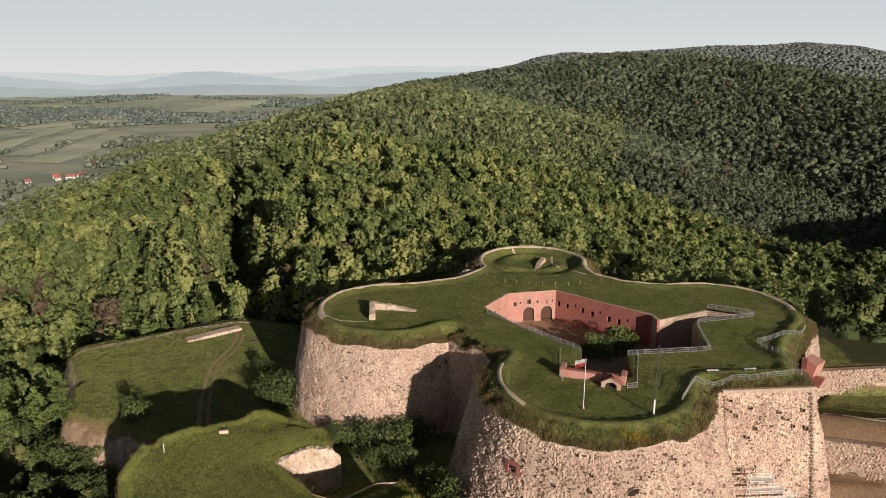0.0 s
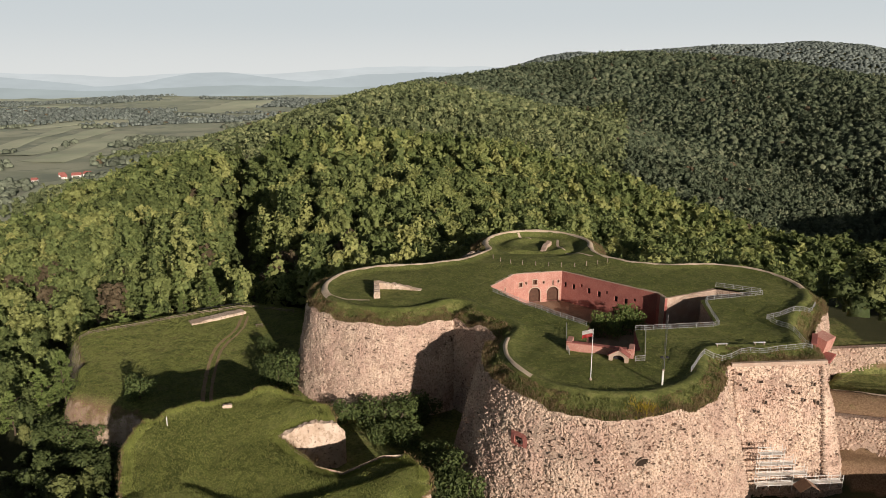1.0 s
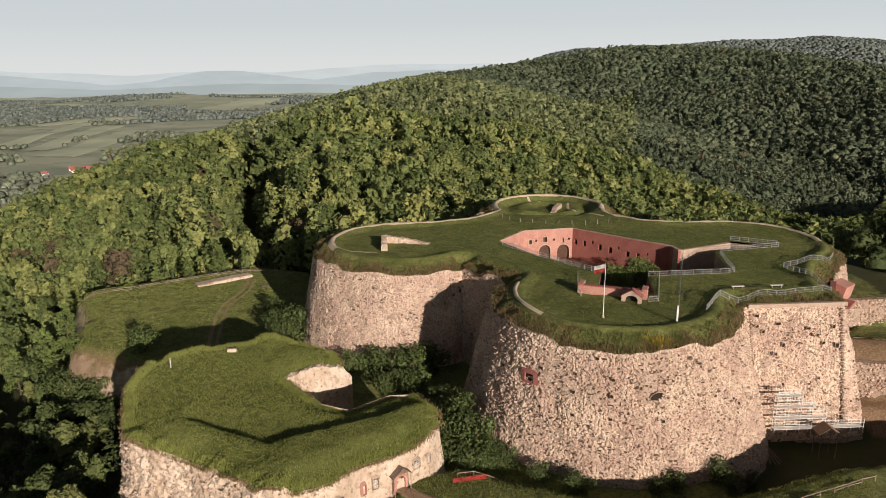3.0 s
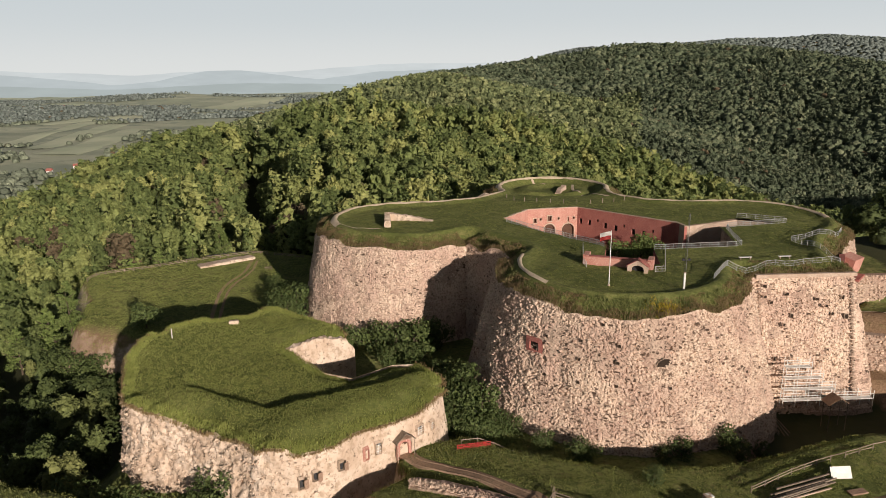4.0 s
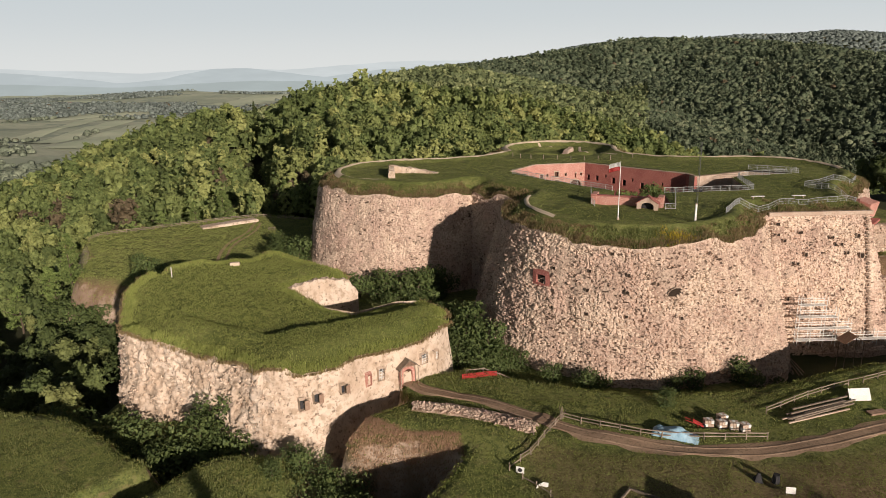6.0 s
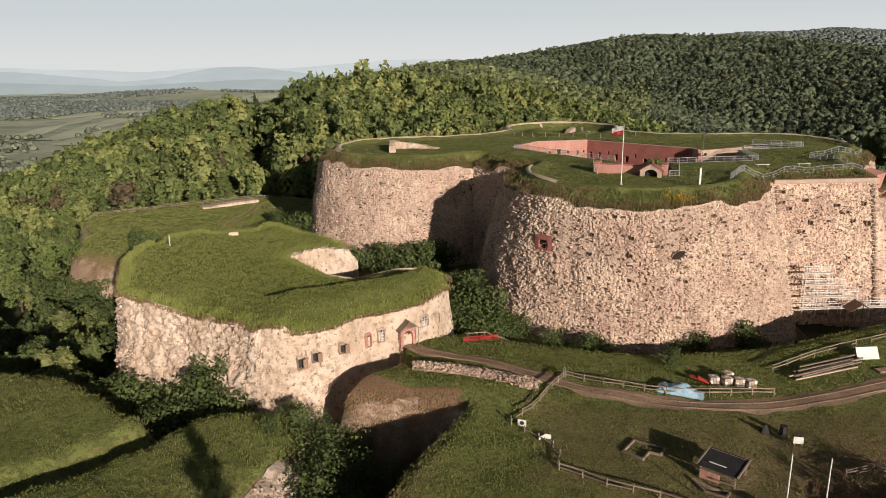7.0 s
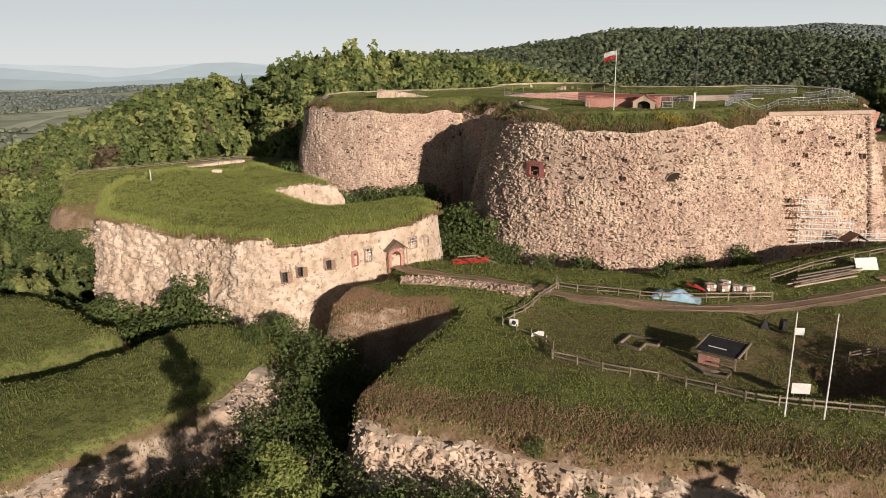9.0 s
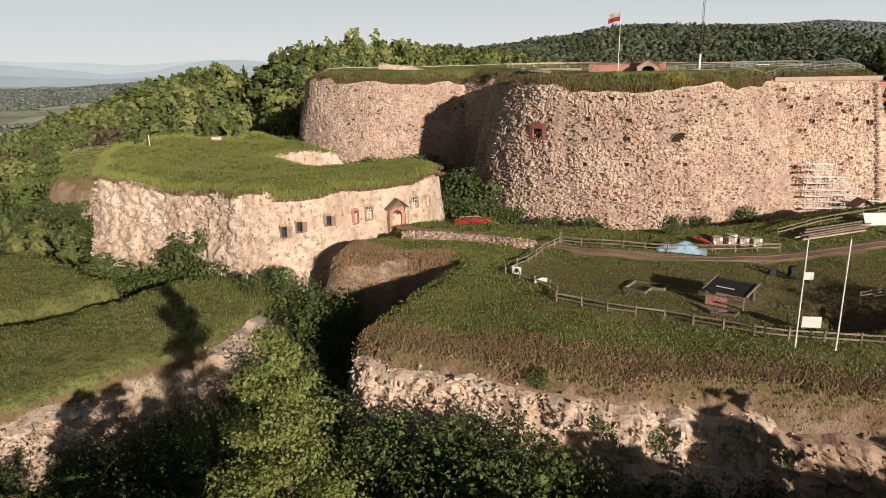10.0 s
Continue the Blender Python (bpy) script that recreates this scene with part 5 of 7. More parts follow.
plant(bank_shrub, [(18.6, 102.5, 0.85), (20.6, 102.2, 0.75), (35.8, 103.3, 0.85), (44.3, 105.2, 1.0), (46.2, 105.6, 0.8), (51.5, 110.0, 0.8), (27.5, 89.5, 0.6), (14, 105.8, 0.7), (9, 110.5, 0.8), (32.5, 102.5, 0.6),
                   (-23.5, 147.6, 1.3), (-19, 146.5, 1.6), (-14.5, 145.2, 1.5), (-10.5, 146, 1.7), (-8, 149.3, 1.6), (-5.6, 149.2, 1.3), (-11.5, 140, 1.2), (-15, 139, 1.0), (-8, 137, 1.2), (-4, 131, 1.2), (0, 127, 1.3), (-2.5, 124, 1.3),
                   (1.6, 119, 1.9), (-0.4, 115.5, 1.7), (3.6, 114.5, 1.6), (-1.5, 110.5, 1.3), (2.4, 109, 1.1), (5.5, 109.5, 0.9), (6.2, 113.2, 1.0),
                   (-27, 149.5, 0.9), (-45.5, 167.5, 1.5), (-41.6, 167, 1.9), (-43, 163.5, 1.3), (-75, 156, 1.45), (-52.5, 186.5, 0.8), (-50.5, 185, 1.1),
                   (-50, 88, 1.3), (-46, 86.6, 1.4), (-43, 85.5, 1.5), (-40, 85, 1.5), (-37.5, 84.6, 1.4), (-35, 85.6, 1.2), (-33, 86.6, 1.3), (-53, 90.5, 1.4), (-57, 93, 1.5), (-38, 88.6, 1.6), (-48, 92, 1.4), (-61, 96, 1.5), (-31.5, 84.5, 1.0), (-36, 91.3, 1.5),
                   (-88.5, 152.2, 1.5), (-92.5, 154.2, 1.55), (-97, 157, 1.5), (-84.5, 150.6, 1.45), (-80.5, 149, 1.4), (-101, 162, 1.6), (-64, 128, 1.7), (-67, 134, 2.0), (-71, 140.5, 2.1), (-64.5, 137, 1.7), (-76, 144.5, 2.0), (-81, 146.5, 1.9), (-86, 148.5, 1.8), (-91, 151, 1.7), (-63, 121, 1.6), (-24.5, 77.5, 0.6), (-21.5, 79.5, 0.7), (-22.6, 81.5, 0.6), (-29, 51, 0.6), (-31.8, 50.5, 0.55), (-22.8, 65, 0.45), (10.4, 46.8, 0.45), (14.8, 45.8, 0.5), (6, 49.4, 0.35), (23.7, 44, 0.45), (19, 45, 0.4), (30, 40, 0.5)])
drop(bank_shrub)
meadow_tree = make_tree("tree", 6, 16, 9.5, 3400, 0.27, LEAF, "pointed green tree standing at the meadow's edge", 0.15, 60, pointed=True, group="trees at the meadow's edge")
plant(meadow_tree, [(-98, 164.5, 0.95), (-112, 178, 0.95), (-108, 172, 0.8), (-118, 186, 0.9), (-122, 178, 0.85), (-104, 212, 0.75), (-97, 216, 0.8), (-88, 221, 0.75), (-80, 226, 0.85), (-112, 214, 0.8), (-72, 233, 0.9), (-62, 236, 1.0)])
drop(meadow_tree)
spruce = make_tree("spruce_tree", 9, 25, 7.5, 2600, 0.42, EDGEWOODS, "tall dark spruce standing above the broadleaved wood", conifer=True, group="spruces in the wood")
plant(spruce, [(-163, 547, 1.15), (-155, 532, 0.95), (-172, 556, 0.85), (-128, 300, 0.62), (-140, 318, 0.7), (-117, 285, 0.6), (-152, 345, 0.7), (-60, 236, 0.6), (-205, 470, 0.7)])
drop(spruce)
yard_bush = make_tree("shrub", 7, 4.6, 5.2, 1500, 0.19, LEAF, "leafy green bush growing in the courtyard", 0.1, 9, group="bushes in the courtyard")
for x, y, k in ((44.5, 168.5, 1.5), (38.5, 166.5, 1.25), (41.5, 165.0, 1.1), (47.5, 170.5, 1.2), (35.5, 165, 0.9)):
    ob = copy_thing(yard_bush, Matrix())
    ob.matrix_basis = pose(x, y, YARD_FLOOR - 0.05, 0, 0, 70 * x) @ Matrix.Diagonal((k, k, k, 1))
drop(yard_bush)


# ---- things on the keep ----
def flat_top(f):
    return lambda x, y: float(f(np.array([x]), np.array([y]))[0])


kz, gz, bz = flat_top(keep_top), flat_top(ground_z), flat_top(battery_top)


def along_line(pts, step):
    p = resample(pts, step, False)
    return [Vector((float(a), float(b), 0)) for a, b in p[:, :2]]


def steel_fence(pts, label="grey galvanised steel railing on the grassed roof"):
    ps = along_line(pts, 2.0)
    ob = root("railing", pose(ps[0].x, ps[0].y, kz(ps[0].x, ps[0].y)), label, "railing", "railings on the keep")
    inv = ob.matrix_world.inverted()
    post = None
    for a in ps:
        m = Matrix.Translation((a.x, a.y, kz(a.x, a.y)))
        if post is None:
            post = part("post", rod((0, 0, -0.2), (0, 0, 1.15), 0.06, None, 5), STEEL, ob)
            post.matrix_local = inv @ m
        else:
            o = new("post", post.data)
            o.parent = ob
            o.matrix_local = inv @ m
    for a, b in zip(ps[:-1], ps[1:]):
        za, zb = kz(a.x, a.y), kz(b.x, b.y)
        bm = bmesh.new()
        for h, r in ((1.12, 0.05), (0.62, 0.03), (0.14, 0.04)):
            add_rod(bm, (a.x, a.y, za + h), (b.x, b.y, zb + h), r, None, 4)
        for k in range(1, 8):
            p = a.lerp(b, k / 8)
            z = za + (zb - za) * k / 8
            add_rod(bm, (p.x, p.y, z + 0.12), (p.x, p.y, z + 1.12), 0.022, None, 3)
        o = part("rail", bm, STEEL, ob)
        o.matrix_local = inv
    return ob


steel_fence([(11.5, 173), (17.2, 165.2), (31.0, 148.6)])
steel_fence([(26.4, 148), (24.2, 134.4), (24.6, 133.2)])
steel_fence([(41.3, 146.2), (44, 146.4), (60.6, 148.4), (63.4, 166), (79.6, 170.4)])
steel_fence([(70.2, 177), (79.8, 172)])
steel_fence([(89.7, 163.9), (87, 160), (82.8, 157.2), (73, 153.2), (76.0, 136.4), (51.4, 132.0), (46, 123.6)])
steel_fence([(43.4, 145.6), (39, 130), (37, 129.6)])


def wood_fence(pts, height, step, zf, rails, label, group, r=0.055, mat=None):
    ps = along_line(pts, step)
    ob = root("wooden_fence", pose(ps[0].x, ps[0].y, zf(ps[0].x, ps[0].y)), label, "fence", group)
    inv = ob.matrix_world.inverted()
    data = None
    for a in ps:
        m = Matrix.Translation((a.x, a.y, zf(a.x, a.y))) @ pose(0, 0, 0, random.uniform(-3, 3), random.uniform(-3, 3), random.uniform(0, 90))
        if data is None:
            p = part("post", box((2.4 * r, 2.4 * r, height + 0.3), pose(0, 0, height / 2 - 0.1), 0.015), mat or WOOD, ob)
            data = p.data
        else:
            p = new("post", data)
            p.parent = ob
        p.matrix_local = inv @ m
    for a, b in zip(ps[:-1], ps[1:]):
        za, zb = zf(a.x, a.y), zf(b.x, b.y)
        for h in rails:
            if random.random() < 0.06:
                continue
            j = random.uniform(-0.05, 0.05)
            va, vb = Vector((a.x, a.y, za + h + j)), Vector((b.x, b.y, zb + h - j))
            d = vb - va
            m = Matrix.Translation((va + vb) / 2) @ d.to_track_quat("X", "Z").to_matrix().to_4x4()
            o = part("rail", box((d.length * 1.03, 0.05, 0.15), m, 0.01), mat or WOOD, ob)
            o.matrix_local = inv
    return ob


wood_fence([(13.6, 205), (16, 201), (20, 198.2), (28, 196.6), (37, 196.4), (42, 198), (47, 200.5)], 1.2, 3.6, kz, (), "row of pale wooden posts across the turf", "posts on the keep", 0.07)
wood_fence([(-6, 201.5), (0, 204), (5.5, 208.5), (8.3, 214)], 1.0, 2.4, kz, (0.5, 0.9), "thin weathered wooden fence on the neck", "fences on the keep", 0.05)
wood_fence([(-20, 199.5), (-10, 200.5), (-4, 202)], 1.0, 2.4, kz, (0.9,), "thin weathered wooden fence on the neck", "fences on the keep", 0.05)
wood_fence([(78, 200), (88, 195.5), (94.5, 186), (96, 174)], 0.9, 3, kz, (0.8,), "thin weathered wooden fence on the rim", "fences on the keep", 0.045)

# gate wall and porch
gate = root("gatehouse", pose(31, 131, kz(31, 130)), "low red brick gate wall with a gabled arched porch", "gatehouse")
gi = gate.matrix_world.inverted()
g0, g1 = (24.6, 135.2), (36.6, 131.0)
w1 = facade("front_wall", g0, g1, 16.2, 20.0, PINKLITBRICK, [], 0.9, parent=gate)
w1.matrix_local = gi
ang = math.atan2(g1[1] - g0[1], g1[0] - g0[0])
cp = part("coping", box((12.9, 1.15, 0.18), Matrix.Translation(((g0[0] + g1[0]) / 2 - 0.1, (g0[1] + g1[1]) / 2 + 0.4, 20.08)) @ Matrix.Rotation(ang, 4, "Z"), 0.03), BRICK, gate, "red brick coping")
cp.matrix_local = gi
for px, py in ((25.2, 136.5), (36.9, 132.4)):
    pr = part("pier", box((1.1, 3.0, 4.2), Matrix.Translation((px, py, 18.2)) @ Matrix.Rotation(ang, 4, "Z"), 0.04), PINKLITBRICK, gate)
    pr.matrix_local = gi
c = Vector((33.6, 129.4, 0))
al = Vector((math.cos(ang), math.sin(ang), 0))
bm = bmesh.new()
base = 17.6
prof = [(-1.9, base), (-1.15, base), (-1.15, 18.9)] + [(1.15 * math.cos(math.pi * (1 - i / 8)), 18.9 + 0.75 * math.sin(math.pi * i / 8)) for i in range(1, 8)] + [(1.15, 18.9), (1.15, base), (1.9, base), (1.9, 19.5), (0, 20.7), (-1.9, 19.5)]
back = Vector((-al.y, al.x, 0))
fr = [bm.verts.new(c + al * u + Vector((0, 0, z))) for u, z in prof]
bk = [bm.verts.new(c + al * u + back * 1.6 + Vector((0, 0, z))) for u, z in prof]
for i in range(len(prof)):
    j = (i + 1) % len(prof)
    bm.faces.new([fr[i], fr[j], bk[j], bk[i]])
tri = tessellate_polygon([[Vector((u, z, 0)) for u, z in prof]])
for t in tri:
    bm.faces.new([fr[i] for i in t])
bmesh.ops.recalc_face_normals(bm, faces=bm.faces)
o = part("porch", bm, COPE, gate, "pale pink gabled porch")
o.matrix_local = gi
bm = bmesh.new()
bm.faces.new([bm.verts.new(c + al * u + back * 1.3 + Vector((0, 0, z))) for u, z in ((-1.15, base), (1.15, base), (1.15, 19.7), (-1.15, 19.7))])
o2 = part("door", bm, DARK, gate, "dark doorway")
o2.matrix_local = gi
for s in (-1, 1):
    a0 = c + al * (s * 2.15) + Vector((0, 0, 19.38)) - back * 0.15
    a1 = c + Vector((0, 0, 20.78)) - back * 0.15
    bm = bmesh.new()
    q = [a0, a1, a1 + back * 1.9, a0 + back * 1.9]
    lo = [bm.verts.new(v) for v in q]
    hi = [bm.verts.new(v + Vector((0, 0, 0.12))) for v in q]
    bm.faces.new(hi)
    bm.faces.new(lo[::-1])
    for i in range(4):
        bm.faces.new([lo[i], lo[(i + 1) % 4], hi[(i + 1) % 4], hi[i]])
    bmesh.ops.recalc_face_normals(bm, faces=bm.faces)
    o3 = part("roof_slope", bm, BRICK, gate)
    o3.matrix_local = gi

# flag
pole = root("flagpole", pose(26.5, 121.1, kz(26.5, 121.1)), "white metal flagpole flying a white and red flag", "flagpole")
part("pole", rod((0, 0, -0.3), (0, 0, 10.2), 0.09, 0.05, 8), WHITE, pole)
part("foot", rod((0, 0, -0.2), (0, 0, 0.35), 0.3, 0.22, 8), COPE, pole)


def cloth(z0, z1, material, parent, label):
    bm = bmesh.new()
    rows = []
    for i in range(13):
        u = i / 12
        sag = -0.9 * u * u
        wave = 0.16 * math.sin(u * 9) * u
        rows.append([bm.verts.new((-0.06 - 1.9 * u, wave + 0.05 * k, z0 + (z1 - z0) * k / 3 + sag * (0.5 if k else 0.55))) for k in range(4)])
    for a, b in zip(rows[:-1], rows[1:]):
        for k in range(3):
            bm.faces.new([a[k], b[k], b[k + 1], a[k + 1]])
    bmesh.ops.solidify(bm, geom=bm.faces[:], thickness=0.02)
    return part("flag_stripe", bm, material, parent, label, True)


cloth(9.3, 10.0, WHITE, pole, "white cloth")
cloth(8.6, 9.3, REDPAINT, pole, "red cloth")

mast = root("lattice_mast", pose(39.3, 119.2, kz(39.3, 119.2)), "slim grey lattice mast with cross arms", "mast")
legs = [(0.22 * math.cos(a), 0.22 * math.sin(a)) for a in (0.5, 2.6, 4.7)]
for x, y in legs:
    part("leg", rod((x, y, -0.2), (x * 0.6, y * 0.6, 13.5), 0.025, None, 4), DULLSTEEL, mast)
for k in range(16):
    bm = bmesh.new()
    for i in range(3):
        (x0, y0), (x1, y1) = legs[i], legs[(i + 1) % 3]
        add_rod(bm, (x0, y0, k * 0.84), (x1 * 0.97, y1 * 0.97, k * 0.84 + 0.84), 0.013, None, 3)
    part("brace", bm, DULLSTEEL, mast)
part("cross_arm", rod((-0.7, 0, 5.1), (0.7, 0, 5.1), 0.05, None, 5), DARK, mast)
part("lamp_head", box((0.45, 0.3, 0.35), pose(-0.5, 0, 5.3), 0.04), DARK, mast)
part("lamp_head", box((0.45, 0.3, 0.35), pose(0.5, 0, 5.3), 0.04), DARK, mast)
post = root("marker_post", pose(39.0, 118.4, kz(39, 118.4)), "short white concrete post on the grassed rim", "post")
part("shaft", box((0.32, 0.32, 3.2), pose(0, 0, 1.4), 0.04), WHITE, post)
part("cap", box((0.42, 0.42, 0.12), pose(0, 0, 3.05), 0.03), COPE, post)


def bench(x, y, yaw, zf, group, label):
    ob = root("bench", pose(x, y, zf(x, y), 0, 0, yaw), label, "bench", group)
    part("seat", box((2.6, 0.5, 0.1), pose(0, 0, 0.48), 0.02), WHITE, ob)
    for s in (-1, 1):
        part("leg", box((0.12, 0.42, 0.5), pose(s * 0.95, 0, 0.2), 0.01), COPE, ob)


for x, y, yaw in ((56.3, 135.8, 4), (64.4, 136.6, 4)):
    bench(x, y, yaw, kz, "benches on the keep", "pale slab bench on the turf")


def rubble_wall(name, pts, heights, thick, zf, material, label, category, seed, group=""):
    """A ruined wall stub along a line, with an uneven top."""
    p = resample([(*a, h) for a, h in zip(pts, heights)], 0.5, False)
    t = np.gradient(p[:, :2], axis=0)
    t /= np.hypot(t[:, 0], t[:, 1])[:, None]
    n = np.stack([-t[:, 1], t[:, 0]], 1)
    r = np.random.default_rng(seed)
    rings = []
    for w, k in ((-0.5, -0.4), (-0.52, 0.55), (-0.42, 1.0), (0.42, 1.0), (0.52, 0.55), (0.5, -0.4)):
        q = p[:, :2] + n * (w * thick + r.uniform(-0.07, 0.07, (len(p), 1)))
        z = np.array([zf(a, b) for a, b in p[:, :2]]) + (p[:, 2] * k + np.minimum(0.25, 0.12 * p[:, 2]) * r.uniform(-1, 0.8, len(p)) if k > 0 else -0.4)
        rings.append(np.stack([q[:, 0], q[:, 1], z], 1))
    m = len(p)
    fs = [(a * m + i, a * m + i + 1, (a + 1) * m + i + 1, (a + 1) * m + i) for a in range(5) for i in range(m - 1)]
    ob = sheet(name, np.vstack(rings), fs, material)
    bm = bmesh.new()
    bm.from_mesh(ob.data)
    bm.verts.ensure_lookup_table()
    for e in (0, m - 1):
        bm.faces.new([bm.verts[a * m + e] for a in range(6)])
    bmesh.ops.recalc_face_normals(bm, faces=bm.faces)
    bm.to_mesh(ob.data)
    bm.free()
    return tagged(ob, label, category, group)


rubble_wall("ruined_wall", [(-17.9, 168.2), (-18.8, 176.6), (-13, 175.8), (-7, 174.4)], (1.7, 1.9, 1.2, 0.15), 1.5, kz, CHALK, "crumbling pale stone wall stub on the tower's turf", "ruin", 3)
rubble_wall("ruined_wall", [(30.2, 217.5), (31.4, 222), (33.4, 226)], (0.3, 1.0, 1.3), 1.6, kz, COPE, "earth-brown ruined brick stair head in the far tower", "ruin", 4)
rubble_wall("ruined_wall", [(4.6, 208.4), (7.8, 212), (10, 216.5)], (0.9, 1.3, 0.7), 1.6, kz, CHALK, "crumbling pale stone wall stub beside the neck", "ruin", 5)
rubble_wall("ruined_wall", [(50.5, 206), (54, 203.5)], (0.8, 0.5), 1.4, kz, CHALK, "low broken stone wall on the rim", "ruin", 6)
tagged(ribbon("footpath", [(36.5, 229), (35.5, 222), (37.5, 214), (44, 207)], 0.8, keep_top, SAND, 1.0, 0.3, 0.05), "worn footpath down into the far tower", "path", kind="structure")
tagged(ribbon("footpath", [(23.5, 240), (25, 234), (28, 231)], 0.8, keep_top, SAND, 1.0, 0.3, 0.05), "worn footpath down into the far tower", "path", kind="structure")
tagged(ribbon("footpath", [(-31, 171), (-28, 168.2), (-23, 167), (-19.5, 167)], 0.7, keep_top, SAND, 1.0, 0.3, 0.05), "worn footpath across the tower's turf", "path", kind="structure")

# ---- brick embrasure and copings of the keep ----
emb = root("embrasure", pose(82, 147, 12), "red brick gun embrasure between tower and buttress", "embrasure", kind="structure")
ei = emb.matrix_world.inverted()
for nm, sz, m, mt in (("cheek", (7.0, 1.2, 6.0), pose(81.2, 146.6, 13.2, 0, 0, 62), BRICK), ("hood", (4.4, 3.2, 3.4), pose(84.6, 149.4, 14.2, 12, 0, 40), PINKLITBRICK), ("sill", (5.5, 3.5, 0.5), pose(83.5, 145.8, 12.2, 0, 0, 50), BRICK)):
    o = part(nm, box(sz, m, 0.05), mt, emb)
    o.matrix_local = ei
edge = [np.array([56.8, 131.0]), np.array([76.4, 132.5])]
part("coping", box((20.0, 0.9, 0.75), Matrix.Translation(((edge[0][0] + edge[1][0]) / 2, (edge[0][1] + edge[1][1]) / 2 + 0.1, 16.95)) @ Matrix.Rotation(math.atan2(1.5, 19.6), 4, "Z"), 0.05), COPE, keep, "smooth pale stone coping")
ii = np.arange(nearest_index(97, 172), nearest_index(85, 154), 2)
vs, fs = [], []
for i in ii:
    for w, z in ((0.12, -0.75), (0.12, 0.12), (-1.0, 0.2)):
        vs.append((KEEP[i, 0] + kn[i, 0] * w, KEEP[i, 1] + kn[i, 1] * w, KEEP[i, 2] + z))
for i in range(len(ii) - 1):
    for k in (0, 1):
        fs.append((i * 3 + k, i * 3 + k + 1, i * 3 + 4 + k, i * 3 + 3 + k))
sheet("coping", vs, fs, COPE, False, keep)


# loopholes in the front tower
def loophole(x, y, z, w, h, material, deep, parent, label=""):
    i = int(np.argmin(np.hypot(KEEP[:, 0] - x, KEEP[:, 1] - y)))
    n = Vector((kn[i, 0], kn[i, 1], 0))
    p = Vector((x, y, z)) + n * (0.56 if material is BRICK else 0.78)
    side = Vector((-n.y, n.x, 0))
    bm = bmesh.new()
    brick = material is BRICK
    fw = 0.85 if brick else 0.12
    r = random.Random(int(x * 70 + z * 13))
    jag = 0.0 if brick else 0.28
    ring = [(a * (1 + r.uniform(-jag, jag)), b * (1 + r.uniform(-jag, jag))) for a, b in ((-1, -0.9), (-0.1, -1), (1, -1), (1.05, 0.1), (0.9, 1), (0, 1.05), (-1, 0.95), (-1.05, 0))]
    rise = 0.12 if brick else -0.16
    lines = [[bm.verts.new(p + side * a * (w / 2 + g) + Vector((0, 0, b * (h / 2 + g))) + n * d) for a, b in ring] for g, d in ((fw, 0.0 if brick else -0.26), (0, rise), (-0.08, -deep))]
    for u, v in zip(lines[:-1], lines[1:]):
        for k in range(8):
            j = (k + 1) % 8
            bm.faces.new([u[k], u[j], v[j], v[k]])
    ob = part("loophole", bm, material, parent, label)
    # black plate near the surface, in place of a deep unlit hole
    bm = bmesh.new()
    bm.faces.new([bm.verts.new(p + side * a * (w / 2 - 0.01) + Vector((0, 0, b * (h / 2 - 0.01))) - n * (0.2 if brick else 0.1)) for a, b in ring])
    part("dark_opening", bm, UNLIT, ob)


loophole(13.1, 114.9, 9.6, 1.9, 1.5, BRICK, 0.9, keep, "red brick framed gun loophole")
loophole(33.2, 108.0, 9.5, 1.9, 1.1, MASON, 0.9, keep, "wide stone framed gun loophole")
for x, y, z in ((15.1, 114.0, 11.8), (20.4, 110.9, 12.2), (26.1, 108.9, 12.1), (20.0, 110.2, 9.2), (25.8, 108.2, 9.4), (14.7, 112.3, 5.5), (19.8, 109.3, 5.4), (25.7, 107.5, 5.6), (34.1, 106.9, 5.6), (23.7, 110.5, 15.2), (61.7, 128.6, 8.2), (58, 129.6, 13.5), (70, 130, 11.5), (57.6, 127, 4.2)):
    loophole(x, y, z, 0.46, 0.5, MASON, 0.6, keep)

# cavities in the buttress where facing stones have fallen
for x, z, w, h in ((58.3, 15.2, 1.0, 0.7), (59.5, 12.2, 0.6, 0.8), (62.5, 13.6, 1.2, 0.7), (68.5, 12.6, 0.9, 0.6), (63.5, 9.6, 0.7, 1.0), (71.5, 9.8, 0.6, 0.8), (73.6, 12.8, 0.6, 1.0), (74.3, 9.2, 0.7, 1.4), (60, 1.8, 0.5, 1.2), (70.5, 3.2, 0.5, 0.5)):
    y = 131.2 + (x - 56.5) * 0.076 - 0.28 * (16.9 - z)
    loophole(x, y, z, w * 0.75, h * 0.7, MASON, 0.5, keep)

wood_fence([(-110, 196), (-100, 201), (-86, 210), (-66, 219.5), (-50, 215)], 1.1, 2.6, gz, (0.5, 0.95), "thin weathered wooden fence along the meadow", "fences on the meadow", 0.06)

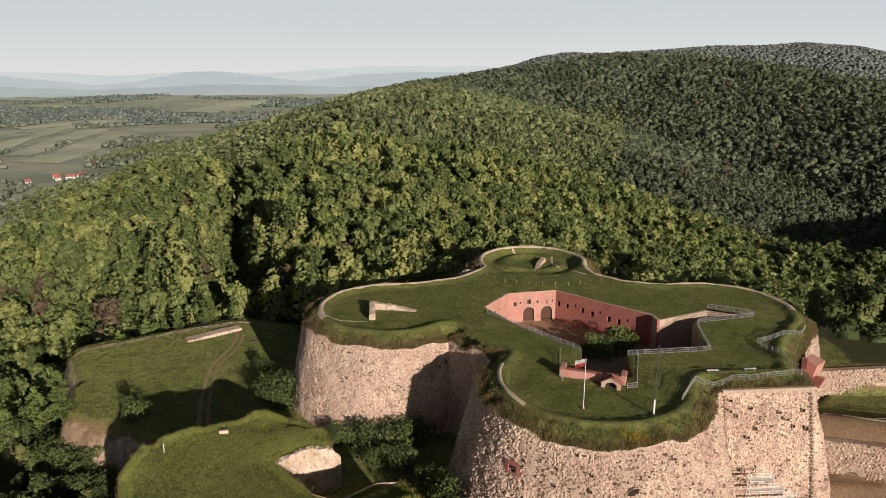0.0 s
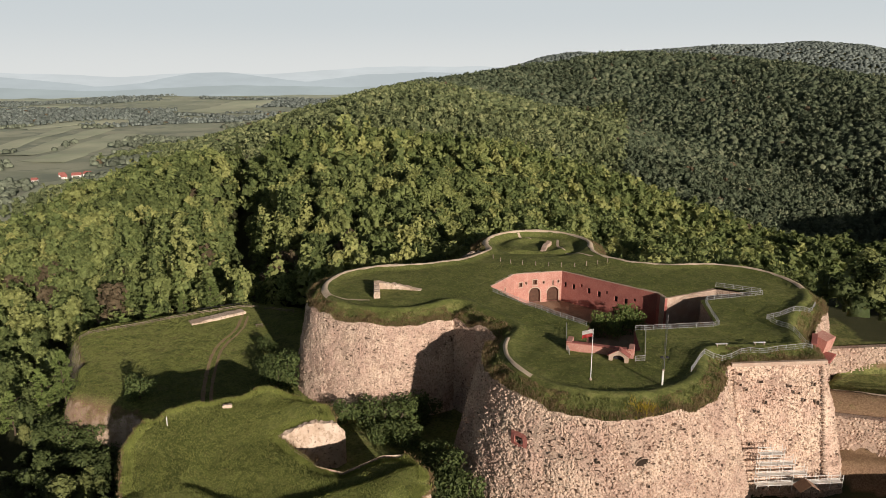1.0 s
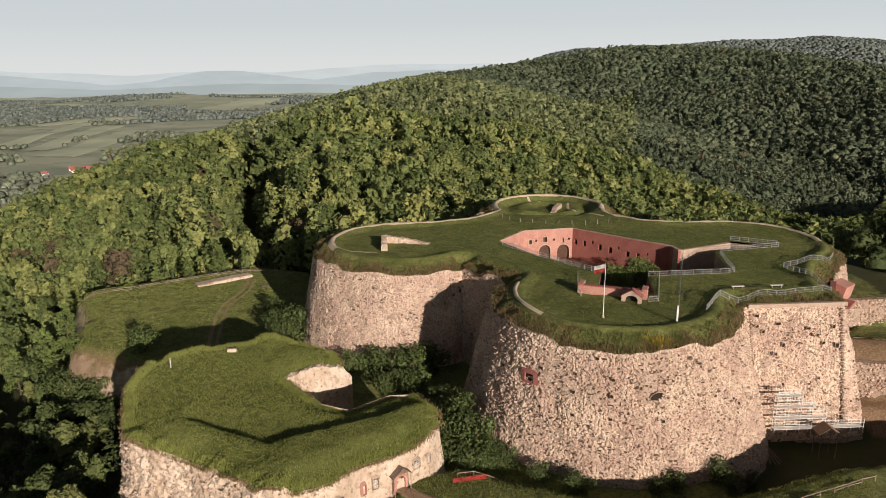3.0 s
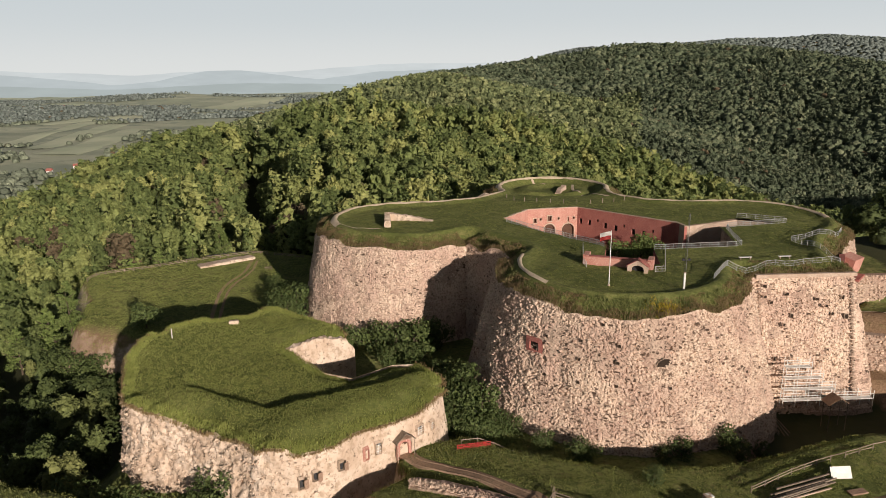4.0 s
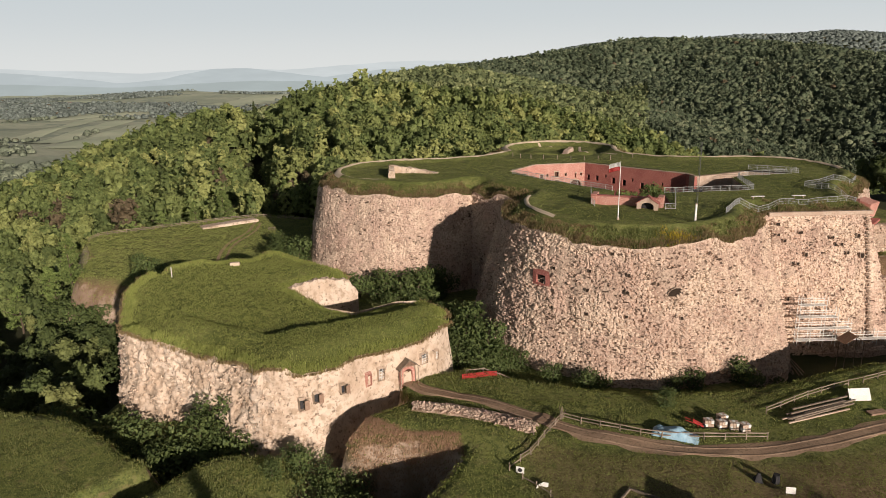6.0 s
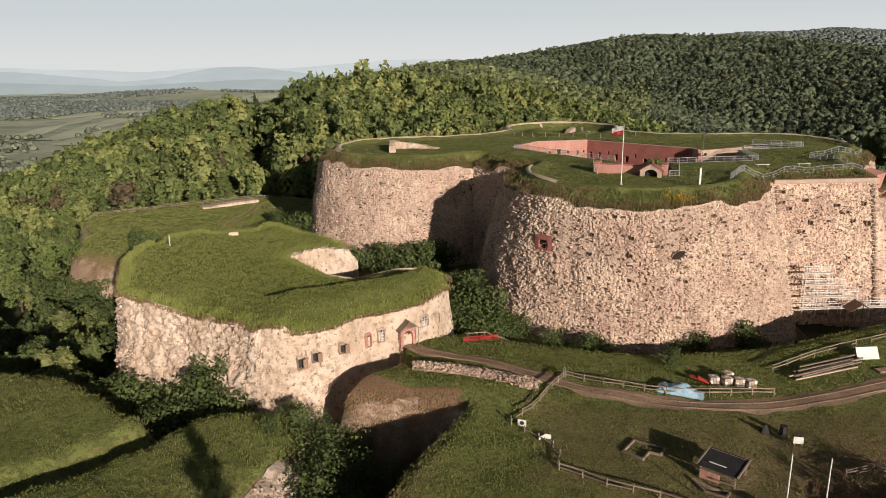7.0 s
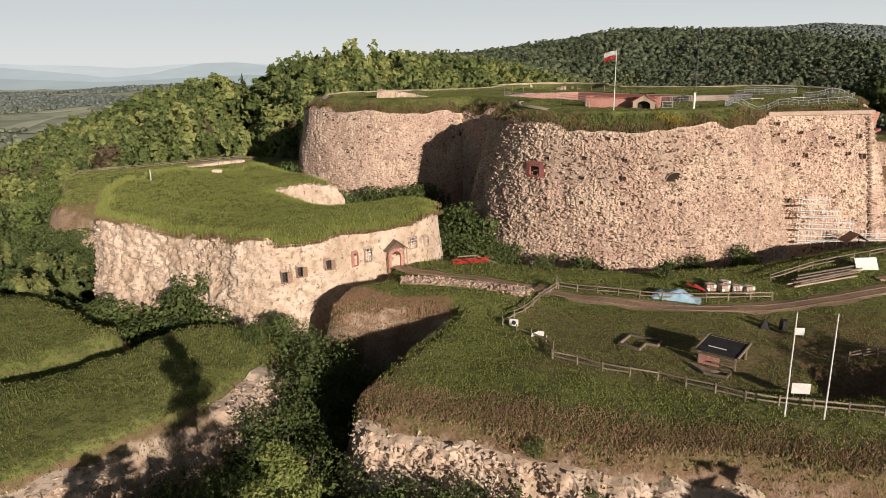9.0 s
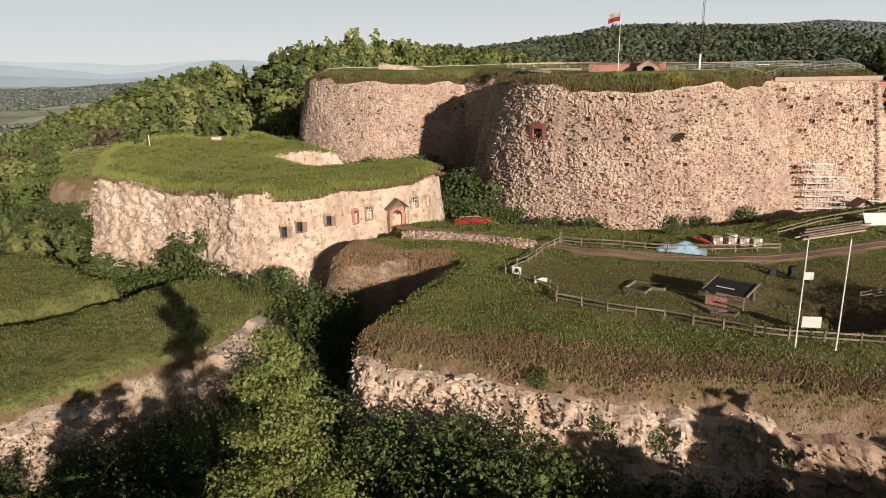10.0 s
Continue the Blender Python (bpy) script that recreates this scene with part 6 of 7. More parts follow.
# ---- outer walls ----
def outer_wall(name, a, b, z0, z1, seed, arch=()):
    line = resample([(*a, z1, 0.1), (*b, z1 - 0.6, 0.1)], 0.8, False)
    ob = root(name, Matrix(), "lower rubble stone outer wall below the keep", "wall", kind="structure")
    f = facade("wall_body", a, b, z0, z1 - 0.3, MASON, arch, 1.6, parent=ob)
    r = np.random.default_rng(seed)
    laid = []
    d = np.array(b) - np.array(a)
    ln = np.hypot(*d)
    d = d / ln
    n = np.array([d[1], -d[0], 0])
    z = z0
    while z < z1 - 0.4:
        h = r.uniform(0.45, 0.75)
        s = r.uniform(0, 0.4)
        while s < ln:
            w = r.uniform(0.5, 1.1)
            if r.uniform() < 0.75 and not any(abs(s + w / 2 - u) < ww / 2 + 0.6 and z < zz + hh + 0.4 for u, zz, ww, hh, _ in arch):
                dep = -n * r.uniform(0.12, 0.35)
                size = np.stack([np.array([d[0], d[1], 0]) * w * 0.94, dep, np.array([0, 0, h * 0.94])], 1)
                laid.append((int(r.integers(0, 14)), size, np.array([a[0] + d[0] * (s + w / 2), a[1] + d[1] * (s + w / 2), z + h / 2])))
            s += w
        z += h
    stones_joined("stonework", laid, STONE, ob, "uneven pale rubble stones")
    return ob


outer_wall("outer_wall_upper", (91.5, 159.6), (150, 165.5), 1.0, 8.4, 8)
outer_wall("outer_wall_lower", (79.0, 137.0), (94, 133.0), -8.5, 3.2, 9, [(9.5, -8.0, 3.6, 4.2, True)])
outer_wall("outer_wall_lower", (94, 133.0), (150, 119), -9, 3.2, 10)
wood_fence([(82, 147.5), (88, 145), (97.5, 141), (125, 133)], 1.0, 2.6, gz, (0.5, 0.95), "brown wooden handrail along the terrace", "fences on the terrace", 0.06)
tagged(ribbon("pavement", [(82, 146.4), (88, 143.9), (97.5, 139.9), (125, 131.9)], 1.6, ground_z, SAND, 1.5, 0.1), "pale stone walkway below the keep", "path", kind="structure")

# ---- openings of the lower battery ----
bn = outward(BATTERY)


def battery_window(x, y, z, w, h, arched, filled, shutter=False, lattice=False):
    i = int(np.argmin(np.hypot(BATTERY[:, 0] - x, BATTERY[:, 1] - y)))
    n = Vector((bn[i, 0], bn[i, 1], 0))
    side = Vector((-n.y, n.x, 0))
    ob = root("battery_window", Matrix(), "brick framed window in the pale rock face" if not shutter else "shuttered brick window in the pale rock face", "window", "windows of the battery", "structure")
    p = Vector((x, y, z)) + n * 0.55
    bm = bmesh.new()
    out, inn, rear = [], [], []
    shape = [(-0.5, 0), (0.5, 0)] + ([(0.5 * math.cos(math.pi * k / 6), 1 - 0.5 * w / h + 0.5 * w / h * math.sin(math.pi * k / 6)) for k in range(7)] if arched else [(0.5, 1), (-0.5, 1)])
    for a, b in shape:
        v = p + side * a * w + Vector((0, 0, b * h))
        cc = p + Vector((0, 0, h / 2))
        out.append(bm.verts.new(cc + (v - cc) * (1 + 0.25 / w) - n * 0.5))
        inn.append(bm.verts.new(v))
        rear.append(bm.verts.new(v - n * 0.75))
    m = len(shape)
    for k in range(m):
        j = (k + 1) % m
        bm.faces.new([out[k], out[j], inn[j], inn[k]])
        bm.faces.new([inn[k], inn[j], rear[j], rear[k]])
    fr_ob = part("frame", bm, PINKLITBRICK if filled is DOORWOOD else CHALK, ob)
    bm = bmesh.new()
    bm.faces.new([bm.verts.new(p + side * a * w + Vector((0, 0, b * h)) - n * 0.45) for a, b in shape])
    part("dark_opening", bm, filled, fr_ob)
    if shutter:
        toward = -1 if side.x < 0 else 1
        mm = Matrix.Translation(p + side * (toward * w * 0.85) + n * 0.2 + Vector((0, 0, h / 2 - 0.05))) @ Matrix.Rotation(math.atan2(side.y, side.x) + 0.25, 4, "Z")
        part("shutter", box((w * 1.05, 0.1, h * 1.02), mm, 0.02), SHUTTER, ob, "open weathered tan board shutter")
    if lattice:
        for k in range(1, 4):
            part("bar", box((0.05, 0.05, h), Matrix.Translation(p + side * (k / 4 - 0.5) * w + Vector((0, 0, h / 2)) - n * 0.2)), WHITE, fr_ob)
        for k in range(1, 4):
            part("bar", box((w, 0.05, 0.05), Matrix.Translation(p + Vector((0, 0, h * k / 4)) - n * 0.2) @ Matrix.Rotation(math.atan2(side.y, side.x), 4, "Z")), WHITE, fr_ob)


battery_window(-22.6, 86.9, -0.2, 0.68, 1.4, False, DARK, True)
battery_window(-20.9, 88.2, 0.15, 0.68, 1.35, False, DARK, True)
battery_window(-17.6, 90.4, 0.45, 0.7, 1.3, False, DARK, True)
battery_window(-14.5, 94.2, -0.2, 0.8, 1.8, False, DOORWOOD)
battery_window(-12.8, 95.6, 0.0, 1.0, 1.9, False, DARK, False, True)
battery_window(-6.8, 100.3, 0.6, 1.4, 1.6, False, DARK, False, True)
battery_window(-5.0, 102.2, 0.4, 0.8, 1.5, False, DARK, False, True)

# door porch of the battery
porch = root("battery_porch", Matrix(), "arched brick doorway under a small shingled gable roof", "porch", kind="structure")
i = int(np.argmin(np.hypot(BATTERY[:, 0] + 8.8, BATTERY[:, 1] - 98.3)))
n = Vector((bn[i, 0], bn[i, 1], 0))
side = Vector((-n.y, n.x, 0))
if side.x < 0:
    side = -side
c = Vector((-8.85, 97.35, 0))
fl = -1.4
prof = [(-1.25, -0.6), (-0.78, -0.6), (-0.78, 1.5)] + [(-0.78 * math.cos(math.pi * k / 8), 1.5 + 0.78 * math.sin(math.pi * k / 8)) for k in range(1, 8)] + [(0.78, 1.5), (0.78, -0.6), (1.25, -0.6), (1.25, 1.7)] + [(1.25 * math.cos(math.pi * k / 8), 1.7 + 1.1 * math.sin(math.pi * k / 8)) for k in range(1, 8)] + [(-1.25, 1.7)]
bm = bmesh.new()
fr = [bm.verts.new(c + side * u + Vector((0, 0, fl + z))) for u, z in prof]
bk = [bm.verts.new(c + side * u - n * 2.4 + Vector((0, 0, fl + z))) for u, z in prof]
for k in range(len(prof)):
    j = (k + 1) % len(prof)
    bm.faces.new([fr[k], fr[j], bk[j], bk[k]])
for t in tessellate_polygon([[Vector((u, z, 0)) for u, z in prof]]):
    bm.faces.new([fr[k] for k in t])
bmesh.ops.recalc_face_normals(bm, faces=bm.faces)
part("arch", bm, PINKLITBRICK, porch, "pink brick arch")
bm = bmesh.new()
bm.faces.new([bm.verts.new(c + side * u - n * 0.45 + Vector((0, 0, fl + z))) for u, z in ((-0.78, -0.6), (0.78, -0.6), (0.78, 2.4), (-0.78, 2.4))])
part("door", bm, DOORWOOD, porch, "dark brown wooden door")
bm = bmesh.new()
bm.faces.new([bm.verts.new(c + side * u + n * 0.25 + Vector((0, 0, fl + z))) for u, z in ((-1.4, 2.75), (1.4, 2.75), (0, 3.8))])
bmesh.ops.solidify(bm, geom=bm.faces[:], thickness=0.06)
part("gable_board", bm, SHUTTER, porch, "weathered brown gable boards")
for s in (-1, 1):
    bm = bmesh.new()
    q = [c + side * s * 1.75 + n * 0.7 + Vector((0, 0, fl + 2.5)), c + n * 0.7 + Vector((0, 0, fl + 3.85)), c - n * 2.2 + Vector((0, 0, fl + 3.85)), c + side * s * 1.75 - n * 2.2 + Vector((0, 0, fl + 2.5))]
    lo, hi = [bm.verts.new(v) for v in q], [bm.verts.new(v + Vector((0, 0, 0.14))) for v in q]
    bm.faces.new(hi)
    bm.faces.new(lo)
    for k in range(4):
        bm.faces.new([lo[k], lo[(k + 1) % 4], hi[(k + 1) % 4], hi[k]])
    bmesh.ops.recalc_face_normals(bm, faces=bm.faces)
    part("roof_slope", bm, WOOD, porch, "grey shingled roof slope")
    part("roof_post", rod(c + side * s * 1.45 + n * 0.6 + Vector((0, 0, fl - 0.6)), c + side * s * 1.45 + n * 0.6 + Vector((0, 0, fl + 2.75)), 0.07, None, 6), WOOD, porch)

# court wall in the battery's notch
rubble_wall("court_wall", [(-33.0, 123.8), (-31.0, 126.4), (-27.3, 129.3), (-23.2, 129.8), (-21.8, 131.5)], (5.1 - gz(-33, 124), 5.4 - gz(-31, 126), 5.3 - gz(-27, 129), 5.0 - gz(-23, 130), 2.0 - gz(-22, 131)), 1.2, gz, CHALK, "pale plastered court wall with a brick arch", "wall", 12)
mark = root("marker_post", pose(-55, 124.2, bz(-55, 124.2)), "thin white survey post in the long grass", "post")
part("shaft", box((0.16, 0.16, 2.2), pose(0, 0, 0.9), 0.02), WHITE, mark)
part("cap", box((0.2, 0.2, 0.06), pose(0, 0, 2.0), 0.01), STEEL, mark)
rubble_wall("stone_block", [(-46.4, 131.6), (-44.6, 131.9)], (0.6, 0.7), 0.9, bz, CHALK, "pale stone block lying in the grass", "stone", 13)

# ---- back meadow ----
rubble_wall("ruined_wall", [(-80, 205.2), (-72, 210.6), (-66.4, 215.4)], (0.6, 0.8, 0.6), 4.0, gz, CHALK, "long pale ruined wall in the meadow", "ruin", 14)
wood_fence([(-116, 204.5), (-98, 211), (-82, 218), (-68, 226)], 1.1, 4.0, gz, (0.5, 1.0), "dark wooden rail fence at the meadow's edge", "fences in the meadow", 0.08, DARK)
tagged(ribbon("cart_track", [(-66, 213), (-64, 200), (-67, 188), (-64, 172), (-60, 156), (-55, 146)], 1.0, ground_z, EARTH, 1.5, 0.3), "worn earth cart track across the meadow", "track", kind="structure")
tagged(ribbon("cart_track", [(-64, 212), (-62, 200), (-65, 188), (-62, 172), (-58, 156), (-53, 146)], 0.8, ground_z, EARTH, 1.5, 0.3), "worn earth cart track across the meadow", "track", kind="structure")
table = root("picnic_table", pose(-58, 203, gz(-58, 203), 0, 0, 20), "weathered wooden picnic table in the meadow", "table")
part("tabletop", box((2.2, 0.8, 0.08), pose(0, 0, 0.74), 0.01), WOOD, table)
for s in (-1, 1):
    part("bench_board", box((2.2, 0.3, 0.06), pose(0, s * 0.75, 0.45), 0.01), WOOD, table)
    part("trestle", box((0.1, 1.6, 0.1), pose(s * 0.8, 0, 0.42), 0.01), WOOD, table)
    part("leg", box((0.1, 0.7, 0.75), pose(s * 0.8, 0, 0.36), 0.01), WOOD, table)

# ---- terrace ----
road = tagged(ribbon("road", ROAD_LINE, 3.1, ground_z, EARTH, 1.0, 0.4, 0.06, 8), "rutted reddish earth road along the terrace", "road", kind="structure")
for off in (-0.8, 0.8):
    p = np.array(ROAD_LINE)
    t = np.gradient(p, axis=0)
    t /= np.hypot(t[:, 0], t[:, 1])[:, None]
    q = p + np.stack([-t[:, 1], t[:, 0]], 1) * off
    tagged(ribbon("wheel_rut", q.tolist(), 0.5, ground_z, RUT, 1.0, 0.5, 0.1), "pale wheel rut in the earth road", "rut", kind="structure")

wood_fence([(9.3, 63.8), (12, 62.2), (14.5, 60.4), (17.1, 59.8), (19.5, 58.3), (22, 56.5), (24.6, 54.2), (27.2, 53.2), (30, 52.2), (34, 51)], 0.95, 2.55, gz, (0.35, 0.8), "weathered grey two-rail wooden fence on the terrace", "fences on the terrace")
wood_fence([(12.6, 85.8), (8.2, 77.2), (5.0, 73.8)], 1.0, 2.1, gz, (0.4, 0.85), "weathered grey two-rail wooden fence on the terrace", "fences on the terrace")
wood_fence([(5.0, 73.6), (8.3, 69.8), (9.9, 67.6), (9.3, 64.4)], 0.8, 2.1, gz, (0.4,), "sagging low wooden fence on the terrace", "fences on the terrace")
wood_fence([(12.9, 86), (16.3, 83.9), (21.2, 81.6), (25.4, 80.6), (31, 80.3), (37.6, 80.2)], 1.0, 2.6, gz, (0.45, 0.9), "weathered grey two-rail wooden fence beside the road", "fences on the terrace")
wood_fence([(0, 101.5), (6, 102.5), (12, 100.5), (20, 97.5)], 1.0, 2.6, gz, (0.9,), "single-rail wooden fence on the bank", "fences on the terrace")
wood_fence([(37, 62), (40.5, 63), (43, 62)], 1.1, 1.7, gz, (0.4, 0.7, 1.0), "weathered wooden railing beside the pit", "fences on the terrace")
wood_fence([(40, 86.5), (52, 92.5), (64, 96.5)], 1.0, 2.6, gz, (0.45, 0.9), "weathered grey wooden fence above the moat", "fences on the terrace")
brush = root("brush_bundle", pose(12.8, 86.2, gz(12.8, 86.2)), "bundle of upright pale stakes at the gate", "stakes")
for k in range(7):
    part("stake", rod((random.uniform(-0.4, 0.4), random.uniform(-0.3, 0.3), -0.1), (random.uniform(-0.7, 0.7), random.uniform(-0.4, 0.4), random.uniform(1.2, 1.9)), 0.05, 0.03, 5), WOOD, brush)

# hut
hut = root("shelter", pose(23.0, 62.6, -0.85, 0, 0, math.degrees(math.atan2(-0.64, 0.77))), "small timber shelter with a dark sloping felt roof", "hut")
W, D = 3.6, 2.9
zb, zf = 1.8, 1.4
bm = bmesh.new()
q = [(-0.2, -0.25, zf), (W + 0.2, -0.25, zf), (W + 0.2, D + 0.2, zb), (-0.2, D + 0.2, zb)]
lo, hi = [bm.verts.new(v) for v in q], [bm.verts.new((v[0], v[1], v[2] + 0.1)) for v in q]
bm.faces.new(hi)
bm.faces.new(lo[::-1])
for k in range(4):
    bm.faces.new([lo[k], lo[(k + 1) % 4], hi[(k + 1) % 4], hi[k]])
hut_roof = part("roof", bm, DARK, hut, "dark felt roof")
for x in (-0.2, W + 0.2):
    part("barge_board", box((0.16, math.hypot(D + 0.45, zb - zf), 0.16), Matrix.Translation((x, D / 2 - 0.02, (zb + zf) / 2 + 0.12)) @ Matrix.Rotation(math.atan2(zb - zf, D + 0.45), 4, "X"), 0.01), WOOD, hut)
for x in (0.1, W - 0.1):
    part("corner_post", box((0.16, 0.16, zf + 0.4), pose(x, 0.0, zf / 2 - 0.15), 0.01), WOOD, hut)
    part("corner_post", box((0.16, 0.16, zb + 0.4), pose(x, D - 0.1, zb / 2 - 0.15), 0.01), WOOD, hut)
part("front_board", box((1.9, 0.1, 1.0), pose(1.1, -0.02, 0.45), 0.02), PINKLITBRICK, hut, "reddish brick-coloured front panel")
part("beam", box((W, 0.12, 0.14), pose(W / 2, -0.08, 1.08), 0.01), WOOD, hut)
part("beam", box((2.0, 0.12, 0.12), pose(W - 1.1, -0.3, 0.55), 0.01), WOOD, hut)
for k in range(4):
    part("back_board", box((W, 0.06, 0.42), pose(W / 2, D, 0.25 + 0.48 * k), 0.01), WOOD, hut)
part("roof_batten", box((1.7, 0.1, 0.08), pose(1.6, 0.5, zf + 0.36), 0.01), WHITE, hut_roof)


def timber_frame(pts, group="timber ground frames"):
    ob = root("ground_frame", pose(*pts[0], gz(*pts[0])), "low timber edging frame on the grass", "edging", group)
    inv = ob.matrix_world.inverted()
    for a, b in zip(pts, pts[1:] + pts[:1]):
        va, vb = Vector((*a, gz(*a) + 0.12)), Vector((*b, gz(*b) + 0.12))
        d = vb - va
        o = part("beam", box((d.length + 0.15, 0.2, 0.3), Matrix.Translation((va + vb) / 2) @ d.to_track_quat("X", "Z").to_matrix().to_4x4(), 0.02), WOOD, ob)
        o.matrix_local = inv


timber_frame([(16.6, 67.4), (18.2, 69.6), (21.0, 67.6), (20.2, 66.4), (19.2, 67.0), (18.2, 65.6)])
timber_frame([(22.2, 62.0), (23.6, 60.4), (25.0, 59.6), (24.4, 58.8), (22.8, 60)])

for x, y in ((26.4, 51.6), (29.2, 50.9)):
    ob = root("banner_pole", pose(x, y, gz(x, y)), "tall slim white metal pole on the terrace", "pole", "white poles on the terrace")
    part("shaft", rod((0, 0, -0.3), (0, 0, 8.9), 0.075, 0.05, 8), WHITE, ob)
    part("cap", rod((0, 0, 8.85), (0, 0, 9.0), 0.08, 0.02, 8), STEEL, ob)


def sign(x, y, yaw, w, h, z, label, dark_mark=False, tilt=0):
    ob = root("sign_board", pose(x, y, gz(x, y), 0, 0, yaw), label, "sign", "sign boards on the terrace")
    part("board", box((w, 0.05, h), pose(0, 0, z + h / 2, tilt), 0.01), WHITE, ob)
    for s in (-1, 1):
        part("leg", box((0.08, 0.08, z + 0.3), pose(s * w * 0.35, 0.06, z / 2 - 0.1), 0.01), WOOD, ob)
    if dark_mark:
        bm = bmesh.new()
        bmesh.ops.create_cone(bm, cap_ends=True, segments=16, radius1=h * 0.32, radius2=h * 0.32, depth=0.02, matrix=pose(0, -0.04, z + h / 2, 90))
        part("round_mark", bm, DARK, ob, "dark round mark")


sign(28.9, 54.4, -8, 1.5, 0.95, 0.5, "white information board on short legs")
sign(35.2, 68.2, -10, 1.0, 0.8, 0.35, "small white board on the grass")
sign(6.2, 72.9, -20, 1.0, 0.8, 0.25, "white board with a dark round mark on the fence", True)
sign(2.8, 116, 8, 1.1, 0.9, 1.0, "small pale information board by the wall")
ab = root("sandwich_board", pose(8.5, 70.4, gz(8.5, 70.4), 0, 0, 15), "small white folding board fallen by the fence", "sign")
part("leaf", box((0.9, 0.06, 0.5), pose(-0.3, 0, 0.25, 20, 0, 25), 0.01), WHITE, ab)
part("leaf", box((0.7, 0.06, 0.5), pose(0.4, 0, 0.25, -15, 0, -30), 0.01), WHITE, ab)
for x, y, h, r in ((33.0, 71.3, 1.1, 0.75), (34.8, 70.9, 1.2, 0.45)):
    bm = bmesh.new()
    bmesh.ops.create_cone(bm, cap_ends=True, segments=4 if r > 0.5 else 6, radius1=r, radius2=r * (0.12 if r > 0.5 else 0.85), depth=h, matrix=pose(0, 0, h / 2 - 0.1, 0, 0, 30))
    bmesh.ops.subdivide_edges(bm, edges=bm.edges[:], cuts=2)
    for v in bm.verts:
        v.co += Vector((random.uniform(-0.05, 0.05), random.uniform(-0.05, 0.05), random.uniform(-0.04, 0.04)))
    ob = part("boundary_stone", bm, DARK)
    ob.matrix_world = pose(x, y, gz(x, y))
    tagged(ob, "dark weathered pointed stone on the grass" if r > 0.5 else "dark squat stone post on the grass", "stone")


# tarpaulin heap
bm = bmesh.new()
bmesh.ops.create_grid(bm, x_segments=26, y_segments=14, size=1)
for v in bm.verts:
    u, w = v.co.x, v.co.y
    r = max(abs(u), abs(w))
    h = 1.25 * (1 - r ** 3) * (0.75 + 0.25 * math.sin(u * 5 + 1)) * (0.6 + 0.4 * (1 - u))
    v.co = Vector((u * 2.9 + 0.12 * noise.noise(Vector((u * 4, w * 4, 1))), w * 1.25 + 0.15 * noise.noise(Vector((u * 5, w * 3, 7))), max(0.03, h + 0.14 * noise.noise(Vector((u * 6, w * 6, 3))))))
tarp = part("tarpaulin", bm, TARP, None, "", True)
tarp.matrix_world = pose(26.6, 81.4, gz(26.6, 81.4), 0, 0, -24)
tagged(tarp, "crumpled pale blue tarpaulin over a heap by the fence", "tarpaulin")
pale = root("pallet", pose(31.4, 83.6, gz(31.4, 83.6)), "wooden pallet stacked with pale stone blocks", "pallet", "pallets of stone")
for k in range(5):
    part("slat", box((1.2, 0.14, 0.03), pose(0, -0.48 + 0.24 * k, 0.13)), WOOD, pale)
for k in (-1, 0, 1):
    part("runner", box((0.1, 1.1, 0.12), pose(0.5 * k, 0, 0.05)), WOOD, pale)
for i in range(3):
    for j in range(2):
        for k in range(2):
            part("block", box((0.37, 0.5, 0.42), pose(-0.4 + 0.4 * i, -0.27 + 0.54 * j, 0.37 + 0.44 * k, 0, 0, random.uniform(-3, 3)), 0.02), COPE if (i + j + k) % 3 else WHITE, pale)
for x, y, yaw in ((33.0, 83.3, 10), (34.4, 82.9, -5), (35.6, 82.4, 12), (33.6, 84.9, 20)):
    ob = copy_thing(pale, pose(x, y, gz(x, y), 0, 0, yaw))
cart = root("red_barrow", pose(29.8, 83.4, gz(29.8, 83.4), 0, 0, -15), "red metal barrow tipped beside the stacked stone", "barrow")
part("tray", box((1.5, 0.8, 0.12), pose(0.2, 0, 0.6, 0, 25), 0.03), REDPAINT, cart)
for s in (-1, 1):
    part("shaft", rod((-1.4, 0.35 * s, 1.0), (0.8, 0.3 * s, 0.35), 0.05, None, 6), REDPAINT, cart)
    part("leg", rod((0.2, 0.3 * s, 0.55), (0.2, 0.34 * s, 0), 0.04, None, 6), REDPAINT, cart)
bm = bmesh.new()
bmesh.ops.create_cone(bm, cap_ends=True, segments=14, radius1=0.25, radius2=0.25, depth=0.12, matrix=pose(0.95, 0, 0.25, 90))
part("wheel", bm, DARK, cart)
for k in range(12):
    x, y = 41.0 + 0.25 * k, 85.0 + 0.2 * k - 0.55 * (k % 4)
    ob = part("timber_beam", box((random.uniform(8, 11.5), 0.22, 0.2), Matrix(), 0.02), WOOD if k % 3 else COPE)
    ob.matrix_world = pose(x + 4.6, y + 1.2, gz(x + 4.6, y + 1.2) + 0.15 + 0.22 * (k % 3), 0, -1.5, 20 + random.uniform(-3, 3))
    tagged(ob, "long pale sawn timber beam stacked on the bank", "beam", "stacked beams")
ban = root("white_panel", pose(53.6, 89.4, gz(53.6, 89.4), 0, 0, 12), "large white sheet panel leaning on timber", "panel")
part("sheet", box((3.0, 0.08, 1.7), pose(0, 0, 1.0, -30, 0, -8), 0.02), WHITE, ban)
for s in (-1, 1):
    part("strut", rod((1.2 * s, 1.3, 0), (1.2 * s, 0.5, 1.8), 0.06, None, 6), WOOD, ban)
bar = root("barrier_mesh", pose(2.0, 100.6, gz(2, 100.6), 0, 0, 14), "slumped red plastic barrier mesh on the bank", "barrier")
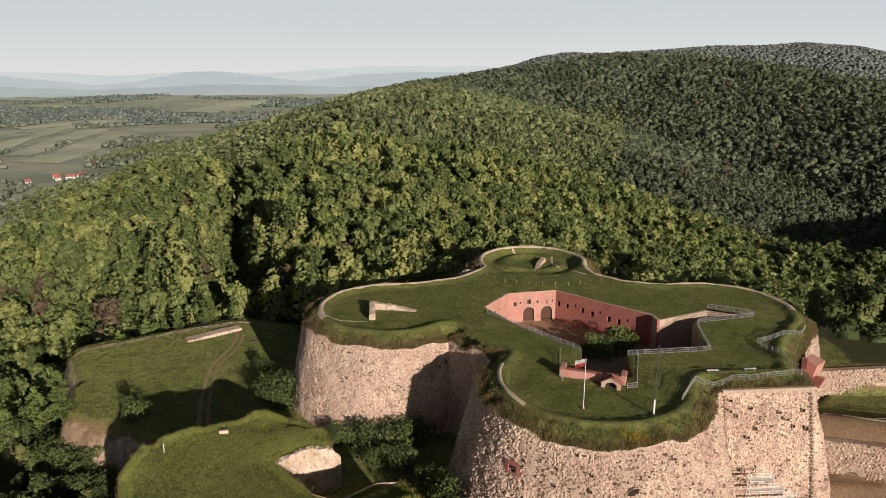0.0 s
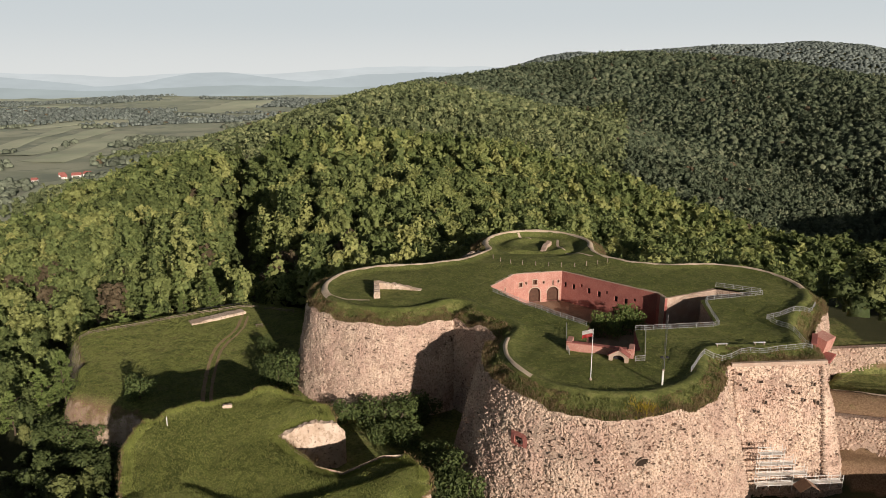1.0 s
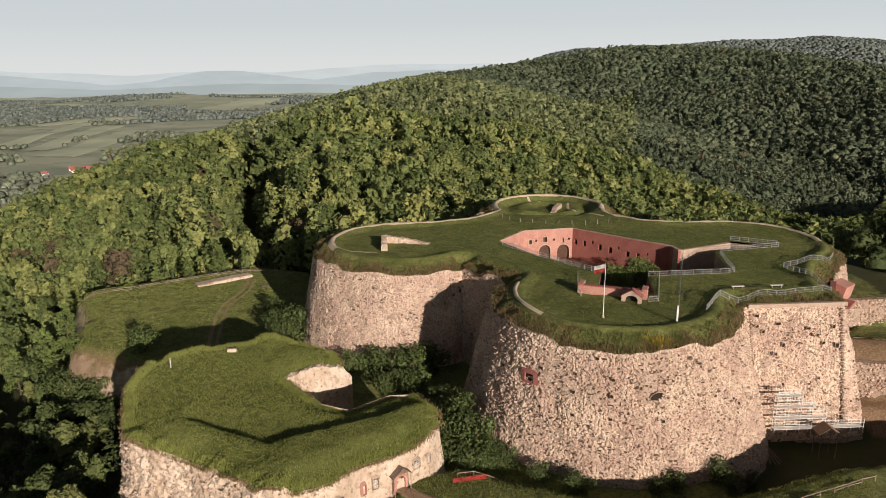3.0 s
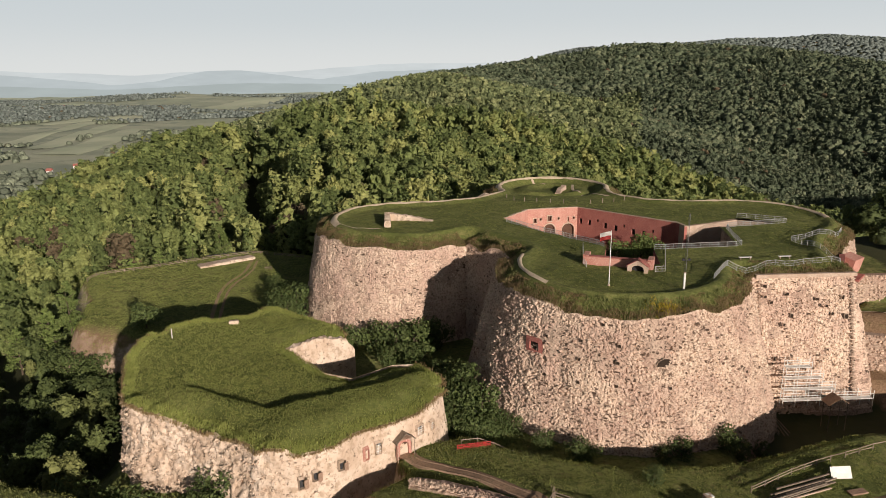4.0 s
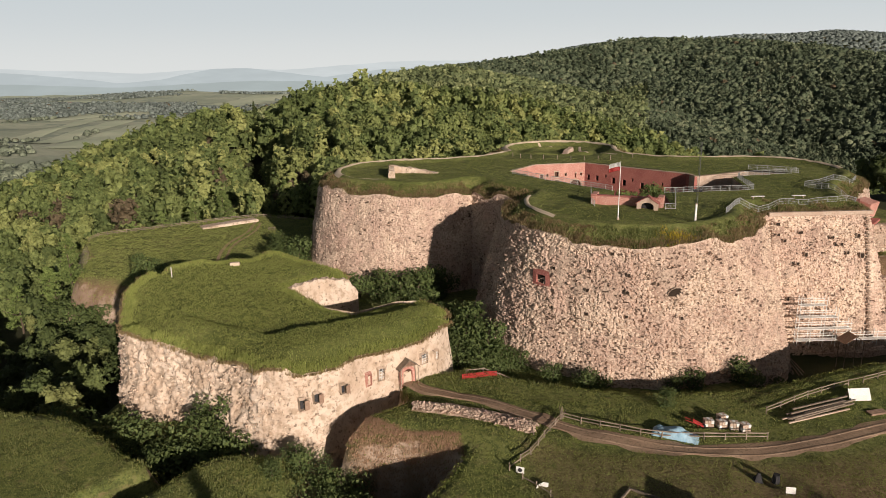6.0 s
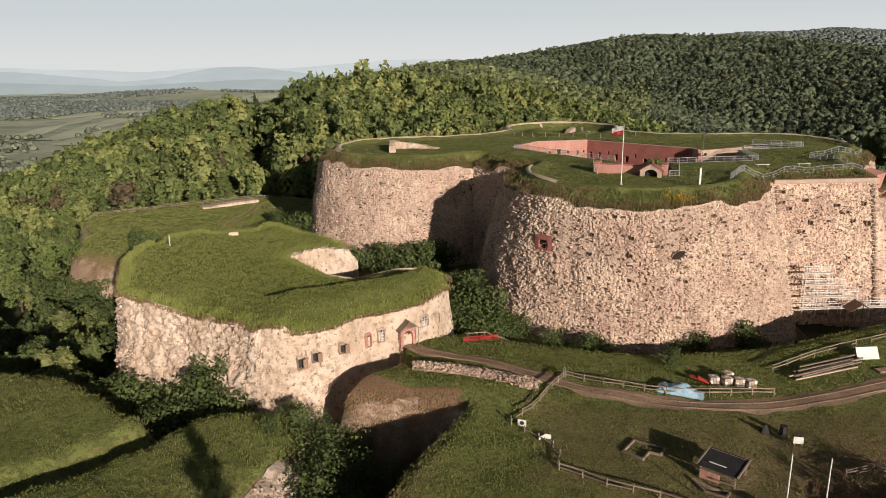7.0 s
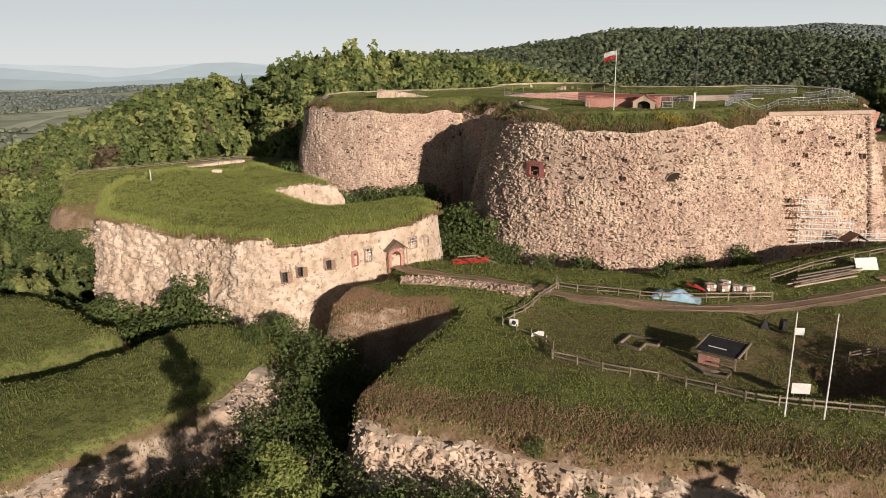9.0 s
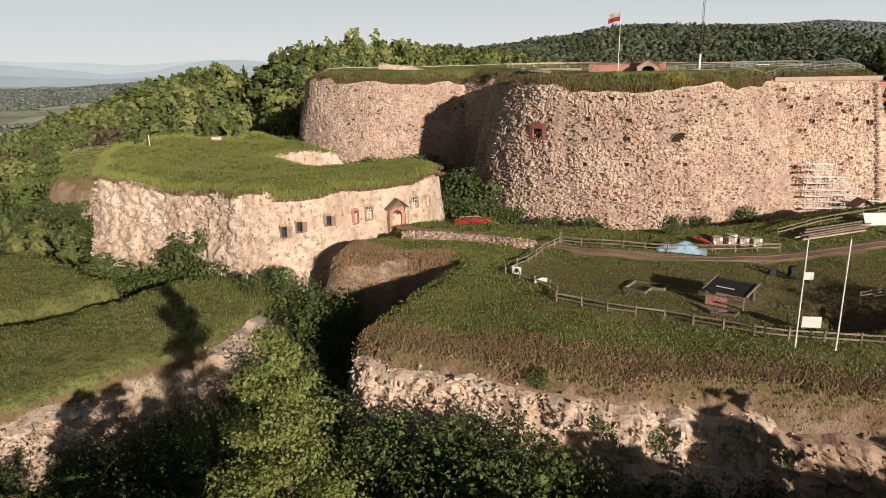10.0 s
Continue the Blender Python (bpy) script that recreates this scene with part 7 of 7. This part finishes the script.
for k in range(6):
    part("stake", rod((-2.8 + 1.1 * k, 0, -0.1), (-2.8 + 1.1 * k + random.uniform(-0.2, 0.2), 0, 0.9), 0.03, None, 5), REDPAINT, bar)
for k in range(5):
    bm = bmesh.new()
    x0, x1 = -2.8 + 1.1 * k, -1.7 + 1.1 * k
    for h in (0.15, 0.32, 0.49, 0.66, 0.83):
        s = random.uniform(-0.1, 0.05)
        add_rod(bm, (x0, random.uniform(-0.1, 0.1), h), (x1, random.uniform(-0.1, 0.1), h + s), 0.05, None, 4)
    part("mesh_panel", bm, REDPAINT, bar)

# scaffolding at the buttress
sc = root("scaffolding", pose(60.5, 124.0, -5.0), "pale tube scaffolding with plank decks against the buttress", "scaffolding")
levels = [(-1.6, 17.5), (0.6, 10.0), (2.9, 7.2), (5.2, 4.8)]
bx = [0, 2.4, 4.8, 7.2, 9.8, 12.4, 15.0, 17.5]
lean = 0.27
for i, x in enumerate(bx):
    top = max([z for z, w in levels if w >= x - 0.1] + [-1.6]) + 3.3
    for y in (-1.6, -0.5):
        part("standard", rod((x, y + (0.07 * x), -1.2), (x, y + 0.07 * x + lean * 0, top), 0.06, None, 5), WHITE, sc)
for z, w in levels:
    for y in (-1.6, -0.5):
        for h in (0.0, 1.0):
            part("ledger", rod((0, y, z + 1.6 + h), (w, y + 0.07 * w, z + 1.6 + h), 0.06, None, 5), WHITE, sc)
    part("deck", box((w, 1.0, 0.07), Matrix.Translation((w / 2, -1.05 + 0.035 * w, z + 1.56)) @ Matrix.Rotation(math.atan(0.07), 4, "Z"), 0.01), WHITE, sc, "pale plank deck")
for i in range(4):
    part("brace", rod((bx[i], -1.6 + 0.07 * bx[i], 0.0), (bx[i + 1], -1.6 + 0.07 * bx[i + 1], 2.2), 0.03, None, 4), WHITE, sc)

# shelter and loose planks at the buttress's foot
tent = root("site_shelter", pose(69.4, 120.6, gz(69.4, 120.6), 0, 0, 4), "small brown gabled work shelter at the buttress's foot", "shelter")
th = -4.0 - gz(69.4, 120.6)
for sx in (-1, 1):
    for sy in (-1, 1):
        part("post", rod((1.6 * sx, 1.1 * sy, -0.2), (1.6 * sx, 1.1 * sy, th), 0.07, None, 6), WOOD, tent)
for sx in (-1, 1):
    bm = bmesh.new()
    q = [(2.1 * sx, -1.4, th - 0.3), (0, -1.4, th + 1.1), (0, 1.4, th + 1.1), (2.1 * sx, 1.4, th - 0.3)]
    lo, hi = [bm.verts.new(v) for v in q], [bm.verts.new((v[0], v[1], v[2] + 0.08)) for v in q]
    bm.faces.new(hi)
    bm.faces.new(lo[::-1])
    for k in range(4):
        bm.faces.new([lo[k], lo[(k + 1) % 4], hi[(k + 1) % 4], hi[k]])
    bmesh.ops.recalc_face_normals(bm, faces=bm.faces)
    part("roof_slope", bm, SHUTTER, tent, "brown board roof slope")
for k in range(9):
    x, y = 55.4 + 0.5 * k, 118.2 + 0.15 * (k % 3)
    ob = part("loose_plank", box((0.2, 4.2 + 0.4 * (k % 4), 0.06), Matrix(), 0.01), WOOD if k % 2 else SHUTTER)
    ob.matrix_world = pose(x, y + 1.2, gz(x, y + 1.2) + 1.5, 38, 0, 20 + 9 * (k % 5))
    tagged(ob, "long weathered plank leaning on the buttress's foot", "plank", "planks at the buttress")
box_table = root("plank_stack", pose(54.2, 86.3, gz(54.2, 86.3), 0, 0, 15), "low stack of reddish brown boards beside the white panel", "boards")
for k in range(6):
    part("board", box((2.6, 0.34, 0.1), pose(0.05 * (k % 2), -0.55 + 0.37 * (k % 3), 0.08 + 0.14 * (k // 3)), 0.01), SHUTTER, box_table)

# houses in the valley
def house(x, y, w, d, h, yaw, wall_mat):
    z = gz(x, y)
    ob = root("house", pose(x, y, z, 0, 0, yaw), "small white village house with a red tiled roof", "house", "village houses")
    body = part("wall", box((w, d, h), pose(0, 0, h / 2 - 0.5), 0.1), wall_mat, ob)
    for s in (-1, 1):
        bm = bmesh.new()
        q = [(-w / 2 - 0.6, s * (d / 2 + 0.8), h - 1.0), (w / 2 + 0.6, s * (d / 2 + 0.8), h - 1.0), (w / 2 + 0.6, 0, h + d * 0.42), (-w / 2 - 0.6, 0, h + d * 0.42)]
        lo, hi = [bm.verts.new(v) for v in q], [bm.verts.new((v[0], v[1], v[2] + 0.3)) for v in q]
        bm.faces.new(hi)
        bm.faces.new(lo)
        for k in range(4):
            bm.faces.new([lo[k], lo[(k + 1) % 4], hi[(k + 1) % 4], hi[k]])
        bmesh.ops.recalc_face_normals(bm, faces=bm.faces)
        part("roof", bm, BRICK, ob)
        for k in (-1, 1):
            part("window", box((1.6, 0.1, 1.8), pose(k * w * 0.25, s * (d / 2 + 0.02), h * 0.45)), DARK, body)
    part("chimney", box((0.8, 0.8, 1.8), pose(w * 0.2, 0, h + d * 0.4), 0.05), BRICK, ob)


for x, y, w, d, h, yaw in ((-652, 1228, 15, 8, 6, 10), (-636, 1235, 13, 8, 6, -15), (-690, 1250, 10, 7, 5, 20), (-672, 1222, 9, 7, 5, 40), (-705, 1190, 9, 7, 5, 5), (-1650, 2950, 16, 9, 6, 0), (-1720, 2990, 14, 9, 6, 20), (-1790, 2960, 16, 9, 6, -10)):
    house(x, y, w, d, h, yaw, WHITE)


# ---- broken rock faces below the grass ----
def loose_rocks(parent, places, count, seed, small, large, material=None):
    """Broken blocks that stick out of a rock face."""
    r = np.random.default_rng(seed)
    laid = []
    for p in places[r.integers(0, len(places), count)]:
        q = Euler((r.uniform(0, 6), r.uniform(0, 6), r.uniform(0, 6))).to_matrix()
        s = small + (large - small) * r.uniform() ** 2
        laid.append((int(r.integers(0, 14)), np.array(q) @ np.diag(r.uniform(0.6, 1.4, 3) * s), p + r.normal(size=3) * 0.12))
    return stones_joined("broken_rock", laid, material or ROCK, parent, "broken pale rock blocks")


def crag(name, line, tops, drop_to, seed, rough, label, material=None):
    """A ragged rock face along a line; the outer side is to the right of its direction."""
    p = resample([(*a, t) for a, t in zip(line, tops)], 0.28, False)
    t = np.gradient(p[:, :2], axis=0)
    t /= np.hypot(t[:, 0], t[:, 1])[:, None]
    n = np.stack([t[:, 1], -t[:, 0]], 1)
    m = len(p)
    s = np.arange(m) * 0.28
    rows = 34
    vs = []
    for k in range(rows + 1):
        f = k / rows
        z = p[:, 2] - 0.3 + 0.4 * vnoise(s, s * 0, 4.5, seed + 3) + 0.3 * vnoise(s, s * 0, 1.5, seed + 4) - f * (p[:, 2] - drop_to)
        o = -1.6 + min(1, 9 * f) * 1.8 + 2.6 * f + rough * (0.8 * (1 - 2 * np.abs(vnoise(s, z * 0.6, 3.4, seed))) + 0.6 * vnoise(s, z, 1.5, seed + 1) + 0.55 * vnoise(s, z * 1.3, 0.7, seed + 2) + 0.45 * vnoise(s, z * 1.5, 0.36, seed + 5)) * min(1, 4 * f)
        fade = smooth(0, 4, s) * smooth(0, 4, s[-1] - s)
        o = o * fade - 4.0 * (1 - fade)
        vs.append(np.stack([p[:, 0] + n[:, 0] * o, p[:, 1] + n[:, 1] * o, z], 1))
    fs = [(k * m + i, k * m + i + 1, (k + 1) * m + i + 1, (k + 1) * m + i) for k in range(rows) for i in range(m - 1)]
    ob = tagged(sheet(name, np.vstack(vs), fs, material or CHALK), label, "rock", kind="structure")
    loose_rocks(ob, np.vstack(vs[1:]), int(m * (8 if material else 18)), seed, 0.07, 0.4, material)
    return ob


crag("cliff", [(-9.2, 58.5), (-9.0, 55.4), (-5.5, 53), (4, 50), (12, 46.8), (20, 45.6), (25, 44)], (-1.8, -2.0, -2.3, -2.5, -2.8, -2.9, -3.1), -9.0, 101, 0.8, "broken pale rock face below the terrace's dry grass")
crag("cliff", [(19, 45.8), (27, 43.2), (45, 38.6), (60, 37)], (-2.9, -3.2, -4.2, -4.4), -9.0, 105, 0.6, "crumbling brown earth and rock face below the terrace", BROWNROCK)
crag("cliff", [(-62, 38.6), (-39, 44.8), (-32, 50.6), (-28, 55.5)], (-5.2, -5.2, -5.2, -5.6), -9.5, 111, 0.9, "broken pale rock face below the meadow")
crag("cliff", [(-25.2, 61), (-23, 65), (-21.4, 71), (-19.8, 75.5)], (-5.2, -5.4, -5.6, -5.8), -10, 121, 0.9, "broken pale rock face below the meadow")

# ---- rubble bank beside the road ----
rr = np.random.default_rng(44)
line = resample([(-7.2, 89.0, 1.2), (-2.1, 87.3, 1.5), (2.8, 85.3, 1.7), (7.0, 83.0, 1.9), (8.8, 82.2, 1.2)], 0.25, False)
laid = []
for _ in range(2000):
    i = int(rr.integers(0, len(line)))
    off = float(np.clip(rr.normal() * 0.5, -1.1, 1.1)) * line[i, 2]
    x, y = line[i, 0] + rr.normal() * 0.2, line[i, 1] + off
    h = 0.72 * math.exp(-(off / line[i, 2]) ** 2)
    q = Euler((rr.uniform(0, 6), rr.uniform(0, 6), rr.uniform(0, 6))).to_matrix()
    s = rr.uniform(0.08, 0.34)
    laid.append((int(rr.integers(0, 14)), np.array(q) * s, np.array([x, y, gz(x, y) + h * rr.uniform(0.75, 1.05)])))
vs, fs, o = [], [], 0
for k, m, p in laid:
    v, f = STONES[k]
    v = np.vstack([v, [[0, 0.3, 0]]])
    f = np.vstack([f, [[i, (i + 1) % 6, 13, 13] for i in range(6)]])
    vs.append(v @ m.T + p)
    fs.append(f + o)
    o += len(v)
fa = np.vstack(fs)
tri = np.vstack([fa[:, [0, 1, 2]], fa[fa[:, 2] != fa[:, 3]][:, [0, 2, 3]]])
tagged(sheet("rubble_heap", np.vstack(vs), tri, STONE), "long heap of pale pinkish broken stone beside the road", "rubble", kind="stuff")
rubble_wall("rubble_core", [(-7.0, 89.0), (-2.1, 87.3), (2.8, 85.3), (7.0, 83.0), (8.6, 82.3)], (0.3, 0.42, 0.48, 0.42, 0.2), 3.2, gz, HEAP, "packed sandy core of the stone heap beside the road", "rubble", 15)


# ---- grass tufts ----
def tufts(name, x, y, z, height, spread, material, label, blades=5, seed=7):
    r = np.random.default_rng(seed)
    n = len(x)
    vs = []
    for b in range(blades):
        a = r.uniform(0, 2 * np.pi, n)
        h = height * r.uniform(0.55, 1.3, n)
        w = 0.042 * spread * r.uniform(0.7, 1.4, n)
        lx, ly = r.normal(size=n) * 0.28 * h, r.normal(size=n) * 0.28 * h
        ox, oy = r.uniform(-0.3, 0.3, n) * spread, r.uniform(-0.3, 0.3, n) * spread
        bx, by = x + ox, y + oy
        vs.append(np.stack([np.stack([bx - w * np.cos(a), by - w * np.sin(a), z - 0.05], 1), np.stack([bx + w * np.cos(a), by + w * np.sin(a), z - 0.05], 1), np.stack([bx + lx, by + ly, z + h], 1)], 1))
    v = np.vstack(vs).reshape(-1, 3)
    return tagged(sheet(name, v, np.arange(len(v)).reshape(-1, 3), material), label, "grass", kind="stuff")


def strew(n, poly, seed):
    r = np.random.default_rng(seed)
    p = np.array(poly)[:, :2]
    x, y = r.uniform(p[:, 0].min(), p[:, 0].max(), n), r.uniform(p[:, 1].min(), p[:, 1].max(), n)
    k = inside(x, y, p)
    return x[k], y[k]


def line_tufts(line, n, lo, hi, seed):
    r = np.random.default_rng(seed)
    i = r.integers(0, len(line), n)
    nn = outward(line)
    d = r.uniform(lo, hi, n)
    return line[i, 0] - nn[i, 0] * d + r.normal(size=n) * 0.3, line[i, 1] - nn[i, 1] * d + r.normal(size=n) * 0.3


x, y = strew(26000, BATTERY, 1)
tufts("battery_grass", x, y, battery_top(x, y), 0.2, 1.5, BLADE, "long green grass on the battery roof")
x, y = line_tufts(BATTERY, 7000, -0.1, 1.6, 2)
k = inside(x, y, BATTERY)
tufts("battery_edge_grass", x[k], y[k], battery_top(x[k], y[k]), 0.42, 1.5, BLADE, "long grass hanging over the battery's edge")
x, y = line_tufts(BATTERY, 5000, -0.4, 0.6, 22)
inner = resample([(-33.6, 123.4), (-28.8, 118.4), (-24.2, 113.6), (-19, 112.0), (-12.5, 117.6), (-8, 117.6)], 0.12, False)
r = np.random.default_rng(24)
ix, iy = inner[:, 0] + r.normal(size=len(inner)) * 0.25, inner[:, 1] + r.normal(size=len(inner)) * 0.25
tufts("court_edge_grass", ix, iy, battery_top(ix, iy), 0.4, 1.6, BLADE, "long grass hanging over the court's edge", 5, 25)
tufts("battery_fringe_straw", x, y, battery_top(x, y) - 0.3, 0.4, 1.5, DRYBLADE, "brown dry grass hanging over the battery's edge", 4, 23)
x, y = strew(26000, KEEP, 3)
k = ~inside(x, y, YARD) & (y < 200) & (np.abs(near_line(x, y, KEEP, True)[0] - 4.6) > 1.2)
tufts("keep_grass", x[k], y[k], keep_top(x[k], y[k]), 0.14, 1.6, MEADOWBLADE, "short green grass on the keep's roof")
x, y = line_tufts(KEEP, 24000, 0.0, 4.2, 4)
dd = near_line(x, y, KEEP, True)[0]
k = inside(x, y, KEEP) & (np.abs(dd - 4.6) > 1.1)
dry = k & (vnoise(x, y, 2.5, 9) + np.random.default_rng(6).uniform(-0.6, 0.6, len(x)) > -0.05)
k = k & ~dry
tufts("keep_lip_grass", x[k], y[k], keep_top(x[k], y[k]), 0.3, 1.5, LIPBLADE, "tall green grass on the keep's sloping rim")
tufts("keep_lip_straw", x[dry], y[dry], keep_top(x[dry], y[dry]), 0.26, 1.5, DRYBLADE, "dry yellow grass on the keep's sloping rim")
x, y = line_tufts(KEEP, 9000, -0.1, 1.3, 5)
k = inside(x, y, KEEP)
tufts("keep_edge_grass", x[k], y[k], keep_top(x[k], y[k]) - 0.1, 0.6, 1.6, DRYBLADE, "dry grass hanging over the keep's edge")
x, y = strew(60000, TERRACE, 6)
k = (near_line(x, y, ROAD_LINE)[0] > 1.7) & (x < 62) & ~inside(x, y, [(22, 63), (26.6, 59), (29.5, 62.6), (25, 66.6)])
fenced = k & inside(x, y, [(6, 80), (8, 66), (4, 62), (20, 57), (60, 50), (75, 60), (62, 84), (40, 77), (20, 79)])
k = k & ~fenced
tufts("terrace_grass", x[k], y[k], ground_z(x[k], y[k]), 0.16, 1.3, BLADE, "rough green grass on the terrace")
tufts("fenced_grass", x[fenced], y[fenced], ground_z(x[fenced], y[fenced]), 0.13, 1.3, MEADOWBLADE, "trodden olive grass inside the fences")
x, y = strew(62000, [(-10, 53), (4, 46.5), (12, 45), (27, 41.5), (60, 35), (60, 45.5), (27, 50.5), (12, 54), (4, 57), (-8, 61)], 7)
edge_d = near_line(x, y, [(-9, 55), (4, 50.5), (12, 47), (27, 43.5), (60, 37)])[0]
k = (ground_z(x, y - 0.6) > ground_z(x, y) - 1.4) & (ground_z(x, y) > -5.2) & (np.random.default_rng(3).uniform(size=len(x)) < 0.5 * smooth(7.5, 2.5, edge_d + 1.6 * vnoise(x, y, 3, 8)))
x, y = x[k], y[k]
tufts("bank_dry_grass", x, y, ground_z(x, y), 0.15, 1.5, RUSSET, "brown dry grass along the terrace's broken edge")
x, y = strew(6500, [(-16, 82), (-14, 79), (-8, 78.4), (-1, 78.4), (-1, 81), (-8, 82), (-13, 85)], 71)
tufts("mound_dry_grass", x, y, ground_z(x, y), 0.2, 1.4, RUSSET, "brown dry grass on the mound's broken edge")
x, y = strew(52000, FRONT_MEADOW, 8)
k = x > -75
tufts("front_meadow_grass", x[k], y[k], ground_z(x[k], y[k]), 0.14, 1.6, MEADOWBLADE, "rough green meadow grass")
r = np.random.default_rng(12)
k = (x > -75) & (vnoise(x, y, 6, 18) + r.uniform(-0.5, 0.5, len(x)) > 0.35)
tufts("meadow_weeds", x[k], y[k], ground_z(x[k], y[k]), 0.34, 1.5, LIPBLADE, "dark tussocks in the rough meadow", 4, 13)
x, y = strew(34000, BACK_MEADOW, 9)
tufts("back_meadow_grass", x, y, ground_z(x, y), 0.18, 1.6, BLADE, "rough green meadow grass")
r = np.random.default_rng(10)
n = 120
x, y = 34.2 + r.normal(size=n) * 1.7, 111.6 + r.normal(size=n) * 0.7
k = inside(x, y, KEEP)
tufts("broom_bush", x[k], y[k], keep_top(x[k], y[k]), 0.5, 1.6, FLOWER, "yellow flowering broom on the keep's rim", 4)
x, y = r.uniform(-20, 16, 1500), r.uniform(96, 125, 1500)
k = (signed(x, y, KEEP) < -5) & (signed(x, y, BATTERY) < -1.5)
tufts("gorge_weeds", x[k], y[k], ground_z(x[k], y[k]), 0.4, 2.0, LIPBLADE, "rank weeds between the walls")

# ---- stones of the walls ----
i_b = nearest_index(9, 142)
i_l1, i_q = nearest_index(-37, 172), nearest_index(77.6, 137)
rubble_face("rubble_facing", KEEP, 0, i_b, -7.5, STONE, 0.17, 211, keep, 1.45)
rubble_face("rubble_facing", KEEP, i_q, len(KEEP) - 1, -8.5, STONE, 0.18, 212, keep, 1.15)
rubble_face("rubble_facing", KEEP, i_b, i_l1, -7.0, STONE, 0.24, 213, keep, 1.0)
front = lay_stones(KEEP, [(0, i_b)], -6.5, 301, 0.3, (0.3, 0.95), (0.26, 0.55), (0.22, 0.48))
holes = [(13.1, 114.9, 9.6, 1.75), (33.2, 108.0, 9.5, 1.5)] + [(a, b, c, 0.55) for a, b, c in ((15.1, 114.0, 11.8), (20.4, 110.9, 12.2), (26.1, 108.9, 12.1), (20.0, 110.2, 9.2), (25.8, 108.2, 9.4), (14.7, 112.3, 5.5), (19.8, 109.3, 5.4), (25.7, 107.5, 5.6), (34.1, 106.9, 5.6), (23.7, 110.5, 15.2))]
front = [s for s in front if all(np.linalg.norm(s[2] - np.array(h[:3])) > h[3] for h in holes)]
left = lay_stones(KEEP, [(i_b, i_l1)], -6.5, 302, 0.2, (0.32, 0.9), (0.26, 0.46), (0.2, 0.36))
i_r0, i_r1 = nearest_index(97, 178), nearest_index(78, 139)
right = lay_stones(KEEP, [(i_r0, i_r1)], 0, 303, 0.75, (0.5, 1.1), (0.45, 0.75), (0.1, 0.35))
butt = lay_stones(KEEP, [(i_q, len(KEEP) - 1)], -6.5, 304, 0.25, (0.3, 0.85), (0.26, 0.5), (0.2, 0.4), 0.5)
near_stones = [s for s in front if 20 < s[2][0] < 36 and -4 < s[2][2] < 12][:300]
ids = {id(s) for s in near_stones}
stones_joined("stonework", [s for s in front if id(s) not in ids], STONE, keep, "uneven pale rubble stones of the front tower")
stones_joined("stonework", left, STONE, keep, "uneven pale rubble stones of the side tower")
stones_joined("stonework", right, STONE, keep, "uneven pale rubble stones of the far right tower")
stones_joined("stonework", butt, STONE, keep, "uneven pale rubble stones of the buttress")
stones_single(near_stones, STONE, keep)

# flat dark patches stand in for shaded hollows where stones have fallen out
def wall_shade_patches(line, span, n, seed):
    r = np.random.default_rng(seed)
    nrm = outward(line)
    vs = []
    while len(vs) < n:
        i = int(r.integers(*span)) % len(line)
        z = r.uniform(-5, line[i, 2] - 1)
        if vnoise(np.array([i * 0.8]), np.array([z]), 4.0, seed)[0] < -0.15:
            continue
        off = line[i, 3] * (line[i, 2] - z) + 0.26
        s = np.array([-nrm[i, 1], nrm[i, 0]])
        w, h = r.uniform(0.12, 0.42), r.uniform(0.08, 0.24)
        c = np.array([line[i, 0], line[i, 1]]) + s * r.uniform(-0.4, 0.4)
        ring = []
        for k in range(6):
            a = k * math.pi / 3 + r.uniform(-0.3, 0.3)
            u, v = w * math.cos(a), h * math.sin(a)
            ring.append((*(c + s * u + nrm[i] * (off - line[i, 3] * v)), z + v))
        vs.append(ring)
    v = np.array(vs).reshape(-1, 3)
    return tagged(sheet("hollow_joints", v, np.arange(len(v)).reshape(-1, 6), HOLLOWSHADE, False, keep), "flat dark patches painting shade between the stones", kind="stuff")


wall_shade_patches(KEEP, (0, i_b), 500, 61)
wall_shade_patches(KEEP, (nearest_index(77.6, 137), len(KEEP) - 1), 90, 62)
wall_shade_patches(KEEP, (i_b, i_l1), 260, 63)

co = np.empty(len(battery_wall.data.vertices) * 3, np.float32)
battery_wall.data.vertices.foreach_get("co", co)
co = co.reshape(-1, 3)
loose_rocks(battery, co[(co[:, 1] < 112) & (co[:, 0] < -19) & (co[:, 2] > -8) & (co[:, 2] < 4.6)], 2600, 401, 0.1, 0.36)

# quoins of the buttress
qr = random.Random(9)
for x0, y0, s in ((57.2, 131.2, 1), (75.6, 132.6, -1)):
    z = -5.0
    data = [mesh_data("quoin", v, f, COPE) for v, f in STONES[:4]]
    k = 0
    while z < 16.2:
        w, h = (1.0, 0.62) if k % 2 else (0.75, 0.62)
        y = y0 - 0.28 * (16.9 - z)
        ob = new("quoin", data[qr.randrange(4)])
        ob.parent = keep
        ob.matrix_world = Matrix.Translation((x0 + s * w / 2 - s * 0.4, y - 0.36, z)) @ Matrix.Rotation(radians(4.4), 4, "Z") @ Matrix.Rotation(-0.27, 4, "X") @ Matrix.Diagonal((w, 0.3, h, 1))
        z += h * 1.02
        k += 1
